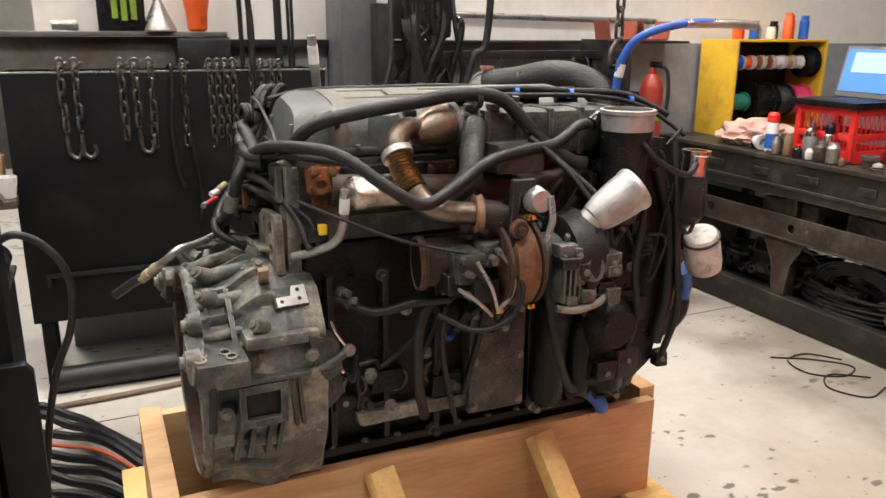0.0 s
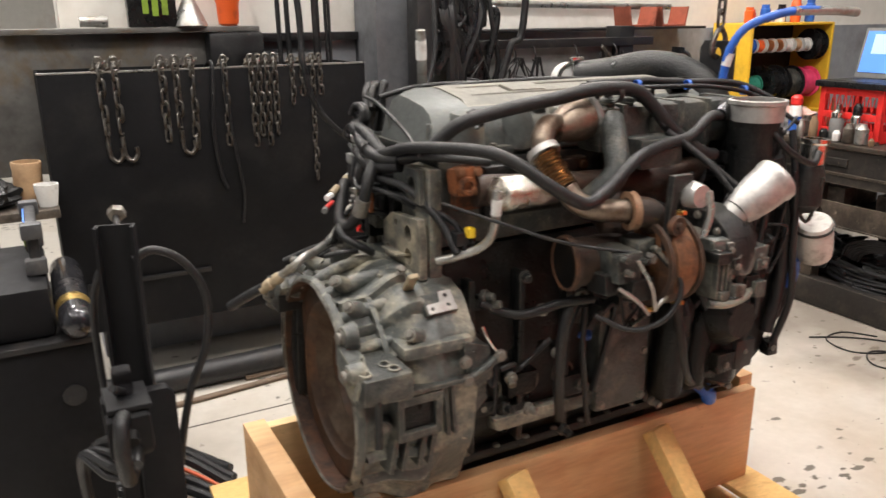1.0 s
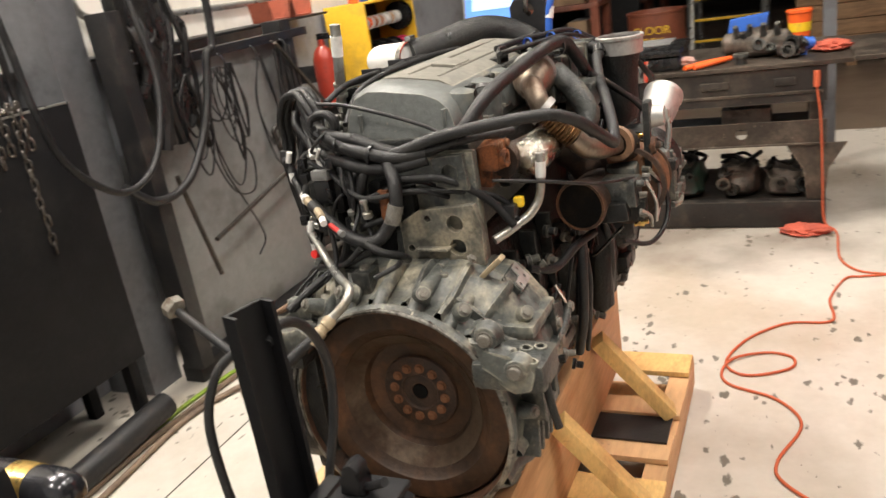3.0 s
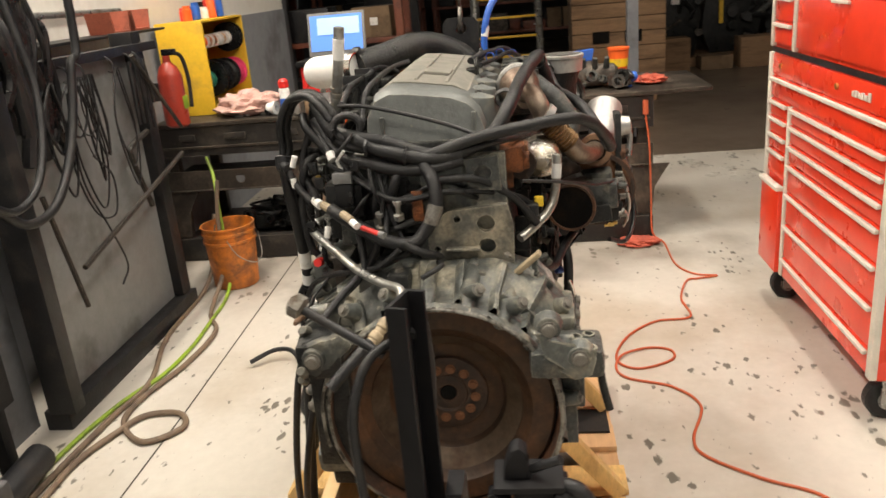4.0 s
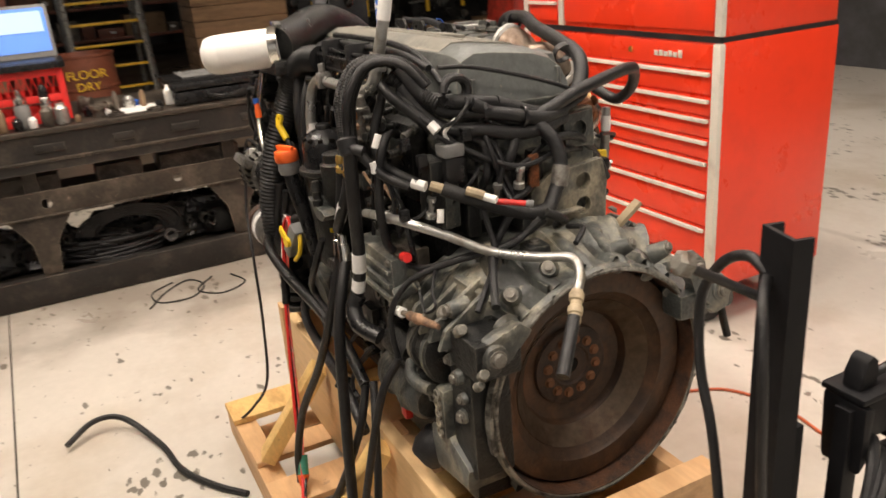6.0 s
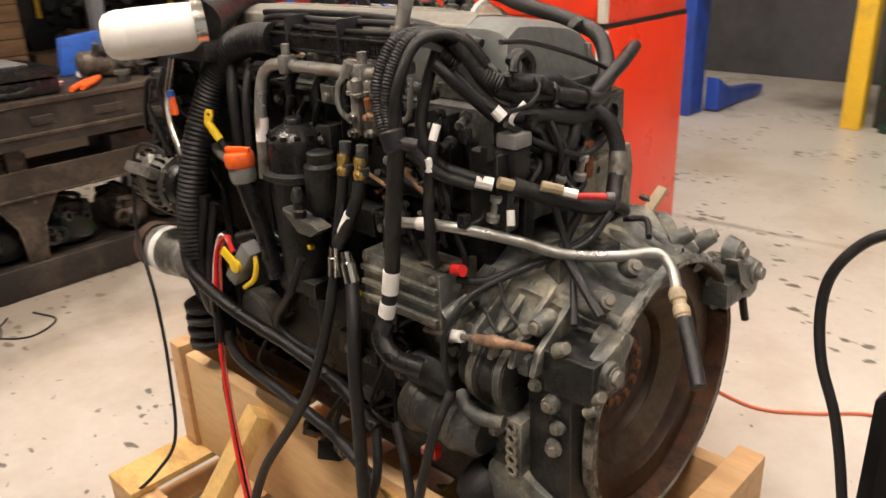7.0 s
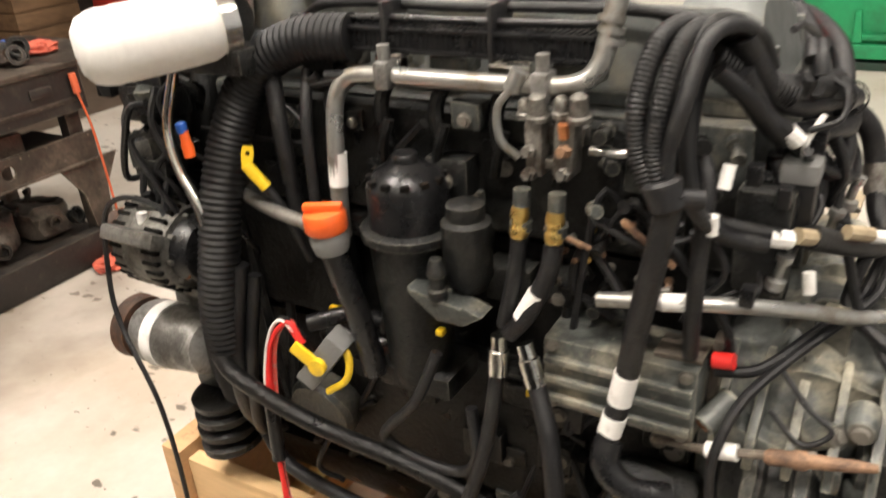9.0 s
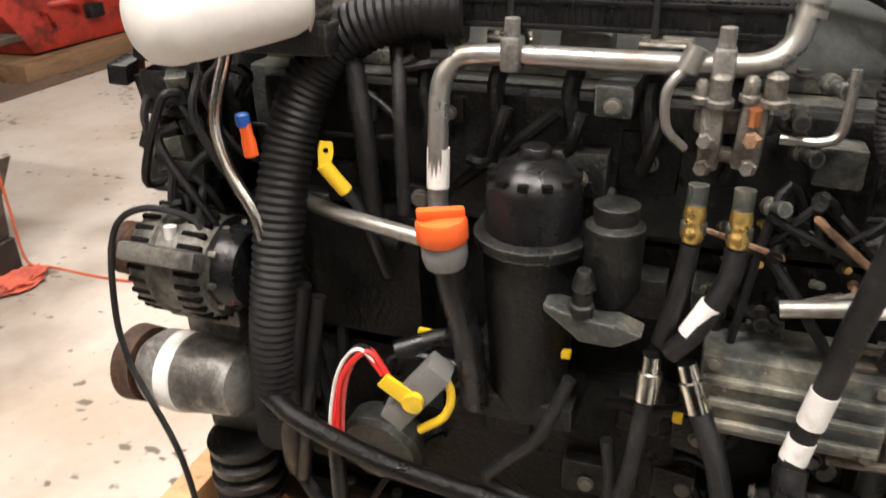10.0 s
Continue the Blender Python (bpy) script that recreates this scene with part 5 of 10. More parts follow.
def hex_mesh(name, material):
    bm = bmesh.new()
    lathe(bm, [(0, 1.35), (0.18, 1.35), (0.2, 1.0), (0.75, 1.0), (0.85, 0.86)], (0, 0, 0), (0, 0, 1), 12)
    return finish(name, bm, material, 30)


ENGINE = thing("truck_engine", (0.55, 0.02, 0.36), "used dusty diesel truck engine with rusty flywheel on a wooden pallet", "engine")
BOLT, BOLT_RUST = hex_mesh("bolt", M["bolt_steel"]), hex_mesh("bolt", M["bolt_rust"])


def bolt(p, d, r=0.011, mesh=None, parent=None):
    piece("bolt", mesh or BOLT, along(p, d, p[0] * 90) @ Matrix.Scale(r, 4), parent or ENGINE)


def ep(name, fill, mat, label="", parent=None, rough=0.0, angle=38):
    """One engine part: fill(bm) draws it."""
    bm = bmesh.new()
    fill(bm)
    if rough:
        roughen(bm, rough, 22)
    return part(name, bm, M[mat], parent or ENGINE, label, angle)


def hose(pts, r, mat="rubber", name="hose", label="", ribs=0.0, parent=None, n=12, steps=8, depth=0.12):
    if mat in ("rubber", "black_plastic") and r > 0.007:
        r *= 0.78
    return ep(name, lambda b: tube(b, pts, r, n, steps, ribs, depth), mat, label, parent)


def bundle(pts, count, spread, r, seed, mats=("rubber",), name="cable"):
    """Loose cables that run together along one line."""
    rng = random.Random(seed)
    for k in range(count):
        a = rng.uniform(0, 6.28)
        off = Vector((math.cos(a), math.sin(a * 1.7), math.sin(a))) * spread * rng.uniform(0.4, 1)
        path = [Vector(p) + off + Vector([rng.uniform(-1, 1) for _ in range(3)]) * spread * 1.1 for p in pts]
        hose(path, r * rng.uniform(0.75, 1.2), rng.choice(mats), name, n=8, steps=6)


def band(p, d, r, w, mat, name="clamp", label=""):
    d = Vector(d).normalized()
    return ep(name, lambda b: lathe(b, [(-w / 2, r * 0.9), (-w / 2, r), (w / 2, r), (w / 2, r * 0.9)], p, d, 18, True), mat, label)


def housing_shell(b):
    """The bell: round at the rim, wide and angular at the block, with cast ribs and hollows."""
    zc = 0.706
    body = [(0.272, 0.8), (0.272, 0.88), (0.225, 0.95), (0.13, 1.0), (-0.13, 1.0), (-0.225, 0.962), (-0.283, 0.895), (-0.3, 0.79), (-0.275, 0.62), (-0.2, 0.47), (-0.1, 0.43), (0.12, 0.43), (0.2, 0.47), (0.255, 0.6)]

    def reach(t):
        d = Vector((math.cos(t), math.sin(t)))
        best = 0.28
        for p, q in zip(body, body[1:] + body[:1]):
            p, e = Vector((p[0], p[1] - zc)), Vector((q[0] - p[0], q[1] - p[1]))
            den = d.x * e.y - d.y * e.x
            if abs(den) > 1e-9:
                k = (p.x * e.y - p.y * e.x) / den
                u = (p.x * d.y - p.y * d.x) / den
                if k > 0 and 0 <= u <= 1:
                    best = k
        return best

    ribs = [radians(a) for a in (48, 66, 84, 101, 117, 133, 149, 196, 214, 232, 318, 336, 352)]
    n, m = 220, 34
    rings = []
    for i in range(m + 1):
        x = -0.059 + 0.264 * i / m
        s = min(1, max(0, (x + 0.02) / 0.1))
        s = s * s * (3 - 2 * s)
        row = []
        for k in range(n):
            t = 2 * math.pi * k / n
            r = 0.262 * (1 - s) + reach(t) * s
            for a in ribs:
                w = abs((t - a + math.pi) % (2 * math.pi) - math.pi)
                r += 0.019 * math.exp(-(w / 0.03) ** 4) * min(1, max(0, (0.12 - x) / 0.03))
            if 0.105 < x < 0.125:
                r += 0.006
            if -0.05 < x < 0.0 and 1.9 < t < 2.5:
                r += 0.01 * math.sin((t - 1.9) / 0.6 * math.pi)
            c = Vector((x, r * math.cos(t) - 0.006 * (1 - s), zc + r * math.sin(t)))
            f = noise.noise(c * 16) * 0.004 + noise.noise(c * 75) * 0.0012
            row.append(c + Vector((0, math.cos(t), math.sin(t))) * f)
        rings.append(row)
    inner = [[Vector((0.205, 0.1 * math.cos(t), zc + 0.1 * math.sin(t))) for t in (2 * math.pi * k / n for k in range(n))]]
    loft(b, rings + inner, False)


def holed_box(b):
    """Frame round the inspection window."""
    for x0, x1, z0, z1 in ((0.0, 0.1, 0.765, 0.785), (0.0, 0.1, 0.682, 0.702), (-0.004, 0.012, 0.682, 0.785), (0.088, 0.106, 0.682, 0.785)):
        bx(b, x0, x1, -0.318, -0.26, z0, z1, 0.005)


def engine_core():
    zc = 0.706
    # the rim sits a little towards the exhaust side of the block's middle
    seat = Matrix.Translation((0.027, -0.006, zc + 0.002)) @ Matrix.Diagonal((1.0, 0.937, 0.937, 1.0)) @ Matrix.Translation((0, 0, -zc))

    def at_rim(ob):
        ob.matrix_basis = seat
        return ob

    # bell of the flywheel housing
    at_rim(ep("housing_flange", lambda b: lathe(b, [(-0.105, 0.271), (-0.105, 0.28), (-0.1, 0.284), (-0.088, 0.285), (-0.084, 0.281), (-0.084, 0.271)], (0, 0, zc), (1, 0, 0), 96, True), "cast_dusty", rough=0.003))
    at_rim(ep("housing_lip", lambda b: lathe(b, [(-0.1085, 0.2715), (-0.1085, 0.276), (-0.1055, 0.2795), (-0.1055, 0.2715)], (0, 0, zc), (1, 0, 0), 96, True), "worn_rim", "thin worn bare metal lip of the flywheel housing", rough=0.002))
    ep("flywheel_housing", housing_shell, "cast_dusty", "dusty grey-green cast flywheel housing", angle=50)
    at_rim(ep("bell_lining", lambda b: lathe(b, [(-0.104, 0.2685), (0.05, 0.2675), (0.055, 0.1), (0.06, 0.1), (0.065, 0.2695), (-0.104, 0.2705)], (0, 0, zc), (1, 0, 0), 72, True), "rust", "rust-brown inside of the housing"))
    # flywheel
    fw = at_rim(ep("flywheel", lambda b: lathe(b, [(0.012, 0.0), (0.012, 0.125), (0.006, 0.139), (-0.008, 0.143), (-0.05, 0.19), (-0.058, 0.204), (-0.064, 0.208), (-0.066, 0.216), (-0.066, 0.257), (-0.06, 0.263), (0.03, 0.263), (0.04, 0.2), (0.04, 0.0)], (0, 0, zc), (1, 0, 0), 96), "flywheel_steel", "rusty brown dished flywheel"))
    # paler brown ring laid on the sloping wall of the dish
    ep("friction_ring", lambda b: lathe(b, [(-0.013, 0.1455), (-0.047, 0.1835), (-0.045, 0.185), (-0.011, 0.1465)], (0, 0, zc), (1, 0, 0), 96, True), "ring_steel", "paler ring inside the flywheel dish", fw)
    ep("hub", lambda b: lathe(b, [(0.011, 0.1), (0.004, 0.097), (0.002, 0.09), (0.002, 0.05), (0.006, 0.046), (0.006, 0.022), (0.011, 0.02), (0.011, 0.0)], (0, 0, zc), (1, 0, 0), 48), "rust_dark", "rusty crankshaft hub", fw)
    # black disc painted as the shade inside the pilot bore
    ep("pilot_bore", lambda b: cyl(b, (0.005, 0, zc), (0.0075, 0, zc), 0.02, n=20), "soot_hollow", "", fw)
    for k in range(12):
        a = 2 * math.pi * (k + 0.3) / 12
        bolt((0.002, 0.068 * math.cos(a), zc + 0.068 * math.sin(a)), (-1, 0, 0), 0.0095, BOLT_RUST, fw)
    # dark discs in place of drilled holes, black for the shade inside them
    for k in range(14):
        a = 2 * math.pi * (k + 0.5) / 14
        p = Vector((-0.104, 0.2785 * math.cos(a), zc + 0.2785 * math.sin(a)))
        at_rim(ep("bolt_hole_disc", lambda b: cyl(b, p + Vector((-0.0015, 0, 0)), p, 0.0055, n=10), "cast_black"))
    # lugs on both shoulders: two large bolts behind, drilled slope on top, a pin below
    rng = random.Random(21)
    for s in (-1, 1):
        ear = [(s * 0.2, 0.92), (s * 0.245, 0.912), (s * 0.285, 0.882), (s * 0.325, 0.866), (s * 0.345, 0.85), (s * 0.33, 0.815), (s * 0.29, 0.8), (s * 0.262, 0.82), (s * 0.245, 0.87)]
        if s > 0:
            ear = [(0.17, 0.9), (0.2, 0.925), (0.24, 0.918), (0.285, 0.9), (0.292, 0.865), (0.285, 0.832), (0.25, 0.826), (0.225, 0.85)]
        ep("mounting_ear", lambda b: prism(b, ear if s > 0 else ear[::-1], "x", -0.104, -0.07, 0.014), "cast_dusty", rough=0.006)
        y1 = 0.356 if s < 0 else 0.288
        ep("mounting_lug", lambda b: bx(b, -0.096, 0.02, min(s * 0.2, s * y1), max(s * 0.2, s * y1), 0.803 if s < 0 else 0.832, 0.866 if s < 0 else 0.9, 0.016), "cast_dusty" if s > 0 else "cast_grey", rough=0.005)
        for y, z, x in ((0.303, 0.86, -0.1), (0.242, 0.92, -0.085)) if s < 0 else ((0.259, 0.874, -0.104), (0.2, 0.892, -0.07)):
            ep("boss", lambda b: lathe(b, [(0.02, 0.031), (0, 0.026), (-0.008, 0.024), (-0.01, 0.02), (-0.01, 0.0)], (x, s * y, z), (1, 0, 0), 24), "cast_dusty", rough=0.002)
            bolt((x - 0.01, s * y, z), (-1, 0, 0), 0.0135)
        for x, f in ((-0.08, 0.3), (-0.03, 0.3), (-0.085, 0.75), (-0.02, 0.75)) if s < 0 else ():
            c = Vector((x + 0.005, s * (0.283 + 0.06 * f), 0.868))
            d = Vector((0, s * 0.12, 0.99))
            ep("lug_ring", lambda b: lathe(b, [(-0.012, 0.009), (-0.012, 0.017), (0.003, 0.0135), (0.003, 0.009)], c, d, 16, True), "cast_dusty")
            # black disc painted as the shade of the drilling
            ep("lug_hole_disc", lambda b: cyl(b, c - d * 0.004, c - d * 0.001, 0.0095, n=14), "oil_black")
        if s < 0:
            hose([(-0.06, -0.345, 0.82), (-0.065, -0.355, 0.76), (-0.07, -0.366, 0.715)], 0.009, "cast_black", "pin")
        # bolts and bosses round the shoulder
        for y, z, x in ((0.19, 0.965, -0.055), (0.285, 0.915, 0.045), (0.1, 0.995, -0.05), (0.3, 0.72, -0.03)):
            c = Vector((x, s * y, z))
            d = Vector((-0.7, s * 0.5, 0.5)) if z > 0.8 else Vector((-0.3, s, 0.1))
            d.normalize()
            ep("boss", lambda b: cyl(b, c - d * 0.035, c + d * 0.004, 0.021, 0.0145, n=16), "cast_dusty", rough=0.003)
            bolt(tuple(c + d * 0.004), d, 0.0085)
    # long rounded ribs over the bell, each with a bolt knuckle at its end
    for deg in (52, 70, 88, 106, 124, 142, 158):
        m = Matrix.Translation((0, 0, zc)) @ Matrix.Rotation(radians(deg), 4, "X")
        w, top = rng.uniform(0.014, 0.02), 0.283 + rng.uniform(0, 0.006)
        line = [m @ Vector((x, top + dz, 0)) for x, dz in ((-0.058, -0.03), (-0.035, -0.016), (0.0, -0.005), (0.05, 0.004), (0.1, 0.004), (0.13, -0.012))]
        ep("rib", lambda b: tube(b, line, w, 12, 6), "cast_dusty", rough=0.003)
        if deg % 4:
            q, d = m @ Vector((0.1, top + 0.016, 0.0)), m.to_3x3() @ Vector((1, 0, 0))
            ep("knuckle", lambda b: cyl(b, q - d * 0.02, q + d * 0.022, 0.013, n=14, bev=0.003), "cast_dusty", rough=0.002)
    for x0, x1, a0, a1 in ((0.0, 0.012, 120, 165),):
        ep("band_rib", lambda b: loft(b, [[(x, r * math.cos(radians(a)), zc + r * math.sin(radians(a))) for x, r in ((x0, 0.27), (x0, 0.297), (x1, 0.297), (x1, 0.27))] for a in range(a0, a1, 4)]), "cast_dusty")
    # exhaust side: drop arm, window, stiffening ribs, lever and drilled tag
    ep("side_frame", lambda b: holed_box(b), "cast_grey", rough=0.002)
    # black block puts the shade of the window opening into the colour
    ep("window_block", lambda b: bx(b, 0.012, 0.088, -0.307, -0.28, 0.705, 0.765, 0.003), "oil_black", "black block filling the inspection window")
    for x in (0.005, 0.035, 0.075, 0.1):
        ep("rib", lambda b: prism(b, [(x - 0.006, 0.7), (x + 0.006, 0.7), (x - 0.02 + 0.006, 0.6), (x - 0.02 - 0.006, 0.6)], "y", -0.3, -0.23, 0.003), "cast_grey")
    for x in (0.118, 0.135):
        ep("rib", lambda b: prism(b, [(x - 0.005, 0.79), (x + 0.005, 0.79), (x + 0.015, 0.66), (x + 0.005, 0.66)], "y", -0.305, -0.25, 0.003), "cast_grey")
    ep("ledge", lambda b: bx(b, -0.005, 0.2, -0.318, -0.25, 0.788, 0.8, 0.004), "cast_grey", rough=0.002)
    ep("pad", lambda b: bx(b, 0.02, 0.19, -0.305, -0.22, 0.86, 0.892, 0.012), "cast_dusty", rough=0.003)
    ep("bracket", lambda b: prism(b, [(0.16, 0.885), (0.23, 0.86), (0.24, 0.78), (0.2, 0.76), (0.17, 0.8)], "y", -0.31, -0.24, 0.008), "cast_grey", rough=0.004)
    hose([(0.17, -0.31, 0.79), (0.22, -0.315, 0.815), (0.25, -0.315, 0.835)], 0.01, "cast_grey", "arm")
    hose([(0.25, -0.315, 0.835), (0.225, -0.31, 0.875), (0.215, -0.3, 0.905)], 0.004, "chrome", "rod")
    for p in ((0.17, -0.312, 0.79), (0.25, -0.318, 0.835), (0.165, -0.312, 0.835)):
        bolt(p, (0, -1, 0), 0.012)
    tag = [(-0.045, -0.03), (0.045, -0.03), (0.045, 0.03), (0.005, 0.03), (-0.002, 0.0), (-0.045, -0.002)]
    ep("tag_plate", lambda b: holed_plate(b, tag, [((-0.03, -0.016), 0.006), ((0.022, -0.012), 0.006), ((0.022, 0.016), 0.006)], "z", 0, 0.004), "aluminium", "bright drilled metal plate").matrix_basis = Matrix.Translation((0.138, -0.243, 0.958)) @ Euler((radians(48), 0, radians(4))).to_matrix().to_4x4() @ Matrix.Scale(0.8, 4)
    ep("tag_block", lambda b: bx(b, -0.05, 0.05, -0.032, 0.032, -0.022, -0.001, 0.004, Matrix.Translation((0.138, -0.243, 0.958)) @ Matrix.Scale(0.8, 4) @ Euler((radians(48), 0, radians(4))).to_matrix().to_4x4()), "cast_grey")
    lever = ep("lever", lambda b: bx(b, -0.056, 0.056, -0.012, 0.012, 0, 0.012, 0.004, Matrix.Translation((0.088, -0.196, 0.985)) @ Euler((radians(-42), 0, 0)).to_matrix().to_4x4() @ Matrix.Rotation(radians(82), 4, "Z")), "tan_sleeve", "tan pointer bar")
    for q in ((0.083, -0.161, 1.02), (0.095, -0.232, 0.962)):
        bolt(q, (0, -0.67, 0.74), 0.009, None, lever)
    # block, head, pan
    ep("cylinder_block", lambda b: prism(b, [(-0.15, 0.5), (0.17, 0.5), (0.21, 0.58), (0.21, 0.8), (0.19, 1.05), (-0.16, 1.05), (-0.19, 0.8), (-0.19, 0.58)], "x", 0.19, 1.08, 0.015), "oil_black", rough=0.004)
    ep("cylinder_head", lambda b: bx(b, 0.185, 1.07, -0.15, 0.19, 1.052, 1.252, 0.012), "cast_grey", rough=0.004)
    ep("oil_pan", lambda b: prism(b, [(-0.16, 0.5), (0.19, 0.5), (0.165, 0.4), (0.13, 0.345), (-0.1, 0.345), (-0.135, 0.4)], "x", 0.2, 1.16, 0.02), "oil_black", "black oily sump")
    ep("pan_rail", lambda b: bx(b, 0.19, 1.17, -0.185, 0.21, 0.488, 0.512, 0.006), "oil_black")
    for x in [0.24 + 0.09 * k for k in range(11)]:
        bolt((x, -0.18, 0.512), (0, 0, 1), 0.008)
        bolt((x, 0.2, 0.512), (0, 0, 1), 0.008)
    ep("front_cover", lambda b: prism(b, [(-0.2, 0.52), (0.22, 0.52), (0.26, 0.7), (0.24, 1.05), (0.2, 1.28), (-0.2, 1.28), (-0.26, 1.05), (-0.26, 0.7)], "x", 1.078, 1.17, 0.015), "cast_black", rough=0.005)
    # exhaust side of the block: plate, plugs, ribs
    ep("side_cover", lambda b: bx(b, 0.6, 0.765, -0.24, -0.185, 0.56, 0.86, 0.01), "cast_grey", "flat dusty grey-green oil cooler cover", rough=0.003)
    for x in (0.615, 0.75):
        for z in (0.58, 0.71, 0.84):
            bolt((x, -0.24, z), (0, -1, 0), 0.009)
    for k in range(3):
        ep("core_plug", lambda b: lathe(b, [(0, 0.033), (0.012, 0.033), (0.012, 0.027), (0.004, 0.024), (0.004, 0)], (0.3 + 0.11 * k, -0.186, 0.68), (0, -1, 0), 20), "dirty_metal")
    for k in range(7):
        x = 0.24 + 0.14 * k
        if 0.58 < x < 0.78:
            continue
        ep("rib", lambda b: bx(b, x - 0.008, x + 0.008, -0.212, -0.17, 0.53, 0.98, 0.005), "cast_black")
    ep("bracket", lambda b: prism(b, [(0.14, 0.74), (0.24, 0.78), (0.26, 0.7), (0.17, 0.62)], "y", -0.26, -0.2, 0.01), "cast_grey", rough=0.004)
    hose([(0.16, -0.26, 0.86), (0.22, -0.27, 0.8), (0.25, -0.27, 0.76)], 0.006, "chrome", "rod")
    hose([(0.47, -0.3, 0.93), (0.43, -0.31, 0.86), (0.43, -0.3, 0.72), (0.46, -0.27, 0.6)], 0.017, "rubber")
    hose([(0.5, -0.3, 0.9), (0.49, -0.31, 0.8), (0.52, -0.29, 0.66), (0.55, -0.27, 0.56)], 0.009, "rubber")
    hose([(0.5, -0.28, 0.82), (0.515, -0.295, 0.815), (0.53, -0.28, 0.82)], 0.008, "blue_plastic", "clip", "blue clip")
    hose([(0.8, -0.28, 0.92), (0.83, -0.29, 0.75), (0.88, -0.27, 0.62), (0.96, -0.25, 0.56)], 0.02, "rubber")
    hose([(0.86, -0.26, 0.95), (0.93, -0.28, 0.8), (0.98, -0.27, 0.68)], 0.014, "rubber")
    hose([(0.25, -0.23, 0.93), (0.33, -0.27, 0.9), (0.42, -0.3, 0.92), (0.5, -0.33, 0.93)], 0.014, "rubber")
    # left over pads and small castings, exhaust side
    for k in range(26):
        x, z = rng.uniform(0.24, 1.05), rng.uniform(0.54, 0.98)
        if 0.57 < x < 0.79 and z < 0.88:
            continue
        s = rng.uniform(0.018, 0.045)
        ep("pad", lambda b: bx(b, x - s, x + s, -0.2 - rng.uniform(0.005, 0.03), -0.18, z - s * 0.7, z + s * 0.7, 0.006), rng.choice(["cast_black", "oil_black"]), rough=0.004)
        if k % 2:
            bolt((x, -0.215, z), (0, -1, 0), 0.009)
    for k in range(9):
        a = Vector((rng.uniform(0.24, 1.1), -0.215 - rng.uniform(0, 0.05), rng.uniform(0.55, 1.05)))
        p = [a] + [a + Vector((rng.uniform(-0.08, 0.08), rng.uniform(-0.03, 0.02), rng.uniform(-0.12, 0.08))) * (j + 1) * 0.7 for j in range(3)]
        p = [Vector((q.x, max(q.y, -0.29), min(max(q.z, 0.53), 1.1))) for q in p]
        hose(p, rng.uniform(0.004, 0.009), rng.choice(["rubber", "oil_black", "cast_black", "dark_steel"]), "cable", n=7, steps=5)
    for k in range(26):
        c = Vector((rng.uniform(0.24, 1.12), -0.205 - rng.uniform(0, 0.05), rng.uniform(0.54, 1.08)))
        ep("fitting", lambda b: lathe(b, [(0, 0.016), (0.01, 0.016), (0.012, 0.01), (0.03, 0.01), (0.032, 0.006)], c, (rng.uniform(-0.5, 0.5), -1, rng.uniform(-0.4, 0.6)), 10), rng.choice(["cast_black", "cast_grey", "bolt_steel", "oil_black"]))
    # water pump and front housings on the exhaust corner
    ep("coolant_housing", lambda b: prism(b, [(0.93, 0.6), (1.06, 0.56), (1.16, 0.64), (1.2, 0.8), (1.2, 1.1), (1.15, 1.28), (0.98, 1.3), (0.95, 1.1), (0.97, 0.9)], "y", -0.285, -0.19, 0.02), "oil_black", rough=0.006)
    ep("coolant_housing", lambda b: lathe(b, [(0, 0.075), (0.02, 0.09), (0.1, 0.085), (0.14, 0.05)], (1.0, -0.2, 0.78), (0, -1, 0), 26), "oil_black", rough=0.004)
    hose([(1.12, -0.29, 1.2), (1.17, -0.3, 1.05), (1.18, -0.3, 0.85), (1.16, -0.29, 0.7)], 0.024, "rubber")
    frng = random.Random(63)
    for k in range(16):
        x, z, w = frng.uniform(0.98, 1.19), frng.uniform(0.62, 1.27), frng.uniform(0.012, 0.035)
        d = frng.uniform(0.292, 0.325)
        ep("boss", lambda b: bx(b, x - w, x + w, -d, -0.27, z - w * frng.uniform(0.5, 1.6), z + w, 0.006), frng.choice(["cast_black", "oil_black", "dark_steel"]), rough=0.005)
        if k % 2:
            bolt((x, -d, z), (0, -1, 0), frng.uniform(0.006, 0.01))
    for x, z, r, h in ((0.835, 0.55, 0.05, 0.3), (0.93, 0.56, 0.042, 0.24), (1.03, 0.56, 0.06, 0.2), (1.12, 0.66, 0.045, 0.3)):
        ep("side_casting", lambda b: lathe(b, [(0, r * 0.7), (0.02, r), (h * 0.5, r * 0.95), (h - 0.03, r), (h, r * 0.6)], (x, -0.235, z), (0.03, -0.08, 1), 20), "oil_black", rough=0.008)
    ep("sump_ledge", lambda b: bx(b, 0.3, 0.62, -0.225, -0.18, 0.575, 0.615, 0.012), "cast_dusty", rough=0.008)
    for x0, x1, r in ((1.02, 1.06, 0.012), (1.16, 1.2, 0.013)):
        hose([(x0, -0.3, 1.27), (x0 + frng.uniform(-0.03, 0.03), -0.335, 1.12), ((x0 + x1) / 2, -0.33, 0.95), (x1, -0.325, 0.8), (x1 - 0.02, -0.3, 0.66)], r, "rubber", "hose", n=10)


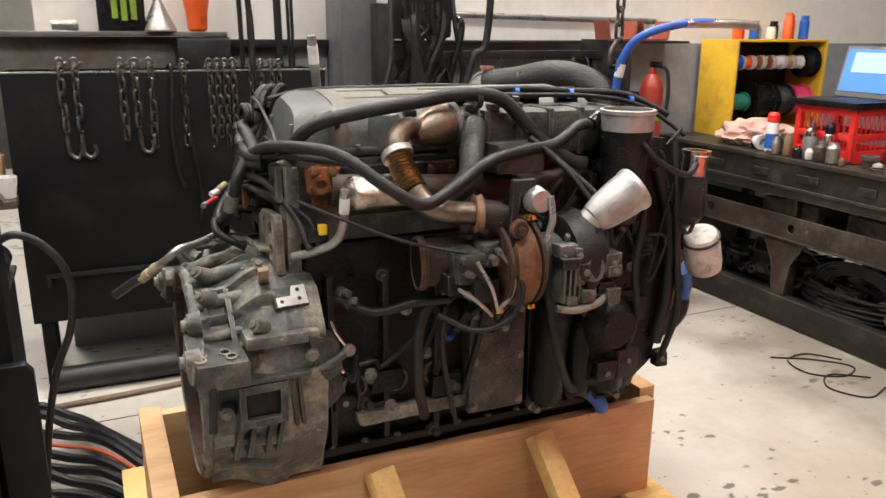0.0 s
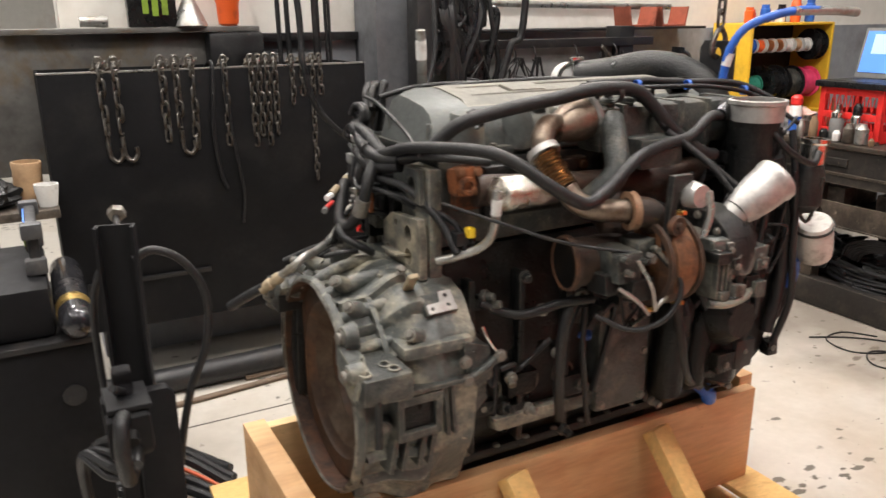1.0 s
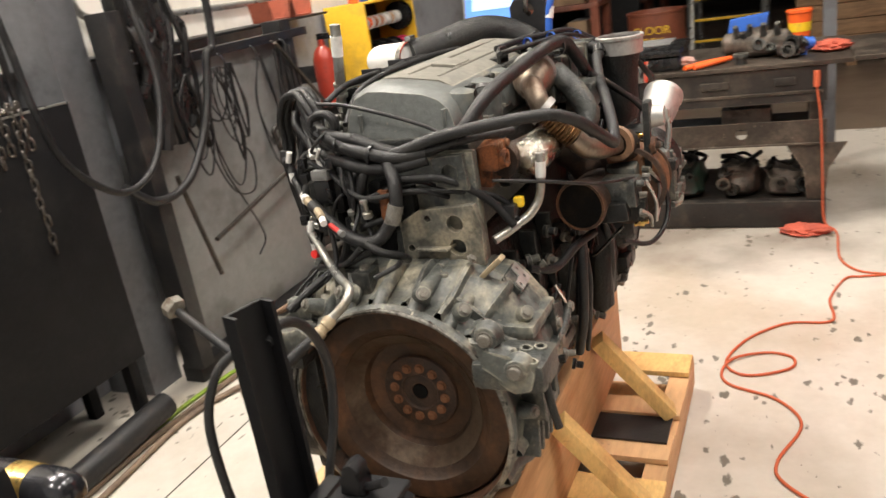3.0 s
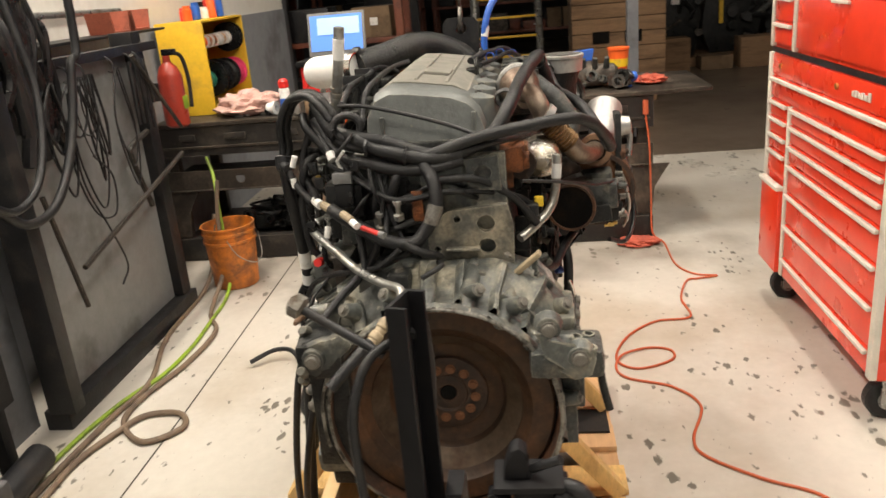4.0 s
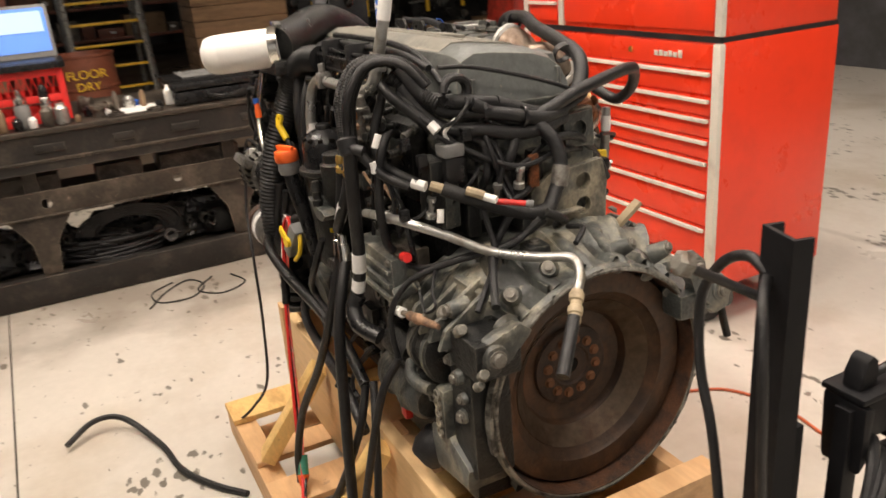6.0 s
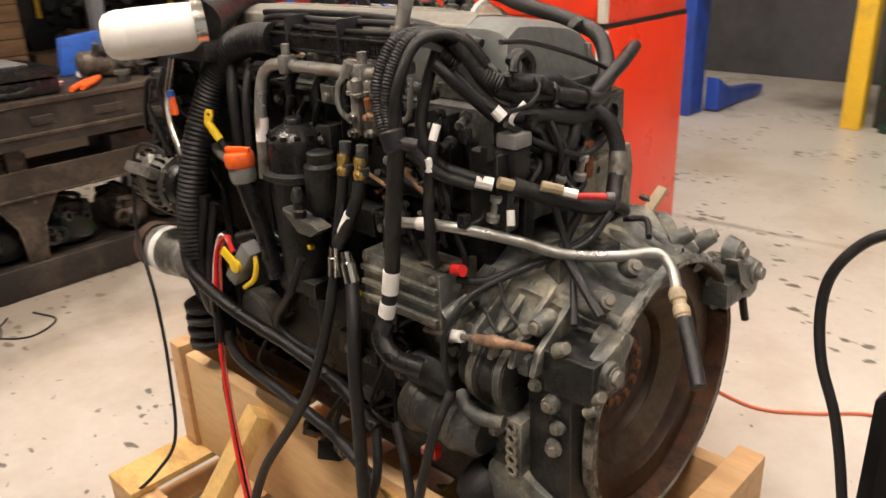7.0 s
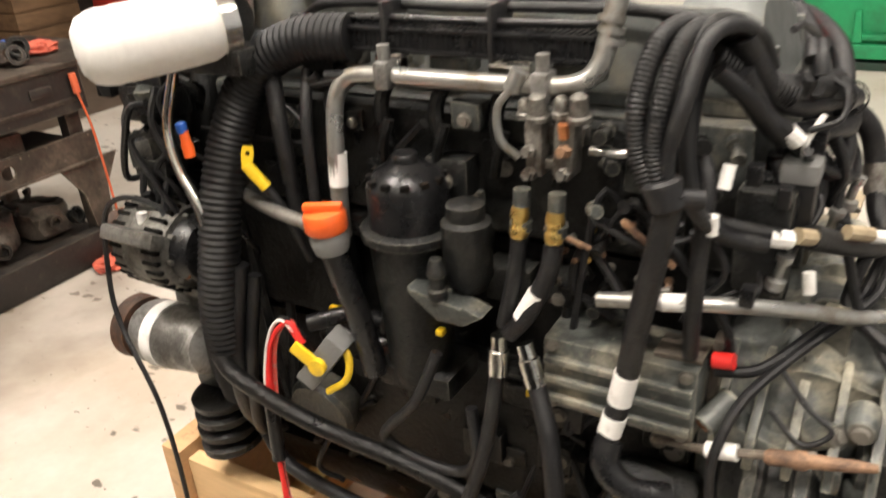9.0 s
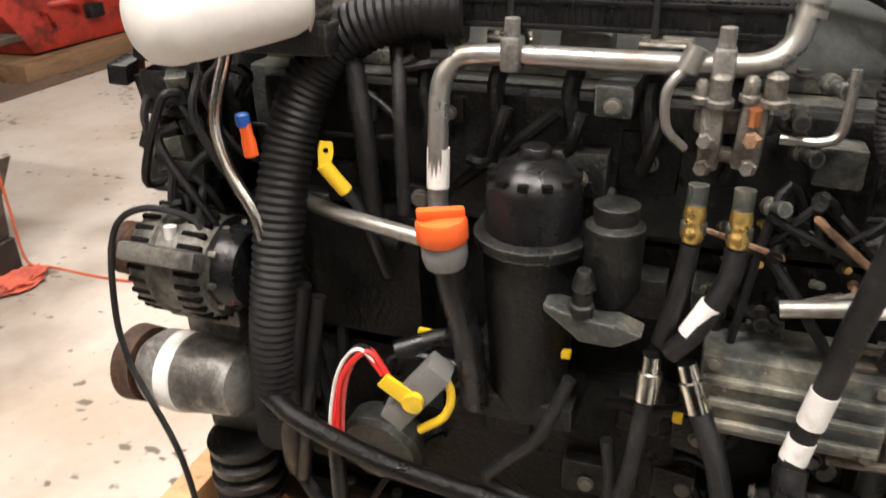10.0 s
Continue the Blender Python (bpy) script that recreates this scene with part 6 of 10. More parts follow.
def valve_cover():
    def ring(x, drop, inset):
        sec = [(-0.128, 1.272), (-0.126, 1.3), (-0.113, 1.335), (-0.088, 1.36), (-0.048, 1.376), (0.05, 1.391), (0.095, 1.394), (0.13, 1.378), (0.148, 1.335), (0.152, 1.272)]
        return [(x + (z - 1.272) * inset, y * (1 - 0.25 * drop), 1.272 + (z - 1.272) * (1 - drop)) for y, z in sec]
    ep("valve_cover", lambda b: loft(b, [ring(0.178, 0.12, 0.25), ring(0.188, 0.05, 0.3), ring(0.215, 0.0, 0.3), ring(0.3, 0, 0), ring(1.0, 0.0, 0), ring(1.03, 0.04, 0), ring(1.045, 0.16, 0)]), "cover_grey", "large grey metallic valve cover with dusty top", angle=28)
    ep("cover_flange", lambda b: bx(b, 0.172, 1.055, -0.142, 0.162, 1.254, 1.274, 0.005), "cast_grey")
    for k in range(6):
        x = 0.28 + 0.138 * k
        ep("cover_bulge", lambda b: lathe(b, [(0, 0.05), (0.05, 0.047), (0.085, 0.035), (0.094, 0.0)], (x, -0.1, 1.268), (0, -0.12, 1), 22), "cover_grey")
        ep("notch", lambda b: bx(b, x + 0.052, x + 0.086, -0.114, -0.096, 1.338, 1.356, 0.004), "cast_black")
        for y in (-0.136, 0.155):
            bolt((x + 0.06, y, 1.274), (0, 0, 1), 0.008)
    ep("cover_plateau", lambda b: prism(b, [(-0.085, 1.361), (-0.05, 1.379), (0.05, 1.394), (0.094, 1.3965), (0.126, 1.38), (0.09, 1.39), (0.05, 1.386), (-0.06, 1.368)], "x", 0.3, 0.995, 0.0), "cover_dust", "dusty tan top of the valve cover")
    for y in (-0.03, 0.045):
        ep("rib", lambda b: tube(b, [(0.34, y, 1.382 + y * 0.15), (0.4, y, 1.3855 + y * 0.15), (0.92, y, 1.3855 + y * 0.15), (0.98, y, 1.382 + y * 0.15)], 0.005, 10, 5), "cover_dust")
    ep("cover_cap", lambda b: bx(b, 0.46, 0.56, -0.035, 0.035, -0.008, 0.007, 0.006, Matrix.Translation((0, 0.005, 1.3885)) @ Matrix.Rotation(radians(8.5), 4, "X")), "cover_dust")
    for y in (-0.1, 0.11):
        ep("rib", lambda b: bx(b, 0.183, 0.2, y - 0.005, y + 0.005, 1.275, 1.332, 0.004), "cover_grey")
    # slotted brackets and lifting eye on the top edge
    for x in (0.655, 0.832, 0.955):
        w = 0.036
        ep("bracket", lambda b: holed_plate(b, [(x - w, 1.352), (x + w, 1.352), (x + w, 1.388), (x + w - 0.012, 1.402), (x - w + 0.012, 1.402), (x - w, 1.388)], [((x + 0.012, 1.384), 0.008)], "y", -0.09, -0.082), "cast_black", "small black slotted bracket")
        ep("bracket_foot", lambda b: bx(b, x - 0.03, x + 0.03, -0.09, -0.055, 1.358, 1.376, 0.004), "cast_black")
    ep("lifting_eye", lambda b: holed_plate(b, [(-0.07, 1.352), (0.05, 1.352), (0.05, 1.47), (0.035, 1.49), (-0.055, 1.49), (-0.07, 1.47)], [((-0.012, 1.455), 0.018)], "x", 1.165, 1.18), "dark_steel", "black lifting eye")
    hose([(0.66, -0.07, 1.396), (0.8, -0.1, 1.4), (0.95, -0.125, 1.392), (1.1, -0.16, 1.382), (1.2, -0.22, 1.33)], 0.012, "rubber")
    hose([(0.6, -0.1, 1.39), (0.78, -0.14, 1.387), (0.98, -0.17, 1.382), (1.13, -0.2, 1.352), (1.22, -0.27, 1.28)], 0.008, "rubber")
    for p in ((0.78, -0.12, 1.392), (0.93, -0.145, 1.387), (1.1, -0.18, 1.367)):
        band(p, (1, -0.2, -0.1), 0.013, 0.012, "blue_plastic", "clip", "blue clip")
    hose([(0.2, 0.16, 1.31), (0.3, 0.165, 1.37), (0.45, 0.158, 1.39), (0.7, 0.155, 1.392), (0.9, 0.14, 1.385)], 0.007, "rubber", "cable")


def exhaust_side():
    # manifold, heat shield, turbocharger
    ep("exhaust_manifold", lambda b: tube(b, [(0.25, -0.2, 1.19), (0.45, -0.22, 1.18), (0.7, -0.22, 1.17), (0.98, -0.21, 1.18)], 0.036, 14, 7), "rust_dark", "rust-brown exhaust manifold", rough=0.003)
    for k in range(6):
        x = 0.26 + 0.14 * k
        ep("manifold_flange", lambda b: bx(b, x - 0.045, x + 0.045, -0.18, -0.15, 1.14, 1.235, 0.008), "rust_bright" if k == 0 else "rust_dark", "bright rusty flange" if k == 0 else "", rough=0.003)
        for dx, dz in ((-0.03, 0.03), (0.03, -0.03), (0.03, 0.03)):
            bolt((x + dx, -0.18, 1.187 + dz), (0, -1, 0), 0.01, BOLT_RUST)
    ep("port_block", lambda b: bx(b, 0.2, 0.262, -0.21, -0.16, 1.178, 1.245, 0.016), "rust_bright", "bright orange rusted block", rough=0.007)
    ep("port_boss", lambda b: lathe(b, [(0, 0.022), (0.012, 0.02), (0.012, 0.012), (0.004, 0.01), (0.004, 0.0)], (0.226, -0.208, 1.205), (0, -1, 0), 18), "rust_bright", rough=0.003)
    for dx, dz in ((-0.02, 0.026), (0.024, 0.022), (0.022, -0.02)):
        bolt((0.23 + dx, -0.21, 1.212 + dz), (0, -1, 0), 0.009, BOLT_RUST)
    ep("shield_back", lambda b: bx(b, 0.28, 0.5, -0.2, -0.17, 1.12, 1.24, 0.01), "oil_black")
    def shield(b):
        rings = []
        for i in range(61):
            x = 0.262 + 0.178 * i / 60
            w = min(1.0, 0.35 + (x - 0.262) * 26) * (0.95 if x < 0.42 else 0.95 - (x - 0.42) * 5)
            ring = []
            for k in range(56):
                t = 2 * math.pi * k / 56
                d = 1 + 0.035 * math.sin(i * 1.57 + (k % 2) * 3.14) + 0.05 * noise.noise(Vector((x * 30, math.cos(t) * 2, math.sin(t) * 2)))
                ring.append((x, -0.247 + 0.05 * math.cos(t) * w * d, 1.185 + 0.042 * math.sin(t) * w * d))
            rings.append(ring)
        loft(b, rings)
    ep("heat_shield", shield, "shield_metal", "crinkled embossed bright metal heat shield", angle=60)
    # outlet ring and turbine
    ep("turbine_outlet", lambda b: lathe(b, [(0.0, 0.05), (0.0, 0.062), (0.012, 0.064), (0.014, 0.056), (0.16, 0.06), (0.17, 0.045), (0.05, 0.045)], (0.42, -0.322, 1.026), (1, -0.16, 0.0), 32, True), "rust_dark", "rusty turbine outlet pipe")
    ep("outlet_lip", lambda b: lathe(b, [(-0.005, 0.057), (-0.005, 0.063), (0.004, 0.065), (0.006, 0.057)], (0.42, -0.322, 1.026), (1, -0.16, 0.0), 32, True), "rust", "rusted outlet lip")
    ep("outlet_bore", lambda b: lathe(b, [(-0.003, 0.0562), (0.13, 0.054), (0.13, 0.0)], (0.42, -0.322, 1.026), (1, -0.16, 0.0), 28), "soot_hollow", "dark sooty bore")
    ep("turbine_housing", lambda b: lathe(b, [(-0.045, 0.03), (-0.04, 0.065), (-0.022, 0.095), (0.008, 0.104), (0.028, 0.1), (0.036, 0.065), (0.05, 0.04)], (0.615, -0.405, 1.03), (1, 0, 0), 40), "turbine_rust", "rust-brown turbine scroll", rough=0.004)
    ep("turbine_neck", lambda b: tube(b, [(0.6, -0.35, 1.0), (0.58, -0.3, 1.1), (0.56, -0.24, 1.16)], 0.05, 14), "rust_dark", rough=0.003)
    for s in (-0.055, 0.05):
        ep("v_band", lambda b: lathe(b, [(-0.006, 0.09), (-0.005, 0.1025), (0.0, 0.099), (0.005, 0.1025), (0.006, 0.09)], (0.615 + s * 0.8, -0.405, 1.03), (1, 0, 0), 40, True), "rust_dark", "dark tarnished clamp band")
        for a in (radians(252), radians(100)):
            q = Vector((0.615 + s * 0.8, -0.405 + 0.108 * math.cos(a), 1.03 + 0.108 * math.sin(a)))
            ep("clamp_bolt", lambda b: (cyl(b, q - Vector((0, 0.018, -0.004)), q + Vector((0, 0.018, -0.004)), 0.0055, n=10), bx(b, q.x - 0.008, q.x + 0.008, q.y - 0.008, q.y + 0.008, q.z - 0.006, q.z + 0.006, 0.002)), "brass", "golden clamp bolt")
    ep("bearing_housing", lambda b: lathe(b, [(0.0, 0.08), (0.03, 0.06), (0.08, 0.06), (0.1, 0.085)], (0.66, -0.405, 1.03), (1, 0, 0), 28), "cast_grey")
    ep("compressor_housing", lambda b: lathe(b, [(0, 0.06), (0.01, 0.1), (0.05, 0.112), (0.09, 0.1), (0.105, 0.07), (0.14, 0.064), (0.145, 0.05)], (0.735, -0.405, 1.03), (1, 0, 0), 36), "cast_black", "dark dusty cast compressor housing", rough=0.004)
    for k in range(8):
        a = 2 * math.pi * k / 8
        bolt((0.733, -0.405 + 0.088 * math.cos(a), 1.03 + 0.088 * math.sin(a)), (-1, 0, 0), 0.008)
    crumb = random.Random(14)
    for k in range(11):
        c = Vector((crumb.uniform(0.7, 0.86), -0.49 - crumb.uniform(0, 0.02), crumb.uniform(0.93, 1.1)))
        w, h = crumb.uniform(0.01, 0.024), crumb.uniform(0.01, 0.026)
        ep("boss", lambda b: bx(b, c.x - w, c.x + w, c.y - 0.012, -0.44, c.z - h, c.z + h, 0.007), crumb.choice(["cast_grey", "cast_grey", "cast_black", "valve_metal"]), rough=0.003)
        if k % 2:
            bolt((c.x, c.y - 0.012, c.z), (0, -1, 0), 0.0065)
    ep("actuator", lambda b: bx(b, 0.7, 0.83, -0.495, -0.44, 0.94, 1.08, 0.014), "cast_dusty", "dusty grey-green turbo actuator", rough=0.004)
    for k in range(4):
        ep("actuator_rib", lambda b: bx(b, 0.703 + 0.014 * k, 0.709 + 0.014 * k, -0.508, -0.46, 0.945, 1.06 - 0.008 * k, 0.003), "cast_grey", rough=0.002)
    hose([(0.69, -0.5, 0.935), (0.74, -0.512, 0.93), (0.8, -0.508, 0.938), (0.835, -0.49, 0.955)], 0.009, "cast_dusty", "rail")
    ep("actuator_cap", lambda b: cyl(b, (0.782, -0.49, 1.02), (0.782, -0.512, 1.02), 0.034, 0.028, 28), "cast_dusty", rough=0.003)
    # small valve block with lever in front of the turbine
    for x0, x1, y0, z0, z1, mt in ((0.465, 0.53, -0.45, 1.0, 1.075, "cast_grey"), (0.5, 0.565, -0.462, 0.955, 1.01, "cast_black"), (0.45, 0.49, -0.43, 0.97, 1.02, "cast_black"), (0.53, 0.575, -0.44, 1.03, 1.09, "cast_grey")):
        ep("valve_body", lambda b: bx(b, x0, x1, y0, -0.36, z0, z1, 0.009), mt, rough=0.007)
    for pts in ([(0.5, -0.47, 1.06), (0.53, -0.485, 1.0), (0.55, -0.48, 0.94)], [(0.56, -0.47, 1.07), (0.585, -0.485, 1.03), (0.58, -0.485, 0.98), (0.55, -0.48, 0.945)], [(0.46, -0.46, 1.0), (0.5, -0.475, 0.97), (0.54, -0.47, 0.93)]):
        hose(pts, 0.0045, "pipe_metal", "linkage", n=8)
    for k in range(7):
        rng = random.Random(k)
        p = Vector((rng.uniform(0.46, 0.565), -0.452, rng.uniform(0.97, 1.08)))
        ep("fitting", lambda b: cyl(b, p, p + Vector((rng.uniform(-0.3, 0.3), -1, 0)).normalized() * 0.02, 0.009, 0.007, 8), rng.choice(["cast_grey", "valve_metal", "cast_black"]))
    hose([(0.17, -0.2, 1.17), (0.25, -0.3, 1.14), (0.36, -0.38, 1.1), (0.5, -0.44, 1.07)], 0.004, "dark_steel", "rod", "thin dark dipstick rod")
    hose([(0.56, -0.46, 1.07), (0.6, -0.5, 1.0), (0.57, -0.5, 0.93), (0.5, -0.47, 0.9), (0.43, -0.42, 0.93)], 0.008, "rubber", "cable")
    # plate bracket and wastegate with lever
    ep("plate_bracket", lambda b: prism(b, [(0.575, 1.07), (0.585, 1.235), (0.64, 1.235), (0.64, 1.22), (0.6, 1.2), (0.592, 1.07)], "y", -0.472, -0.455, 0.002), "cast_black")
    ep("wastegate", lambda b: cyl(b, (0.64, -0.465, 1.19), (0.64, -0.5, 1.19), 0.03, 0.024, 20), "aluminium", rough=0.003)
    hose([(0.66, -0.5, 1.2), (0.665, -0.505, 1.15), (0.655, -0.5, 1.1)], 0.008, "pipe_metal", "lever")
    ep("pivot", lambda b: lathe(b, [(0, 0.02), (0.01, 0.024), (0.02, 0.02), (0.02, 0.009), (0.03, 0.009), (0.03, 0)], (0.6, -0.462, 1.125), (0, -1, 0), 20), "rust")
    # compressor outlet elbow in bright aluminium
    ep("outlet_elbow", lambda b: lathe(b, [(0, 0.03), (0.0, 0.035), (0.03, 0.044), (0.075, 0.05), (0.11, 0.052), (0.116, 0.055), (0.128, 0.055), (0.132, 0.052), (0.132, 0.047), (0.025, 0.04)], (0.815, -0.443, 1.122), (0.78, -0.12, 0.52), 36, True), "aluminium", "bright cast aluminium outlet elbow")
    hose([(0.775, -0.42, 1.05), (0.79, -0.432, 1.09), (0.82, -0.443, 1.125)], 0.034, "aluminium", "elbow_neck", n=18)
    # recirculation pipe: dome, bellows, lower pipe
    ep("gas_dome", lambda b: lathe(b, [(0, 0.052), (0.012, 0.053), (0.035, 0.05), (0.06, 0.042), (0.085, 0.03), (0.1, 0.026)], (0.545, -0.2, 1.335), (-0.93, -0.2, -0.24), 30), "stainless_brown", "heat-stained metal cone")
    ep("dome_flange", lambda b: lathe(b, [(-0.014, 0.05), (-0.012, 0.058), (-0.002, 0.058), (0.003, 0.053)], (0.545, -0.2, 1.335), (-0.93, -0.2, -0.24), 30), "cast_aluminium")
    hose([(0.46, -0.215, 1.325), (0.42, -0.235, 1.325), (0.398, -0.25, 1.3), (0.395, -0.26, 1.275)], 0.0255, "stainless_brown", "pipe_elbow", n=16)
    ep("v_band", lambda b: lathe(b, [(-0.008, 0.028), (-0.008, 0.038), (0.008, 0.038), (0.008, 0.028)], (0.395, -0.26, 1.272), (0.1, -0.7, -0.75), 24, True), "aluminium", "bright clamp band")
    hose([(0.396, -0.266, 1.265), (0.402, -0.293, 1.232), (0.412, -0.322, 1.2)], 0.031, "bellows_gold", "bellows", "golden brown ribbed flexible bellows", ribs=0.0085, n=24, depth=0.2)
    hose([(0.412, -0.322, 1.2), (0.43, -0.345, 1.17), (0.47, -0.37, 1.155), (0.53, -0.395, 1.15)], 0.026, "stainless_brown", "pipe", n=16)
    ep("v_band", lambda b: lathe(b, [(-0.009, 0.03), (-0.008, 0.044), (-0.003, 0.041), (0.003, 0.041), (0.008, 0.044), (0.009, 0.03)], (0.535, -0.397, 1.15), (1, -0.25, 0.0), 30, True), "rust_pale", "rusty clamp band")
    hose([(0.54, -0.4, 1.15), (0.58, -0.41, 1.14), (0.61, -0.405, 1.1)], 0.034, "rust_dark", "pipe", n=16)
    # grey cooler and arm behind the hoses
    ep("gas_cooler", lambda b: bx(b, 0.56, 1.03, -0.25, -0.16, 1.25, 1.36, 0.02), "cast_grey", "long dusty grey exhaust gas cooler", rough=0.003)
    for k in range(5):
        ep("rib", lambda b: bx(b, 0.62 + 0.09 * k, 0.635 + 0.09 * k, -0.256, -0.15, 1.245, 1.364, 0.005), "cast_grey")
    hose([(0.6, -0.24, 1.33), (0.565, -0.3, 1.28), (0.545, -0.33, 1.22), (0.5, -0.3, 1.16)], 0.029, "cast_grey", "arm_pipe", n=14)
    for x in (0.6, 0.66, 0.72):
        ep("fitting", lambda b: lathe(b, [(0, 0.018), (0.02, 0.016), (0.023, 0.021), (0.032, 0.019), (0.035, 0.01), (0.048, 0.009)], (x, -0.22, 1.345), (0, -0.1, 1), 14), "cast_grey")
    ep("sensor_block", lambda b: bx(b, 0.62, 0.75, -0.33, -0.25, 1.22, 1.29, 0.012), "cast_grey", rough=0.004)
    # the two fat hoses
    hose([(0.12, 0.1, 1.29), (0.125, -0.02, 1.25), (0.165, -0.13, 1.275), (0.22, -0.18, 1.335), (0.320, -0.200, 1.363), (0.458, -0.225, 1.386), (0.545, -0.250, 1.403), (0.643, -0.260, 1.397), (0.695, -0.270, 1.361), (0.753, -0.290, 1.294), (0.84, -0.3, 1.24), (0.88, -0.3, 1.23)], 0.021, "rubber", "hose", "thick black coolant hose", n=16)
    hose([(0.11, 0.16, 1.3), (0.11, 0.04, 1.25), (0.135, -0.12, 1.285), (0.205, -0.300, 1.298), (0.252, -0.360, 1.279), (0.304, -0.400, 1.237), (0.364, -0.420, 1.198), (0.405, -0.420, 1.188), (0.469, -0.405, 1.213), (0.574, -0.370, 1.261), (0.686, -0.335, 1.277), (0.784, -0.310, 1.283), (0.864, -0.290, 1.321), (0.9, -0.29, 1.325)], 0.0175, "rubber", "hose", "thick black coolant hose", n=16)
    hose([(0.115, 0.12, 1.27), (0.115, 0.0, 1.245), (0.16, -0.14, 1.265), (0.28, -0.22, 1.255)], 0.012, "rubber")
    for p, d in (((0.27, -0.17, 1.345), (1, 0, 0.5)), ((0.6, -0.251, 1.392), (1, 0, 0))):
        band(p, d, 0.0235, 0.014, "dark_steel")
    hose([(0.9, -0.29, 1.325), (0.93, -0.28, 1.34), (0.95, -0.26, 1.34)], 0.024, "black_plastic", "connector")
    # rising vent tube, yellow plug
    hose([(0.16, -0.19, 1.035), (0.195, -0.222, 1.05), (0.235, -0.258, 1.075), (0.255, -0.277, 1.115), (0.26, -0.285, 1.205)], 0.0105, "pipe_metal", "vent_tube", "bent grey vent tube")
    ep("tube_label", lambda b: lathe(b, [(0, 0.0118), (0.035, 0.0118)], (0.258, -0.281, 1.15), (0.05, -0.08, 1), 16), "white_label")
    ep("connector", lambda b: bx(b, 0.185, 0.235, -0.236, -0.2, 1.075, 1.106, 0.006), "black_plastic")
    ep("plug", lambda b: bx(b, 0.209, 0.229, -0.248, -0.226, 1.094, 1.118, 0.005), "yellow_plastic", "yellow connector plug")
    hose([(0.1, 0.0, 1.2), (0.13, -0.1, 1.19), (0.17, -0.18, 1.13), (0.19, -0.23, 1.06)], 0.012, "rubber")
    hose([(0.1, 0.02, 1.17), (0.14, -0.1, 1.16), (0.2, -0.2, 1.12), (0.21, -0.24, 1.05)], 0.009, "rubber")
    # drilled plate at the back of the block
    ep("rear_bracket", lambda b: holed_plate(b, [(-0.175, 0.99), (0.02, 1.0), (0.02, 1.09), (-0.03, 1.12), (-0.1, 1.125), (-0.165, 1.13), (-0.178, 1.08)], [((-0.115, 1.087), 0.02), ((-0.115, 1.032), 0.02), ((-0.05, 1.1), 0.008), ((0.0, 1.03), 0.008)], "x", 0.124, 0.142), "dust_pale", "pale dusty plate with large holes")
    ep("rear_bracket", lambda b: holed_plate(b, [(-0.155, 1.16), (-0.08, 1.165), (-0.075, 1.235), (-0.15, 1.24)], [((-0.115, 1.2), 0.019)], "x", 0.136, 0.15), "cast_grey")
    ep("bracket_back", lambda b: bx(b, 0.154, 0.186, -0.165, 0.03, 0.98, 1.24, 0.006), "cast_dusty", rough=0.005)
    # air intake ring, tall black housing, thermostat outlet, spin-on filter
    ep("intake_ring", lambda b: lathe(b, [(0, 0.06), (0.0, 0.064), (0.038, 0.066), (0.042, 0.0695), (0.05, 0.0695), (0.052, 0.066), (0.052, 0.061)], (0.978, -0.335, 1.312), (0, 0, 1), 40, True), "aluminium", "open metal intake ring")
    ep("intake_throat", lambda b: lathe(b, [(0, 0.0), (0.0, 0.0605), (0.04, 0.0605)], (0.978, -0.335, 1.316), (0, 0, 1), 32), "oil_black")
    ep("intake_housing", lambda b: lathe(b, [(0, 0.04), (0.06, 0.055), (0.16, 0.058), (0.2, 0.062), (0.24, 0.07)], (0.985, -0.32, 1.075), (0, 0, 1), 30), "cast_black", rough=0.004)
    ep("thermostat_outlet", lambda b: lathe(b, [(0, 0.033), (0.05, 0.033), (0.055, 0.037), (0.065, 0.037), (0.065, 0.028), (0.02, 0.027)], (1.2, -0.34, 1.185), (0.05, 0, 1), 28, True), "chrome", "shiny steel coolant outlet")
    ep("thermostat_housing", lambda b: lathe(b, [(0, 0.025), (0.02, 0.042), (0.1, 0.042), (0.13, 0.032)], (1.195, -0.335, 1.055), (0.05, 0, 1), 24), "cast_black", rough=0.003)
    filt = ep("coolant_filter", lambda b: lathe(b, [(0, 0.03), (0.006, 0.046), (0.03, 0.05), (0.115, 0.05), (0.128, 0.044), (0.132, 0.03)], (1.3, -0.31, 0.905), (-0.42, -0.2, 0.88), 30), "filter_white", "dirty white spin-on filter canister")
    ep("canister_seam", lambda b: lathe(b, [(0.112, 0.05), (0.112, 0.0525), (0.119, 0.0525), (0.119, 0.049)], (1.3, -0.31, 0.905), (-0.42, -0.2, 0.88), 30, True), "cast_black", "", filt)
    hose([(1.25, -0.28, 0.9), (1.28, -0.26, 0.85), (1.285, -0.245, 0.8)], 0.02, "blue_plastic", "hose", "short blue silicone hose", n=14)
    hose([(1.285, -0.245, 0.8), (1.28, -0.24, 0.75), (1.24, -0.23, 0.71), (1.19, -0.22, 0.7)], 0.024, "cast_black", n=14)
    hose([(1.0, -0.2, 0.54), (1.04, -0.21, 0.5), (1.06, -0.2, 0.47)], 0.022, "blue_plastic", "drain_plug", "blue drain fitting", n=14)
    hose([(0.94, -0.25, 1.34), (0.98, -0.36, 1.3), (1.03, -0.4, 1.24), (1.12, -0.4, 1.2), (1.17, -0.38, 1.22)], 0.011, "rubber")
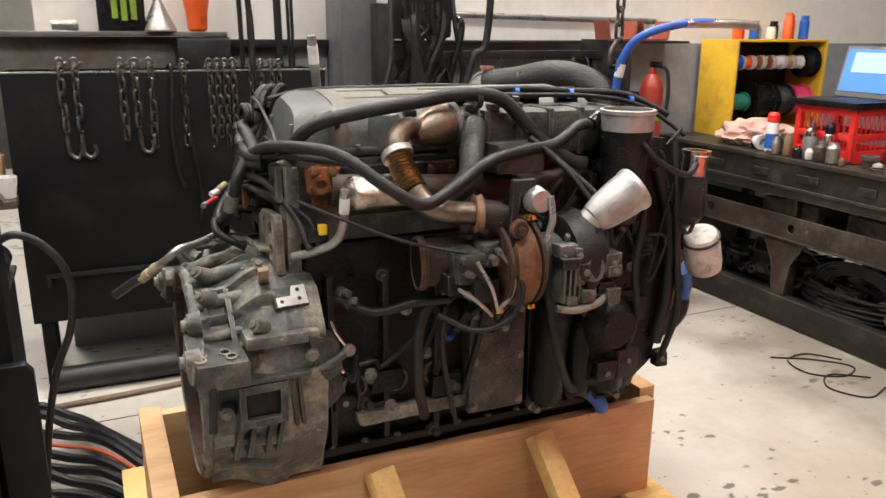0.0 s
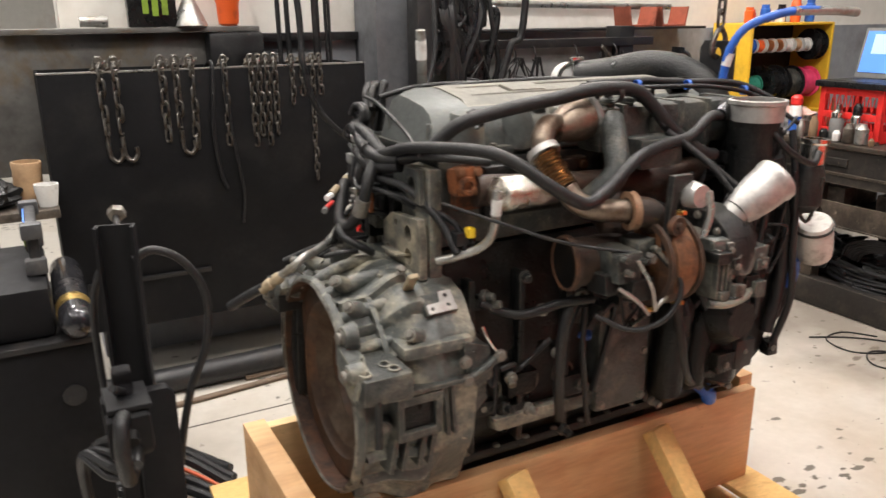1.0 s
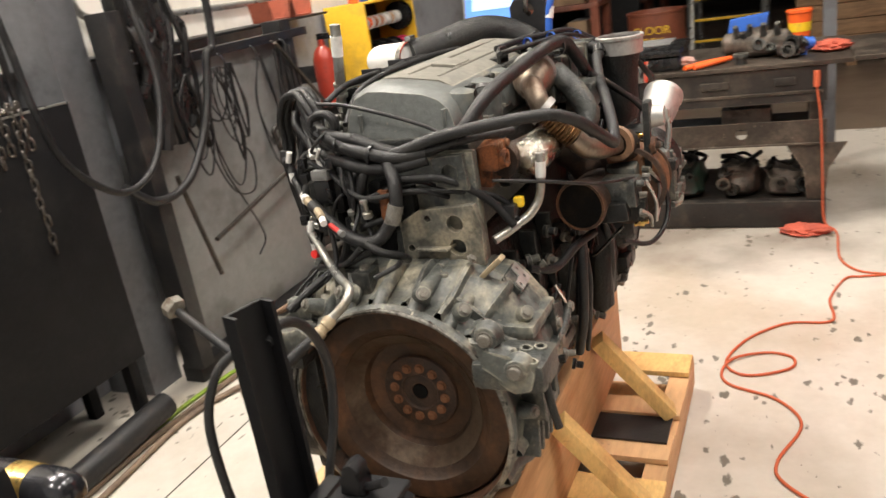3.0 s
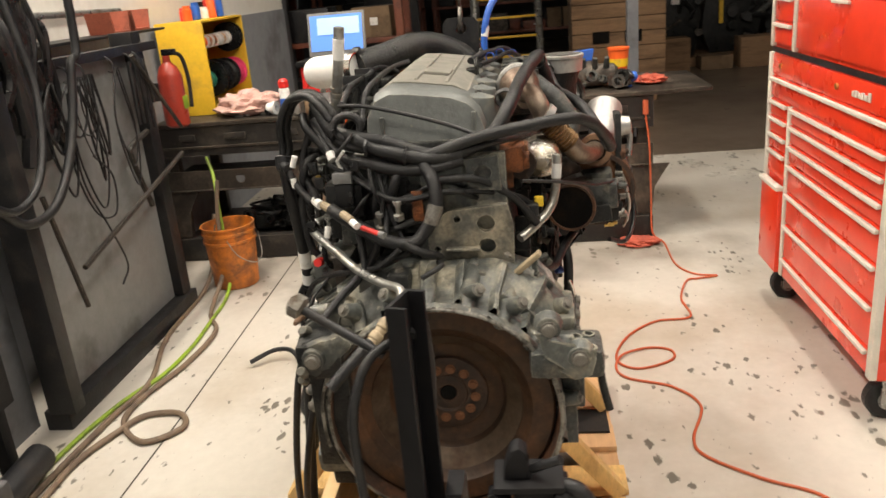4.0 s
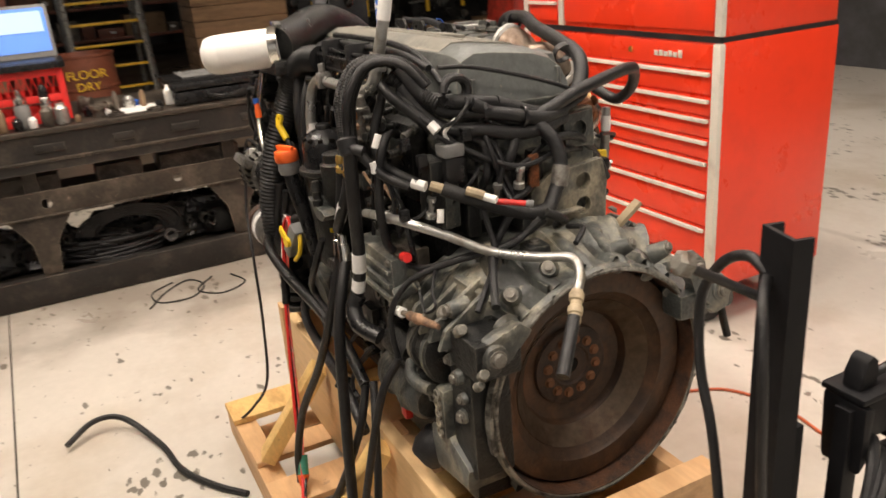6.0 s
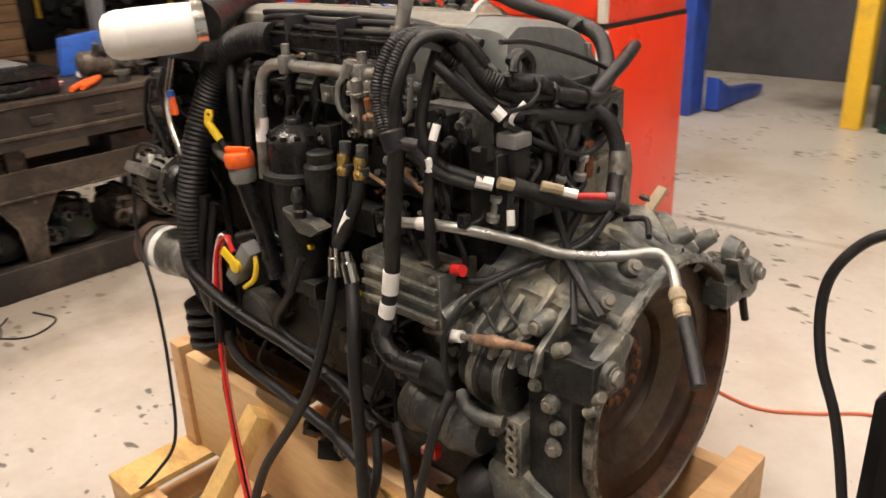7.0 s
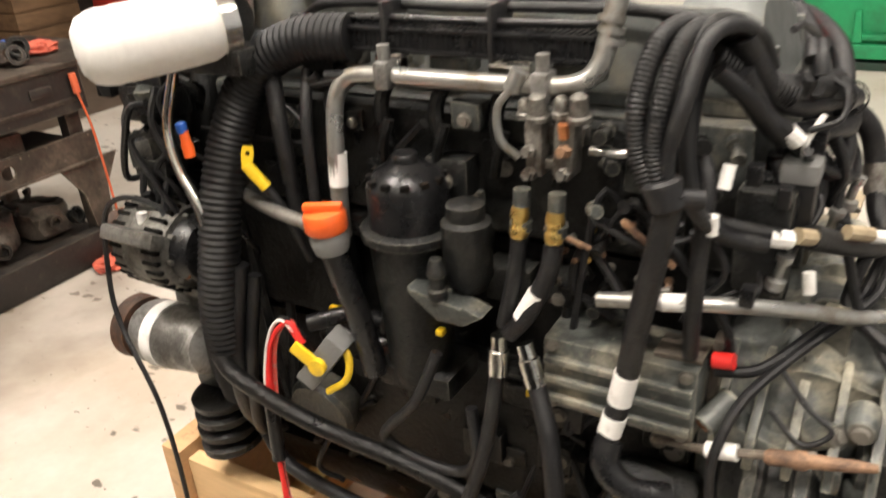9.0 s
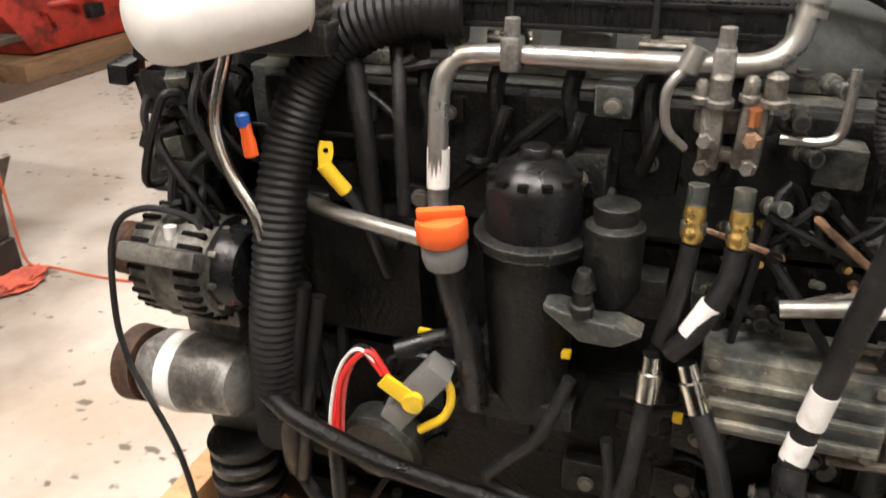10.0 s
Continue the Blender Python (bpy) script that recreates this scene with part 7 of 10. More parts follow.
    hose([(0.74, -0.33, 1.28), (0.8, -0.4, 1.2), (0.84, -0.46, 1.1), (0.83, -0.48, 1.0)], 0.009, "rubber", "cable")
    hose([(0.72, -0.3, 1.3), (0.78, -0.36, 1.24), (0.85, -0.44, 1.15), (0.86, -0.46, 1.06)], 0.011, "rubber", "cable")
    hose([(0.66, -0.2, 1.39), (0.69, -0.26, 1.36), (0.72, -0.29, 1.31)], 0.008, "rubber", "cable")
    for k in range(4):
        ep("connector", lambda b: bx(b, 0.9 + 0.03 * k, 0.925 + 0.03 * k, -0.3, -0.26, 1.17 + 0.03 * k, 1.2 + 0.03 * k, 0.005), "black_plastic")
    rng = random.Random(77)
    for k in range(11):
        a = Vector((rng.uniform(0.62, 1.18), rng.uniform(-0.36, -0.27), rng.uniform(0.95, 1.3)))
        p = [a] + [a + Vector((rng.uniform(-0.1, 0.1), rng.uniform(-0.05, 0.03), rng.uniform(-0.13, 0.1))) * (j + 1) * 0.7 for j in range(3)]
        p = [Vector((min(q.x, 1.2), max(q.y, -0.38), min(max(q.z, 0.6), 1.3))) for q in p]
        hose(p, rng.uniform(0.004, 0.009), rng.choice(["rubber", "rubber", "cast_black", "black_plastic"]), "cable", n=7, steps=6)


engine_core()
valve_cover()
exhaust_side()


def intake_side():
    rng = random.Random(31)
    # intake manifold wall and dark castings behind the clutter
    ep("intake_manifold", lambda b: bx(b, 0.25, 1.02, 0.19, 0.235, 1.08, 1.25, 0.015), "cast_black", rough=0.005)
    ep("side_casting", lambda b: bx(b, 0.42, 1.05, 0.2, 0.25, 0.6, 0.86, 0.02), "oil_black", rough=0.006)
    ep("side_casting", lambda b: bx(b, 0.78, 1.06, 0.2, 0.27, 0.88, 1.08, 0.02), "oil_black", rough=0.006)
    for k in range(40):
        x, z = rng.uniform(0.25, 1.05), rng.uniform(0.55, 1.3)
        s = rng.uniform(0.012, 0.04)
        d = rng.uniform(0.235, 0.275)
        ep("casting_boss", lambda b: bx(b, x - s, x + s, 0.2, d, z - s * rng.uniform(0.5, 1.2), z + s, 0.006), rng.choice(["cast_black", "oil_black", "cast_black", "cast_grey"]), rough=0.004)
        if k % 2:
            bolt((x, d, z), (0, 1, 0), rng.uniform(0.007, 0.011))
    # injector clips along the head
    for k in range(5):
        x = 0.4 + 0.09 * k
        ep("fuel_clip", lambda b: bx(b, x - 0.03, x + 0.03, 0.19, 0.232, 1.3, 1.324, 0.006), "chrome" if k in (1, 3) else "cast_grey", rough=0.003)
        hose([(x, 0.225, 1.3), (x + 0.01, 0.25, 1.26), (x, 0.255, 1.2)], 0.011, "oil_black", "pipe", n=9)
        ep("clip_link", lambda b: tube(b, [(x - 0.008, 0.262, 1.24), (x, 0.268, 1.21), (x + 0.01, 0.26, 1.175)], 0.008, 8, 5), "oil_black")
    # flat conduit and corrugated loom
    ep("conduit", lambda b: bx(b, 0.37, 0.82, 0.215, 0.255, 1.329, 1.366, 0.006), "black_plastic", "flat black wiring conduit")
    def duct_ribs(b):
        for z in (1.331, 1.359):
            bx(b, 0.366, 0.826, 0.24, 0.2585, z, z + 0.006, 0.002)
        for k in range(56):
            x = 0.372 + 0.008 * k
            bx(b, x, x + 0.004, 0.2535, 0.2562, 1.335, 1.361)
            bx(b, x, x + 0.004, 0.216, 0.2535, 1.3655, 1.3675)
    ep("conduit_lip", duct_ribs, "black_plastic")
    hose([(0.36, 0.24, 1.376), (0.5, 0.243, 1.374), (0.66, 0.242, 1.374), (0.83, 0.24, 1.37)], 0.0075, "black_plastic", "wiring_loom", "thin corrugated black loom", ribs=0.008, n=10)
    hose([(0.2, 0.2, 1.365), (0.3, 0.205, 1.384), (0.42, 0.21, 1.388), (0.58, 0.208, 1.385), (0.7, 0.21, 1.389), (0.8, 0.2, 1.382), (0.86, 0.17, 1.36)], 0.0095, "rubber", "cable", "black cable tied along the conduit", n=10)
    for x in (0.5, 0.66):
        ep("tie", lambda b: bx(b, x - 0.004, x + 0.004, 0.2, 0.261, 1.326, 1.398, 0.003), "rubber")
    hose([(0.72, 0.246, 1.347), (0.8, 0.258, 1.342), (0.865, 0.268, 1.315), (0.912, 0.277, 1.265), (0.938, 0.3, 1.195), (0.945, 0.335, 1.11), (0.947, 0.358, 1.03), (0.955, 0.375, 0.93), (0.965, 0.37, 0.82), (1.0, 0.33, 0.72)], 0.0345, "loom_black", "wiring_loom", "thick corrugated black wiring loom", ribs=0.0105, n=20, steps=10, depth=0.085)
    hose([(0.92, 0.35, 1.0), (0.94, 0.375, 0.85), (0.96, 0.36, 0.72), (1.0, 0.3, 0.62)], 0.02, "rubber")
    hose([(0.9, 0.34, 0.98), (0.92, 0.365, 0.82), (0.95, 0.35, 0.68), (0.99, 0.3, 0.6)], 0.014, "rubber")
    hose([(0.86, 0.27, 1.3), (0.84, 0.29, 1.2), (0.83, 0.29, 1.08), (0.79, 0.3, 1.06)], 0.018, "rubber", "hose", ribs=0.012)
    hose([(0.8, 0.26, 1.3), (0.79, 0.29, 1.22), (0.785, 0.3, 1.1)], 0.012, "rubber", "hose", ribs=0.01)
    # long silver pipe with rising stub
    sp = hose([(0.33, 0.215, 1.53), (0.338, 0.227, 1.46), (0.35, 0.245, 1.375), (0.36, 0.256, 1.33), (0.385, 0.265, 1.31), (0.44, 0.268, 1.305), (0.58, 0.266, 1.303), (0.69, 0.264, 1.301), (0.725, 0.268, 1.292), (0.74, 0.278, 1.262), (0.741, 0.29, 1.19), (0.741, 0.298, 1.06)], 0.0128, "pipe_metal", "fuel_pipe", "long bent silver fuel pipe", n=14)
    ep("label", lambda b: lathe(b, [(0, 0.0145), (0.05, 0.0145)], (0.3385, 0.228, 1.455), (-0.115, -0.17, 1), 16), "white_label", "white printed label", sp)
    ep("label", lambda b: lathe(b, [(0, 0.0142), (0.05, 0.0142)], (0.741, 0.293, 1.14), (0, -0.1, 1), 16), "white_label", "", sp)
    for z in (1.358, 1.371, 1.384):
        ep("ring", lambda b: lathe(b, [(-0.004, 0.012), (-0.004, 0.0165), (0.004, 0.0165), (0.004, 0.012)], (0.35, 0.245, z), (-0.12, -0.2, 1), 16, True), "pipe_metal", "", sp)
    for x in (0.425, 0.655):
        ep("pipe_clamp", lambda b: bx(b, x - 0.012, x + 0.012, 0.25, 0.286, 1.285, 1.325, 0.008), "cast_aluminium", "", sp)
        ep("pipe_clamp", lambda b: cyl(b, (x, 0.27, 1.322), (x, 0.27, 1.345), 0.009, n=10), "cast_aluminium", "", sp)
    # oil filter housing
    fx, fy = 0.617, 0.298
    ep("filter_housing", lambda b: lathe(b, [(0, 0.045), (0.03, 0.05), (0.2, 0.06), (0.235, 0.062), (0.24, 0.072), (0.252, 0.072), (0.256, 0.062)], (fx, fy, 0.85), (0, 0, 1), 36), "cast_black", "black oil filter housing")
    ep("filter_cap", lambda b: lathe(b, [(0, 0.0585), (0.058, 0.0575), (0.066, 0.054), (0.078, 0.045), (0.087, 0.03), (0.091, 0.019), (0.1, 0.0185), (0.103, 0.016), (0.103, 0.0)], (fx, fy, 1.105), (0, 0, 1), 36), "black_plastic", "ribbed black filter cap")
    # black blocks paint the shade of the slots round the cap
    for k in range(12):
        a = 2 * math.pi * k / 12
        ep("cap_slot", lambda b: bx(b, 0.047, 0.056, -0.006, 0.006, 0.066, 0.074, 0.001, Matrix.Translation((fx, fy, 1.105)) @ Matrix.Rotation(a, 4, "Z")), "soot_hollow")
    ep("filter_foot", lambda b: bx(b, fx - 0.07, fx + 0.06, 0.24, 0.34, 0.835, 0.875, 0.012), "cast_black", rough=0.003)
    # smaller filter, bracket plate and sensor
    ep("small_filter", lambda b: lathe(b, [(0, 0.025), (0.02, 0.034), (0.1, 0.034), (0.105, 0.026), (0.125, 0.026), (0.13, 0.015)], (0.517, 0.315, 1.03), (0, 0, 1), 26), "cast_black")
    ep("bracket_plate", lambda b: prism(b, [(0.47, 1.02), (0.5, 1.0), (0.54, 1.0), (0.585, 1.035), (0.585, 1.045), (0.54, 1.03), (0.5, 1.03)], "y", 0.335, 0.37, 0.004), "cast_grey", "dull metal bracket plate")
    ep("sensor", lambda b: lathe(b, [(0, 0.014), (0.015, 0.014), (0.017, 0.011), (0.035, 0.011), (0.037, 0.014), (0.05, 0.012), (0.06, 0.008)], (0.541, 0.36, 1.03), (0, 0, 1), 12), "cast_black")
    # filler neck with orange cap
    hose([(0.703, 0.375, 1.095), (0.694, 0.37, 1.04), (0.682, 0.356, 0.96), (0.676, 0.342, 0.86)], 0.024, "black_plastic", "filler_neck", "black oil filler neck", n=18)
    ep("neck_collar", lambda b: lathe(b, [(0, 0.024), (0.012, 0.0275), (0.03, 0.0275), (0.032, 0.026)], (0.702, 0.374, 1.078), (0.06, 0.03, 1), 26), "grey_plastic", "pale grey collar")
    cap = ep("filler_cap", lambda b: lathe(b, [(0, 0.028), (0.004, 0.0305), (0.024, 0.0305), (0.029, 0.028), (0.031, 0.0)], (0.704, 0.376, 1.11), (0.06, 0.03, 1), 30), "orange_plastic", "orange oil filler cap")
    ep("cap_grip", lambda b: bx(b, -0.028, 0.028, -0.007, 0.007, 0.0, 0.012, 0.004, Matrix.Translation((0.706, 0.377, 1.139)) @ Matrix.Rotation(radians(25), 4, "Z")), "orange_plastic", "", cap)
    hose([(0.93, 0.3, 1.1), (0.85, 0.33, 1.1), (0.74, 0.35, 1.095)], 0.0105, "pipe_metal", "pipe", n=12)
    # yellow dipstick
    dip = ep("dipstick", lambda b: tube(b, [(0.85, 0.33, 1.135), (0.862, 0.335, 1.153), (0.874, 0.34, 1.172)], 0.0095, 12, 5), "yellow_plastic", "yellow dipstick handle")
    ep("handle", lambda b: holed_plate(b, [(-0.01, 0.0), (0.01, 0.0), (0.013, 0.03), (0.01, 0.045), (-0.01, 0.045), (-0.013, 0.03)], [((0, 0.03), 0.005)], "y", -0.006, 0.006), "yellow_plastic", "", dip).matrix_basis = Matrix.Translation((0.872, 0.341, 1.168)) @ Matrix.Scale(0.72, 4) @ Euler((0.2, radians(-10), 0.6)).to_matrix().to_4x4()
    hose([(0.85, 0.33, 1.135), (0.835, 0.32, 1.1), (0.82, 0.29, 1.0)], 0.007, "dark_steel", "tube")
    # valve block, copper plug, brass hose ends
    vb = ep("fuel_valve", lambda b: (bx(b, 0.375, 0.402, 0.262, 0.292, 1.2, 1.274, 0.006), bx(b, 0.416, 0.442, 0.262, 0.294, 1.195, 1.268, 0.006), bx(b, 0.37, 0.45, 0.25, 0.272, 1.232, 1.258, 0.006), bx(b, 0.38, 0.44, 0.262, 0.285, 1.205, 1.218, 0.003)), "valve_metal", "corroded grey fuel valve block", rough=0.005)
    for x, z, r, h in ((0.372, 1.272, 0.012, 0.03), (0.395, 1.275, 0.009, 0.022), (0.425, 1.268, 0.012, 0.03), (0.443, 1.27, 0.008, 0.02)):
        ep("fitting", lambda b: lathe(b, [(0, r * 1.3), (0.006, r * 1.3), (0.008, r), (h, r * 0.9), (h + 0.004, r * 0.5)], (x, 0.285, z), (0, 0.1, 1), 12), "valve_metal", "", vb)
    for x, z in ((0.386, 1.205), (0.432, 1.2), (0.386, 1.235), (0.432, 1.23)):
        ep("union", lambda b: lathe(b, [(0, 0.0095), (0.008, 0.0095), (0.01, 0.007), (0.016, 0.007)], (x, 0.29, z), (0.2, 1, 0.1), 6), "rust_pale" if z > 1.22 and x < 0.4 else "valve_metal", "", vb)
    ep("copper_plug", lambda b: cyl(b, (0.388, 0.293, 1.252), (0.388, 0.297, 1.27), 0.007, n=8), "copper", "", vb)
    hose([(0.455, 0.28, 1.215), (0.475, 0.29, 1.24), (0.478, 0.288, 1.28), (0.46, 0.28, 1.305)], 0.0055, "pipe_metal", "pipe", n=9)
    ep("fitting", lambda b: cyl(b, (0.462, 0.28, 1.3), (0.452, 0.276, 1.325), 0.012, n=10), "pipe_metal")
    hose([(0.36, 0.28, 1.235), (0.32, 0.28, 1.235), (0.302, 0.277, 1.25), (0.3, 0.272, 1.31)], 0.0055, "pipe_metal", "pipe", n=9)
    for x in (0.433, 0.386):
        ep("hose_end", lambda b: lathe(b, [(0, 0.011), (0.04, 0.011), (0.042, 0.014), (0.055, 0.014), (0.057, 0.01), (0.07, 0.01)], (x, 0.318, 1.19), (0, 0.12, -1), 14), "cast_grey")
        ep("brass_fitting", lambda b: lathe(b, [(0, 0.0105), (0.008, 0.012), (0.014, 0.012), (0.016, 0.0105), (0.024, 0.0105), (0.026, 0.012), (0.036, 0.012), (0.04, 0.0105)], (x, 0.325, 1.168), (0, 0.12, -1), 16), "brass", "brass hose fitting")
    hose([(0.433, 0.33, 1.125), (0.437, 0.335, 1.08), (0.452, 0.342, 1.0)], 0.014, "rubber")
    hose([(0.386, 0.33, 1.125), (0.39, 0.338, 1.09), (0.415, 0.35, 1.03), (0.44, 0.352, 0.995)], 0.016, "rubber")
    ep("label", lambda b: lathe(b, [(0, 0.0135), (0.045, 0.0135)], (0.402, 0.344, 1.062), (0.45, 0.12, -0.9), 16), "white_label", "white printed hose label")
    for p, d in (((0.459, 0.345, 0.985), (0.02, 0.06, -1)), ((0.42, 0.35, 0.985), (-0.35, 0.12, -1))):
        ep("ferrule", lambda b: lathe(b, [(0, 0.011), (0.02, 0.012), (0.022, 0.015), (0.06, 0.015), (0.062, 0.012)], p, d, 14), "chrome", "bright crimped hose ferrule")
    hose([(0.461, 0.349, 0.925), (0.47, 0.375, 0.82), (0.5, 0.4, 0.7), (0.56, 0.42, 0.58), (0.66, 0.45, 0.42), (0.72, 0.47, 0.25), (0.7, 0.48, 0.17)], 0.014, "rubber")
    hose([(0.4, 0.357, 0.93), (0.37, 0.385, 0.87), (0.35, 0.41, 0.78), (0.335, 0.425, 0.62), (0.32, 0.44, 0.42), (0.3, 0.455, 0.2), (0.3, 0.46, 0.16)], 0.017, "rubber", "hose", "black hose hanging to the pallet", n=16)
    # ribbed control module
    ep("control_module", lambda b: bx(b, 0.2, 0.405, 0.235, 0.325, 0.875, 0.985, 0.008), "cast_dusty", "ribbed dusty metal control module")
    for z in (0.895, 0.925, 0.955):
        ep("fin", lambda b: bx(b, 0.205, 0.4, 0.322, 0.334, z - 0.005, z + 0.005, 0.002), "cast_dusty")
    for x in (0.215, 0.39):
        for z in (0.885, 0.975):
            bolt((x, 0.325, z), (0, 1, 0), 0.007)
    ep("module_plug", lambda b: cyl(b, (0.19, 0.298, 0.992), (0.166, 0.3, 0.997), 0.0105, n=14), "red_plastic", "red plug")
    # thick harness trunk with its T joint, labelled hose below
    hose([(0.236, 0.37, 1.235), (0.25, 0.37, 1.15), (0.266, 0.367, 1.06), (0.276, 0.365, 0.99), (0.285, 0.366, 0.94), (0.294, 0.371, 0.9), (0.292, 0.385, 0.86), (0.265, 0.385, 0.83), (0.22, 0.36, 0.81)], 0.0185, "rubber", "hose", "thick black sleeved hose with white labels", n=18)
    for a, b_ in (((0.2765, 0.365, 0.99), (0.284, 0.366, 0.946)), ((0.2885, 0.367, 0.925), (0.294, 0.3705, 0.897))):
        d = Vector(b_) - Vector(a)
        ep("label", lambda b: lathe(b, [(0, 0.0155), (d.length, 0.0155)], a, d, 18), "white_label", "white printed hose label")
    ep("hose_elbow", lambda b: tube(b, [(0.294, 0.372, 0.885), (0.292, 0.387, 0.858), (0.262, 0.387, 0.828), (0.22, 0.36, 0.81)], 0.019, 14, 6), "black_plastic")
    ep("joint", lambda b: (cyl(b, (0.238, 0.372, 1.212), (0.25, 0.37, 1.246), 0.019, 0.022, 16, 0.004), cyl(b, (0.235, 0.372, 1.228), (0.21, 0.352, 1.222), 0.011, n=12)), "dark_steel", "grey-black T joint of the loom")
    for o, rib, r, mat in ((-0.017, 0.0, 0.0115, "rubber"), (0.005, 0.0052, 0.0115, "loom_black"), (0.029, 0.0052, 0.012, "loom_black"), (-0.005, 0.0, 0.011, "oil_black")):
        back = 0.012 if mat == "oil_black" else 0.0
        hose([(0.185 + o * 0.6, 0.225 - back, 1.335), (0.203 + o, 0.255 - back, 1.374), (0.226 + o, 0.287 - back, 1.389), (0.241 + o, 0.332 - back, 1.378), (0.25 + o, 0.363 - back, 1.325), (0.256 + o * 0.7, 0.368 - back, 1.275), (0.25 + o * 0.4, 0.371 - back, 1.24)], r, mat, "wiring_loom", "black loom arching over the corner", ribs=rib, n=14, depth=0.1)
    for pts, r in (([(0.228, 0.272, 1.356), (0.205, 0.252, 1.338), (0.18, 0.232, 1.32), (0.152, 0.208, 1.3)], 0.0165), ([(0.215, 0.3, 1.345), (0.19, 0.288, 1.32), (0.172, 0.255, 1.285), (0.153, 0.225, 1.252)], 0.0105)):
        hose(pts, r, "loom_black", "wiring_loom", "short ribbed black sleeve", ribs=0.0058, n=14, depth=0.09)
    hose([(0.25, 0.26, 1.235), (0.225, 0.29, 1.245), (0.212, 0.315, 1.21), (0.212, 0.33, 1.12), (0.214, 0.325, 1.03), (0.216, 0.31, 1.0)], 0.0125, "rubber", "hose", "grey-black bent hose", n=12)
    # hoses low on the side
    hose([(0.97, 0.39, 0.84), (0.9, 0.415, 0.825), (0.78, 0.4, 0.77), (0.62, 0.37, 0.72), (0.48, 0.36, 0.68), (0.36, 0.36, 0.62)], 0.0145, "oil_black", "hose", "black pipe running down the engine side", n=16)
    hose([(0.55, 0.36, 0.94), (0.58, 0.38, 0.86), (0.63, 0.38, 0.8), (0.65, 0.37, 0.76), (0.61, 0.36, 0.73), (0.53, 0.36, 0.73), (0.49, 0.37, 0.78), (0.5, 0.36, 0.86)], 0.011, "rubber")
    hose([(1.0, 0.3, 0.62), (0.9, 0.34, 0.58), (0.7, 0.36, 0.57), (0.5, 0.37, 0.55), (0.35, 0.38, 0.5)], 0.017, "rubber")
    ep("mount", lambda b: lathe(b, [(0, 0.03), (0.01, 0.062), (0.05, 0.068), (0.06, 0.06), (0.06, 0.0)], (0.85, 0.24, 0.7), (0, 1, -0.2), 28), "cast_grey", "grey cast mount", rough=0.003)
    # grey multi plug with yellow latch and red wires
    m = Matrix.Translation((0.745, 0.375, 0.885)) @ Euler((0, radians(-38), radians(8))).to_matrix().to_4x4()
    plug = ep("connector", lambda b: bx(b, -0.018, 0.018, -0.02, 0.02, -0.055, 0.055, 0.004, m), "grey_plastic", "large grey connector block")
    ep("latch", lambda b: (bx(b, -0.006, 0.05, 0.021, 0.027, -0.012, 0.012, 0.003, m), cyl(b, m @ Vector((0.0, 0.02, 0.0)), m @ Vector((0.0, 0.03, 0.0)), 0.014, n=14)), "yellow_plastic", "yellow latch lever", plug)
    hose([(0.73, 0.37, 0.93), (0.7, 0.375, 0.9), (0.705, 0.38, 0.86), (0.74, 0.385, 0.83)], 0.006, "yellow_plastic", "latch", "yellow latch loop", parent=plug)
    hose([(0.78, 0.36, 0.93), (0.72, 0.33, 0.945), (0.68, 0.31, 0.93)], 0.018, "black_plastic", "connector")
    ep("clip", lambda b: bx(b, 0.715, 0.76, 0.325, 0.335, 0.938, 0.952, 0.003), "yellow_plastic", "yellow clip")
    wires = (("red_plastic", 0.0045), ("red_plastic", 0.0045), ("white_label", 0.003), ("black_plastic", 0.004), ("braid_red", 0.004), ("black_plastic", 0.003))
    for k, (mat, r) in enumerate(wires):
        w = rng.uniform
        o = Vector((w(-0.006, 0.006), w(-0.006, 0.006), w(-0.004, 0.004)))
        path = [(0.79, 0.37, 0.9), (0.825, 0.37, 0.93), (0.858, 0.375, 0.88), (0.868, 0.385, 0.78), (0.862, 0.4, 0.66), (0.845, 0.415, 0.54), (0.81, 0.43, 0.42), (0.76, 0.45, 0.3), (0.7, 0.47, 0.2), (0.64, 0.49, 0.156)]
        hose([Vector(p) + o + Vector((w(-1, 1), w(-1, 1), 0)) * 0.004 for p in path], r, mat, "wire", n=6, steps=6)
    ep("sleeve", lambda b: tube(b, [(0.868, 0.388, 0.77), (0.862, 0.4, 0.66)], 0.012, 10, 4), "black_plastic")
    for p, turn, size in (((0.56, 0.33, 0.455), 0.4, (0.03, 0.016, 0.022)), ((0.5, 0.345, 0.5), -0.6, (0.022, 0.014, 0.016)), ((0.62, 0.335, 0.49), 1.1, (0.02, 0.013, 0.018))):
        m = Matrix.Translation(p) @ Euler((turn, 0.5 - turn, turn)).to_matrix().to_4x4()
        ep("connector", lambda b: (bx(b, -size[0], size[0], -size[1], size[1], -size[2], size[2], 0.004, m), bx(b, -size[0] * 1.3, -size[0], -size[1] * 0.7, size[1] * 0.7, -size[2] * 0.7, size[2] * 0.7, 0.003, m)), "black_plastic", "loose black connector hanging over the crate edge")
        hose([Vector(p), Vector(p) + Vector((0.02, -0.005, 0.05)), Vector(p) + Vector((0.0, -0.03, 0.11)), Vector(p) + Vector((-0.04, -0.05, 0.16))], 0.006, "rubber", "cable", n=8)
    ep("tag", lambda b: cyl(b, (0.73, 0.458, 0.235), (0.7, 0.47, 0.19), 0.016, n=12), "green_wire", "green connector")
    ep("tag", lambda b: cyl(b, (0.7, 0.47, 0.19), (0.685, 0.478, 0.165), 0.018, 0.01, 12), "orange_plastic", "orange connector")
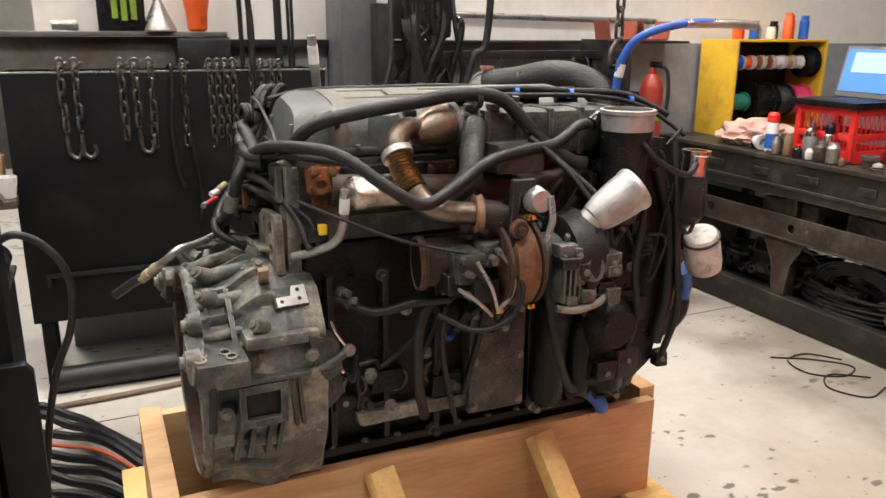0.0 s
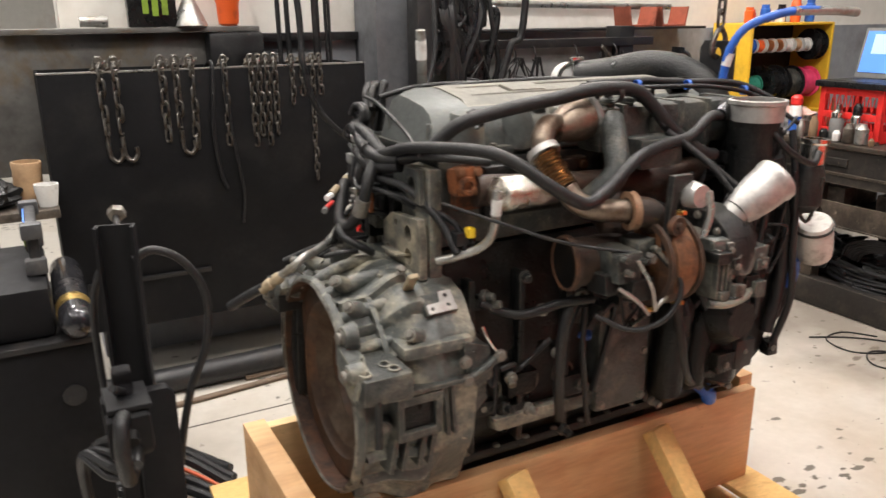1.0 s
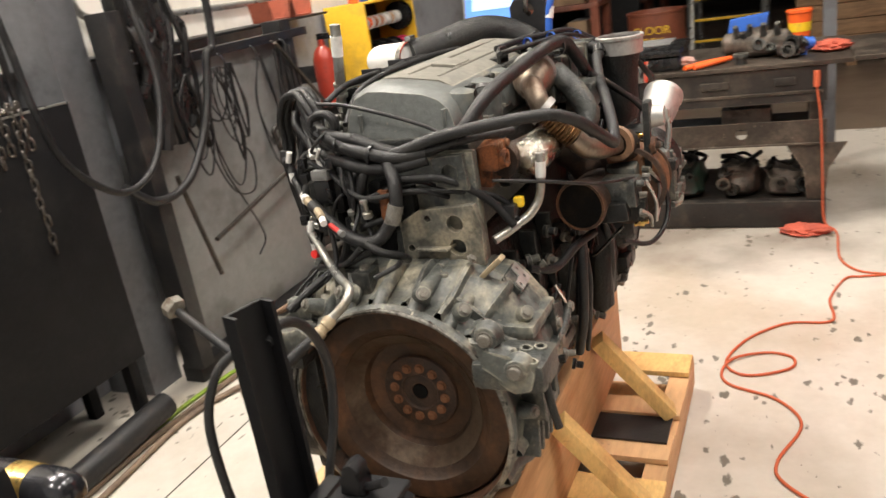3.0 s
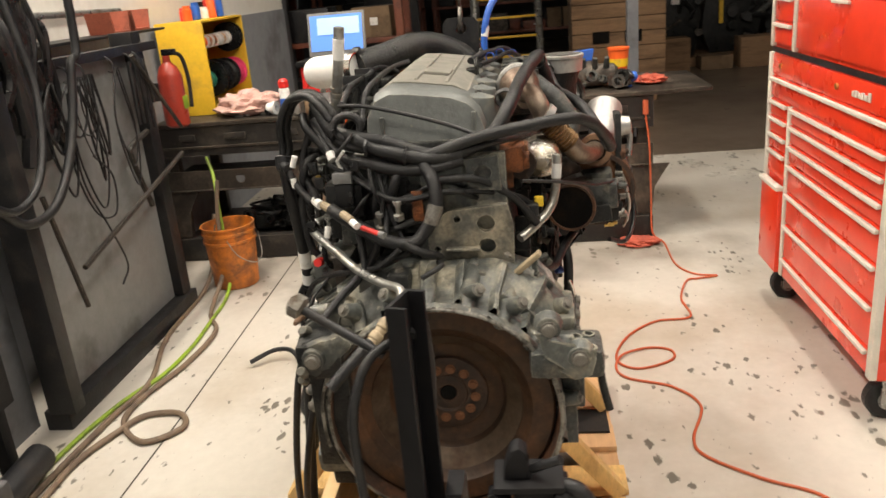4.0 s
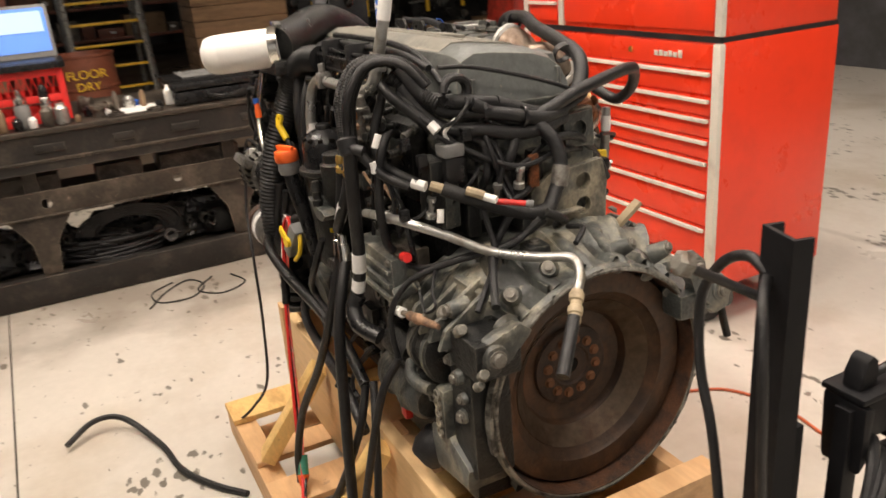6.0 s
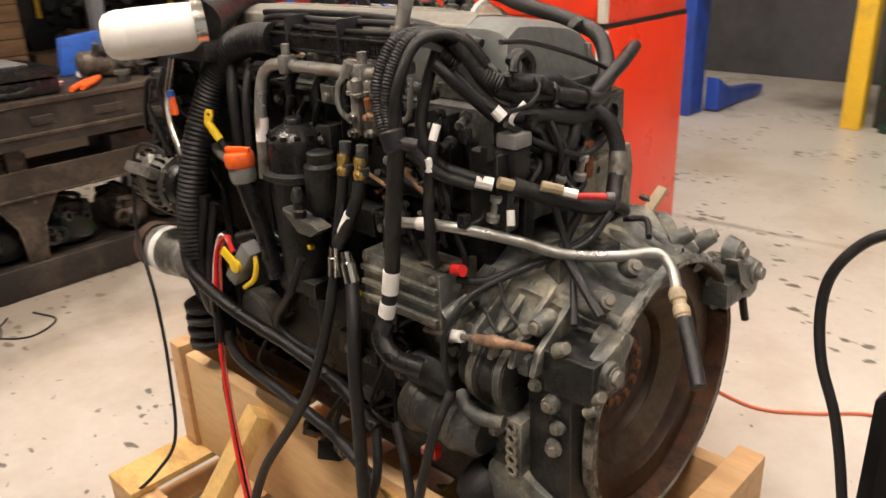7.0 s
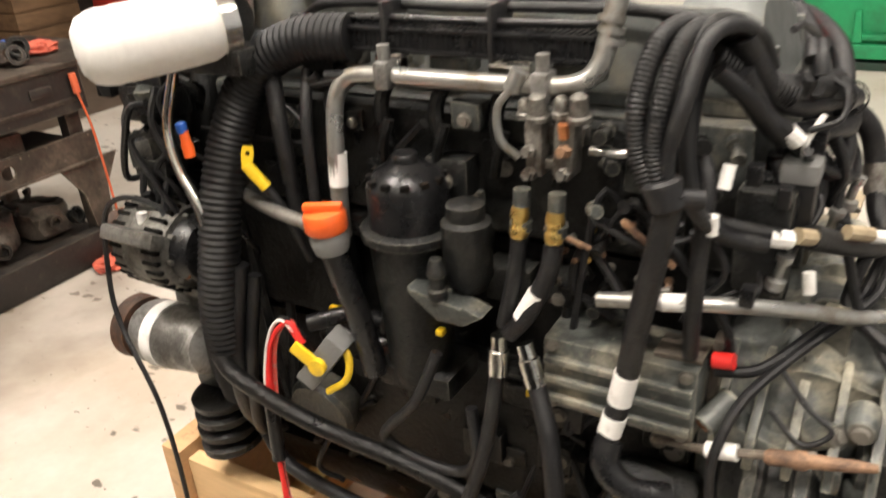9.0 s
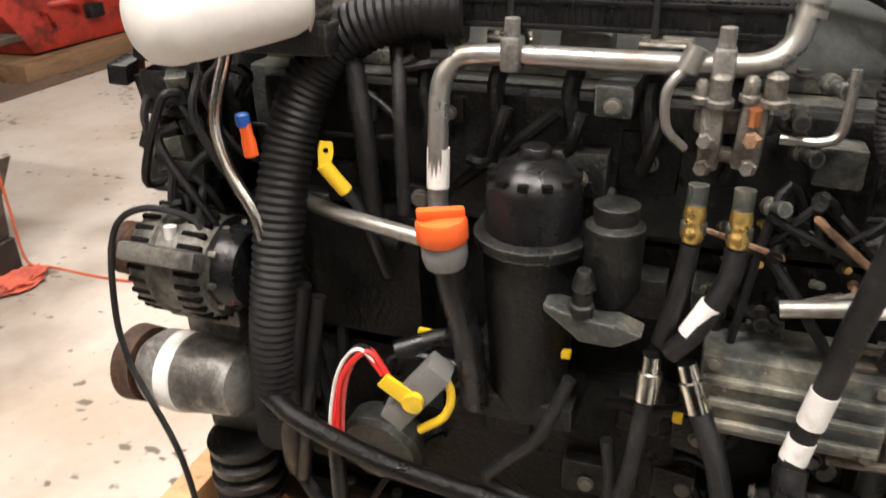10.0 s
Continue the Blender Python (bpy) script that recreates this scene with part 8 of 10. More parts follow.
    # alternator and air conditioning pump
    ac_ = (1.105, 0.33, 1.0)
    alt = ep("alternator", lambda b: lathe(b, [(-0.075, 0.03), (-0.072, 0.05), (-0.066, 0.07), (-0.05, 0.078), (-0.022, 0.079), (-0.018, 0.074), (0.012, 0.074), (0.016, 0.079), (0.045, 0.078), (0.06, 0.066), (0.066, 0.04)], ac_, (1, 0, 0), 40), "alternator_grey", "cast aluminium alternator", rough=0.003)
    # black bars paint the shade inside the vent slots
    for k in range(26):
        a = 2 * math.pi * k / 26
        for u, v in ((-0.062, -0.026), (0.02, 0.05)):
            ep("vent_slot", lambda b: bx(b, u, v, 0.071, 0.0803, -0.0035, 0.0035, 0.001, Matrix.Translation(ac_) @ Matrix.Rotation(a, 4, "X")), "soot_hollow", "", alt)
    for k in range(9):
        a = 2 * math.pi * k / 9
        ep("vane", lambda b: bx(b, -0.079, -0.064, 0.036, 0.066, -0.004, 0.004, 0.002, Matrix.Translation(ac_) @ Matrix.Rotation(a, 4, "X")), "alternator_grey", "", alt)
    for a in (0.5, 2.6, 4.7):
        ep("lug", lambda b: bx(b, -0.07, 0.055, 0.07, 0.098, -0.013, 0.013, 0.006, Matrix.Translation(ac_) @ Matrix.Rotation(a, 4, "X")), "alternator_grey", "", alt)
    ep("rear_cover", lambda b: lathe(b, [(-0.104, 0.0), (-0.104, 0.034), (-0.099, 0.052), (-0.086, 0.059), (-0.068, 0.06)], ac_, (1, 0, 0), 26), "black_plastic", "", alt)
    ep("pulley", lambda b: lathe(b, [(0.075, 0.03), (0.085, 0.04), (0.088, 0.034), (0.094, 0.04), (0.1, 0.034), (0.106, 0.04), (0.112, 0.034), (0.12, 0.04), (0.125, 0.02)], ac_, (1, 0, 0), 28), "rust", "rusty pulley", alt)
    hose([(1.05, 0.37, 1.05), (1.07, 0.36, 1.08), (1.14, 0.37, 1.09), (1.2, 0.37, 1.05), (1.22, 0.38, 0.95), (1.2, 0.4, 0.85), (1.12, 0.42, 0.7), (1.1, 0.43, 0.5), (1.1, 0.45, 0.3), (1.14, 0.5, 0.2), (1.2, 0.56, 0.12)], 0.0048, "rubber", "cable", n=8)
    ep("tag", lambda b: cyl(b, (1.1, 0.372, 1.07), (1.1, 0.374, 1.045), 0.009, n=10), "white_label")
    ep("terminal", lambda b: cyl(b, (1.02, 0.365, 0.975), (1.02, 0.378, 0.975), 0.011, n=12), "rust_bright", "red terminal cap")
    ac = ep("cooling_pump", lambda b: lathe(b, [(-0.11, 0.03), (-0.1, 0.052), (-0.03, 0.058), (0.0, 0.062), (0.05, 0.062), (0.07, 0.05)], (1.145, 0.335, 0.797), (1, -0.02, -0.04), 32), "cast_aluminium", "cast aluminium air conditioning pump", rough=0.003)
    ep("pulley", lambda b: lathe(b, [(0.072, 0.02), (0.074, 0.06), (0.105, 0.062), (0.112, 0.055), (0.114, 0.02)], (1.145, 0.335, 0.797), (1, -0.02, -0.04), 32), "rust", "rusty clutch pulley", ac)
    ep("label", lambda b: lathe(b, [(0.0, 0.0635), (0.028, 0.0635)], (1.14, 0.335, 0.797), (1, -0.02, -0.04), 32), "white_label", "", ac)
    ep("bracket", lambda b: bx(b, 1.08, 1.18, 0.24, 0.29, 0.82, 0.93, 0.012), "cast_aluminium", rough=0.003)
    ep("bracket", lambda b: bx(b, 1.06, 1.16, 0.2, 0.3, 0.66, 0.72, 0.012), "cast_grey", rough=0.003)
    for k in range(4):
        ep("pulley_ring", lambda b: lathe(b, [(0, 0.05), (0.008, 0.062), (0.022, 0.062), (0.028, 0.05)], (1.1, 0.29, 0.53 + 0.035 * k), (0.05, 0.1, 1), 26), "oil_black" if k % 2 else "cast_black", rough=0.003)
    ep("crank_damper", lambda b: lathe(b, [(0, 0.1), (0.02, 0.14), (0.05, 0.145), (0.055, 0.12), (0.06, 0.05)], (1.175, 0, 0.706), (1, 0, 0), 36), "oil_black")
    # stack of front-corner fittings, silver pipe and sensor
    hose([(1.0, 0.33, 1.3), (1.02, 0.345, 1.22), (1.0, 0.36, 1.16), (0.96, 0.37, 1.1), (0.95, 0.37, 1.02)], 0.009, "chrome", "pipe", n=10)
    ep("sensor", lambda b: lathe(b, [(0, 0.009), (0.02, 0.009), (0.024, 0.0075), (0.04, 0.0075)], (0.955, 0.37, 1.185), (0.1, 0, 1), 14), "orange_plastic", "orange sensor")
    ep("sensor_cap", lambda b: lathe(b, [(0, 0.0085), (0.014, 0.009), (0.016, 0.006)], (0.96, 0.37, 1.222), (0.1, 0, 1), 14), "blue_plastic", "blue sensor cap")
    for x0, x1, y0, y1, z0, z1 in ((1.11, 1.15, 0.2, 0.27, 1.06, 1.3), (1.12, 1.19, 0.21, 0.3, 1.08, 1.14), (1.1, 1.17, 0.22, 0.31, 1.2, 1.25), (1.06, 1.12, 0.24, 0.31, 1.26, 1.31)):
        ep("front_bracket", lambda b: bx(b, x0, x1, y0, y1, z0, z1, 0.012), "cast_black", rough=0.006)
    for k in range(24):
        c = Vector((rng.uniform(1.08, 1.19), rng.uniform(0.25, 0.33), rng.uniform(1.05, 1.33)))
        w, h, d = rng.uniform(0.01, 0.028), rng.uniform(0.008, 0.022), rng.uniform(0.01, 0.03)
        m = Matrix.Translation(c) @ Euler((rng.uniform(-0.4, 0.4), rng.uniform(-0.3, 0.3), rng.uniform(-0.5, 0.5))).to_matrix().to_4x4()
        ep("fitting", lambda b: bx(b, -w, w, -d, d, -h, h, 0.004, m), rng.choice(["cast_black", "black_plastic", "oil_black", "cast_grey"]))
    for k in range(10):
        a = Vector((rng.uniform(1.0, 1.16), rng.uniform(0.3, 0.34), rng.uniform(1.08, 1.3)))
        p = [a, a + Vector((rng.uniform(-0.05, 0.05), 0.02, rng.uniform(-0.06, 0.0))), a + Vector((rng.uniform(-0.08, 0.08), 0.01, rng.uniform(-0.15, -0.06))), a + Vector((rng.uniform(-0.06, 0.06), -0.03, rng.uniform(-0.22, -0.12)))]
        hose(p, rng.uniform(0.004, 0.008), "rubber", "cable", n=7, steps=6)
    # black inlet duct and white tube
    hose([(1.13, -0.06, 1.24), (1.14, -0.02, 1.34), (1.11, 0.06, 1.395), (1.05, 0.14, 1.41), (0.98, 0.23, 1.388), (0.913, 0.305, 1.374)], 0.052, "cast_black", "inlet_duct", "wide black inlet duct", n=22)
    d = Vector((0.1, 0.195, -0.012)).normalized()
    c = Vector((0.908, 0.305, 1.372))
    ep("tube_clamp", lambda b: lathe(b, [(-0.012, 0.051), (-0.012, 0.0555), (0.012, 0.0555), (0.012, 0.051)], c, d, 34, True), "chrome", "bright worm clamp")
    ep("clamp_screw", lambda b: bx(b, 0.885, 0.93, 0.29, 0.31, 1.424, 1.44, 0.004), "chrome")
    ep("inlet_tube", lambda b: lathe(b, [(-0.005, 0.046), (0.012, 0.05), (0.05, 0.0515), (0.14, 0.052), (0.145, 0.051), (0.152, 0.051), (0.157, 0.052), (0.172, 0.05), (0.188, 0.044), (0.198, 0.03), (0.201, 0.0)], c, d, 40), "white_tube", "smooth white plastic inlet tube")
    ep("support_plate", lambda b: bx(b, 0.86, 1.04, 0.2, 0.33, 1.3, 1.34, 0.01), "cast_black", rough=0.004)
    # loops of cable round the injectors and front
    for k in range(22):
        a = Vector((rng.uniform(0.28, 1.05), rng.uniform(0.245, 0.27), rng.uniform(0.62, 1.32)))
        p = [a] + [a + Vector((rng.uniform(-0.09, 0.09), rng.uniform(-0.02, 0.035), rng.uniform(-0.12, 0.08))) * (j + 1) * 0.75 for j in range(3)]
        p = [Vector((q.x, min(q.y, 0.295), min(max(q.z, 0.52), 1.3))) for q in p]
        hose(p, rng.uniform(0.004, 0.009), rng.choice(["rubber", "rubber", "black_plastic", "oil_black"]), "cable", n=7, steps=6)
    for k in range(2):
        p = (rng.uniform(0.4, 0.6), 0.32, rng.uniform(0.85, 1.0))
        ep("clip", lambda b: bx(b, p[0] - 0.006, p[0] + 0.006, p[1], p[1] + 0.012, p[2] - 0.005, p[2] + 0.005, 0.002), "yellow_plastic", "small yellow clip")


def rear_side():
    rng = random.Random(51)
    # intake side of the housing: dark cover on the lug, starter, column of ports, webs
    ep("side_cover", lambda b: bx(b, -0.102, 0.006, 0.2, 0.299, 0.826, 0.903, 0.006), "cast_black", "black flat cover box", rough=0.002)
    for x, y, z, r in ((-0.106, 0.285, 0.846, 0.013), (-0.1, 0.29, 0.822, 0.01), (-0.04, 0.29, 0.912, 0.013)):
        ep("boss", lambda b: cyl(b, (x + 0.015, y, z - 0.01), (x - 0.008, y + 0.004, z + 0.006), r, r * 0.8, 12, 0.002), "dust_pale", rough=0.003)
    ep("gear_case", lambda b: loft(b, [[(x, 0.268 + 0.062 * w * math.cos(t), 0.812 + 0.062 * w * math.sin(t)) for t in (2 * math.pi * i / 22 for i in range(22))] for x, w in ((0.05, 0.75), (0.06, 1.0), (0.082, 1.04), (0.088, 0.93), (0.11, 0.93), (0.116, 1.04), (0.14, 1.04), (0.148, 0.95), (0.165, 0.9), (0.172, 0.7))]), "cast_black", "rounded dark starter gear case", rough=0.004)
    for x in (0.07, 0.13):
        ep("case_band", lambda b: lathe(b, [(-0.009, 0.06), (-0.007, 0.0675), (0.007, 0.0675), (0.009, 0.06)], (x, 0.268, 0.812), (1, 0, 0), 26, True), "cast_grey", rough=0.003)
    ep("gear_web", lambda b: prism(b, [(0.03, 0.87), (0.16, 0.9), (0.19, 0.88), (0.19, 0.85), (0.03, 0.83)], "y", 0.24, 0.296, 0.012), "cast_dusty", rough=0.004)
    hose([(0.06, 0.322, 0.745), (0.1, 0.332, 0.742), (0.14, 0.33, 0.747), (0.165, 0.315, 0.76)], 0.013, "cast_grey", "rail")
    ep("starter", lambda b: lathe(b, [(0, 0.04), (0.012, 0.05), (0.05, 0.052), (0.055, 0.057), (0.07, 0.057), (0.075, 0.053), (0.15, 0.053), (0.155, 0.058), (0.17, 0.058), (0.175, 0.053), (0.19, 0.05), (0.2, 0.03), (0.202, 0.0)], (0.125, 0.288, 0.672), (1, 0.02, 0.02), 32), "cast_grey", "dusty cylindrical starter motor", rough=0.004)
    ep("solenoid", lambda b: lathe(b, [(0, 0.03), (0.01, 0.036), (0.1, 0.036), (0.11, 0.03), (0.125, 0.018)], (0.19, 0.295, 0.76), (1, 0, 0), 22), "cast_black", rough=0.003)
    for dz in (-0.012, 0.014):
        bolt((0.318, 0.295, 0.76 + dz), (1, 0, 0), 0.008)
    ep("bell_side", lambda b: prism(b, [(-0.064, 0.58), (0.03, 0.55), (0.035, 0.82), (-0.058, 0.835)], "y", 0.2, 0.292, 0.016), "cast_black", "smooth dark side of the housing", rough=0.003)
    ep("edge_strip", lambda b: loft(b, [[(x, r * math.cos(radians(a)) - 0.006, 0.708 + r * math.sin(radians(a))) for x, r in ((-0.0825, 0.2665), (-0.0825, 0.274), (-0.068, 0.276), (-0.068, 0.2665))] for a in range(-14, 27, 3)]), "worn_rim", "bright worn edge of the housing", rough=0.002)
    ep("port_column", lambda b: bx(b, 0.03, 0.07, 0.24, 0.312, 0.63, 0.75, 0.014), "cast_dusty", rough=0.004)
    for k in range(5):
        ep("port", lambda b: lathe(b, [(0, 0.0125), (0.006, 0.0125), (0.006, 0.0075), (0.0, 0.007)], (0.05, 0.311, 0.645 + 0.0225 * k), (0.05, 1, 0), 14, True), "dust_pale")
        # black disc coloured for the shaded mouth of the port
        ep("port_bore_disc", lambda b: cyl(b, (0.05, 0.309, 0.645 + 0.0225 * k), (0.05, 0.3125, 0.645 + 0.0225 * k), 0.0072, n=10), "oil_black")
    ep("foot_casting", lambda b: prism(b, [(-0.05, 0.6), (0.03, 0.64), (0.11, 0.64), (0.13, 0.57), (0.1, 0.53), (-0.04, 0.54)], "y", 0.2, 0.306, 0.018), "cast_dusty", rough=0.006)
    ep("foot_casting", lambda b: bx(b, -0.03, 0.09, 0.18, 0.28, 0.5, 0.555, 0.016), "cast_black", rough=0.005)
    ep("foot_casting", lambda b: bx(b, 0.13, 0.42, 0.18, 0.26, 0.49, 0.6, 0.02), "oil_black", rough=0.006)
    ep("rubber_block", lambda b: lathe(b, [(0, 0.03), (0.012, 0.042), (0.05, 0.046), (0.075, 0.038), (0.085, 0.02), (0.085, 0.0)], (0.13, 0.27, 0.585), (0.25, 0.5, -0.85), 18), "rubber", "lump of black rubber under the starter", rough=0.006)
    ep("connector", lambda b: bx(b, 0.245, 0.268, 0.29, 0.31, 0.565, 0.595, 0.005), "red_plastic", "red plug below the starter")
    ep("connector", lambda b: bx(b, 0.27, 0.3, 0.28, 0.3, 0.55, 0.57, 0.005), "braid_red")
    ep("mount_web", lambda b: prism(b, [(0.155, 0.62), (0.24, 0.59), (0.38, 0.6), (0.38, 0.64), (0.2, 0.64)], "y", 0.22, 0.27, 0.01), "cast_grey", rough=0.004)
    for x, y, z, r in ((-0.022, 0.295, 0.806, 0.0155), (-0.034, 0.29, 0.762, 0.0125), (0.012, 0.29, 0.83, 0.0125), (0.1, 0.29, 0.7, 0.013), (0.02, 0.275, 0.93, 0.017)):
        ep("boss", lambda b: cyl(b, (x, y - 0.03, z), (x, y + 0.012, z), r * 1.25, r, 14, 0.002), "cast_dusty", rough=0.003)
        bolt((x, y + 0.012, z), (0, 1, 0), r * 0.62)
    # bolted webs under the control module
    for k in range(5):
        x = 0.0 + 0.045 * k
        ep("web", lambda b: prism(b, [(0.2, 0.97), (0.31, 0.9), (0.325, 0.86), (0.24, 0.86)], "x", x - 0.006, x + 0.006, 0.003), "cast_dusty", rough=0.002)
    for k in range(14):
        x, z = rng.uniform(0.06, 0.42), rng.uniform(0.68, 0.9)
        s = rng.uniform(0.012, 0.034)
        y = 0.25 + rng.uniform(0, 0.04)
        ep("casting_boss", lambda b: bx(b, x - s, x + s, 0.2, y, z - s * 0.8, z + s * 0.8, 0.008), rng.choice(["cast_grey", "cast_black", "cast_dusty"]), rough=0.005)
        if k % 2 == 0:
            bolt((x, y, z), (0, 1, 0), rng.uniform(0.008, 0.012))
    # rusty sensor rod with tan sleeve and white label
    hose([(0.25, 0.315, 0.862), (0.19, 0.329, 0.878), (0.13, 0.33, 0.892), (0.06, 0.32, 0.907)], 0.006, "dirty_metal", "rod", n=8)
    ep("label", lambda b: tube(b, [(0.182, 0.329, 0.879), (0.145, 0.331, 0.889)], 0.011, 10, 3), "white_label", "white label sleeve")
    ep("sensor", lambda b: lathe(b, [(0, 0.007), (0.005, 0.01), (0.03, 0.01), (0.034, 0.012), (0.045, 0.012), (0.049, 0.009), (0.1, 0.0075), (0.12, 0.005)], (0.115, 0.331, 0.895), (-1, -0.08, 0.16), 12), "rust_pale", "rusty brown speed sensor")
    ep("drain_stub", lambda b: lathe(b, [(0, 0.015), (0.052, 0.0155), (0.054, 0.0105), (0.02, 0.01)], (0.165, 0.285, 0.935), (0.5, 0.75, -0.5), 16, True), "cast_dusty", "short pipe stub with a rusty mouth")
    ep("stub_mouth", lambda b: lathe(b, [(0.044, 0.0), (0.046, 0.0108), (0.0535, 0.0112), (0.054, 0.0098), (0.047, 0.009), (0.046, 0.0)], (0.165, 0.285, 0.935), (0.5, 0.75, -0.5), 16), "rust_bright")
    # pads, webs and levers on top of the housing
    for k in range(7):
        x, y = rng.uniform(0.03, 0.12), rng.uniform(-0.16, 0.2)
        s = rng.uniform(0.012, 0.032)
        z = 0.995 + rng.uniform(0.0, 0.03)
        ep("pad", lambda b: bx(b, x - s, x + s, y - s, y + s, 0.95, z, 0.008), rng.choice(["cast_dusty", "dust_pale", "cast_grey"]), rough=0.005)
        if k % 2:
            bolt((x, y, z), (0, 0, 1), 0.0095)
    ep("clip_plate", lambda b: bx(b, -0.045, 0.045, -0.1, -0.02, 1.035, 1.042, 0.003, Matrix.Rotation(radians(8), 4, "Y")), "dust_pale", "pale bent plate", rough=0.004)
    # silver pipe across the back with its rubber end
    hose([(0.332, 0.318, 1.055), (0.25, 0.318, 1.07), (0.17, 0.3, 1.074), (0.1, 0.235, 1.048), (0.045, 0.175, 1.018), (-0.02, 0.11, 1.01), (-0.07, 0.062, 1.012), (-0.1, 0.062, 0.99), (-0.125, 0.088, 0.965)], 0.0098, "pipe_metal", "pipe", "bent silver pipe across the housing", n=14)
    ep("label", lambda b: tube(b, [(0.252, 0.3183, 1.0698), (0.212, 0.3115, 1.073)], 0.0115, 12, 3), "white_label", "white printed label")
    ep("pipe_fitting", lambda b: lathe(b, [(0, 0.0105), (0.008, 0.0145), (0.022, 0.0145), (0.025, 0.0115), (0.034, 0.0115), (0.037, 0.0145), (0.05, 0.0145), (0.053, 0.012), (0.07, 0.0125)], (-0.12, 0.084, 0.968), (-0.5, 0.46, -0.5), 16), "tan_sleeve", "pale threaded fitting")
    hose([(-0.155, 0.117, 0.935), (-0.19, 0.155, 0.905), (-0.226, 0.195, 0.87)], 0.016, "rubber", "hose", "cut black hose end", n=14)
    # looms from the trunk across the back to the exhaust side
    for o, rib in ((0.0, 0.0), (0.036, 0.0)):
        hose([(0.2, 0.265, 1.375 - o), (0.175, 0.23, 1.315 - o), (0.15, 0.19, 1.285 - o), (0.114, 0.135, 1.28 - o), (0.1, 0.07, 1.265 - o), (0.105, 0.0, 1.248 - o * 0.6), (0.13, -0.07, 1.25 - o * 0.4)], 0.0185, "rubber", "wiring_loom", "thick black taped loom", ribs=rib, n=14)
    hose([(0.17, 0.22, 1.31), (0.15, 0.195, 1.305), (0.12, 0.15, 1.3), (0.12, 0.1, 1.29)], 0.016, "loom_black", "wiring_loom", "thick ribbed loom stub", ribs=0.007, n=16, depth=0.06)
    for p, d in (((0.112, 0.13, 1.28), (0.3, 1, 0)), ((0.103, 0.05, 1.258), (0, 1, 0.2))):
        band(p, d, 0.0225, 0.007, "black_plastic", "tie")
    # loom that drops to the battery connector and the heavy sleeve
    hose([(0.105, 0.015, 1.24), (0.075, -0.01, 1.2), (0.06, -0.012, 1.15), (0.048, 0.015, 1.1), (0.035, 0.045, 1.078), (0.04, 0.1, 1.085), (0.075, 0.175, 1.115), (0.11, 0.235, 1.145)], 0.019, "rubber", "wiring_loom", "thick black sleeve sagging across the back", n=14, steps=10)
    ep("collar", lambda b: tube(b, [(0.06, -0.013, 1.155), (0.052, 0.0, 1.115)], 0.018, 14, 4), "valve_metal", "grey tape collar")
    hose([(0.02, 0.055, 1.08), (0.02, 0.02, 1.06), (0.05, -0.01, 1.04), (0.08, -0.01, 1.02)], 0.012, "rubber")
    red = ep("connector", lambda b: tube(b, [(0.043, 0.152, 1.117), (0.025, 0.13, 1.115), (0.008, 0.108, 1.112)], 0.0058, 10, 4), "red_plastic", "red battery connector")
    ep("tip", lambda b: tube(b, [(0.008, 0.108, 1.112), (0.0, 0.096, 1.11)], 0.0075, 10, 3), "grey_plastic", "", red)
    # looping cable that ends in the white plug
    hose([(0.232, 0.275, 1.36), (0.24, 0.292, 1.31), (0.236, 0.315, 1.25), (0.222, 0.318, 1.205), (0.2, 0.3, 1.175), (0.14, 0.272, 1.156)], 0.0105, "loom_black", "cable", ribs=0.005, n=10, depth=0.08)
    hose([(0.225, 0.36, 1.225), (0.205, 0.34, 1.19), (0.185, 0.315, 1.165), (0.15, 0.285, 1.15)], 0.0125, "rubber", "cable", n=10)
    for p, q, r, mat, lab in (((0.15, 0.28, 1.157), (0.128, 0.262, 1.15), 0.013, "white_label", "white plug"), ((0.122, 0.255, 1.153), (0.1, 0.225, 1.14), 0.012, "tan_sleeve", "tan connector"), ((0.075, 0.2, 1.142), (0.05, 0.175, 1.132), 0.011, "tan_sleeve", "tan connector"), ((0.05, 0.175, 1.13), (0.03, 0.16, 1.125), 0.0095, "white_label", "white cable tag"), ((0.15, 0.23, 1.266), (0.138, 0.222, 1.252), 0.0125, "white_label", "white plug"), ((0.2, 0.34, 1.2), (0.199, 0.338, 1.178), 0.0085, "white_label", "white cable tag"), ((0.19, 0.325, 1.255), (0.192, 0.335, 1.23), 0.0085, "white_label", "white cable tag"), ((0.105, 0.245, 1.105), (0.1, 0.25, 1.08), 0.0085, "white_label", "white cable tag")):
        ep("cable_tag", lambda b: tube(b, [p, q], r * 0.85, 9, 2), mat, lab)
    hose([(0.2, 0.27, 1.33), (0.175, 0.25, 1.29), (0.15, 0.23, 1.266)], 0.012, "rubber", "cable", n=10)
    # relay box on its wire
    box = ep("relay_box", lambda b: bx(b, 0.112, 0.152, 0.18, 0.222, 1.145, 1.2, 0.006), "black_plastic", "black relay box")
    ep("relay_cap", lambda b: bx(b, 0.11, 0.154, 0.178, 0.224, 1.2, 1.226, 0.006), "grey_plastic", "pale grey relay cap", box)
    hose([(0.132, 0.203, 1.23), (0.13, 0.21, 1.25), (0.118, 0.19, 1.275)], 0.004, "white_label", "wire", n=6)
    hose([(0.13, 0.21, 1.262), (0.1, 0.2, 1.275), (0.1, 0.175, 1.3), (0.12, 0.165, 1.312)], 0.004, "rubber", "cable", n=7)
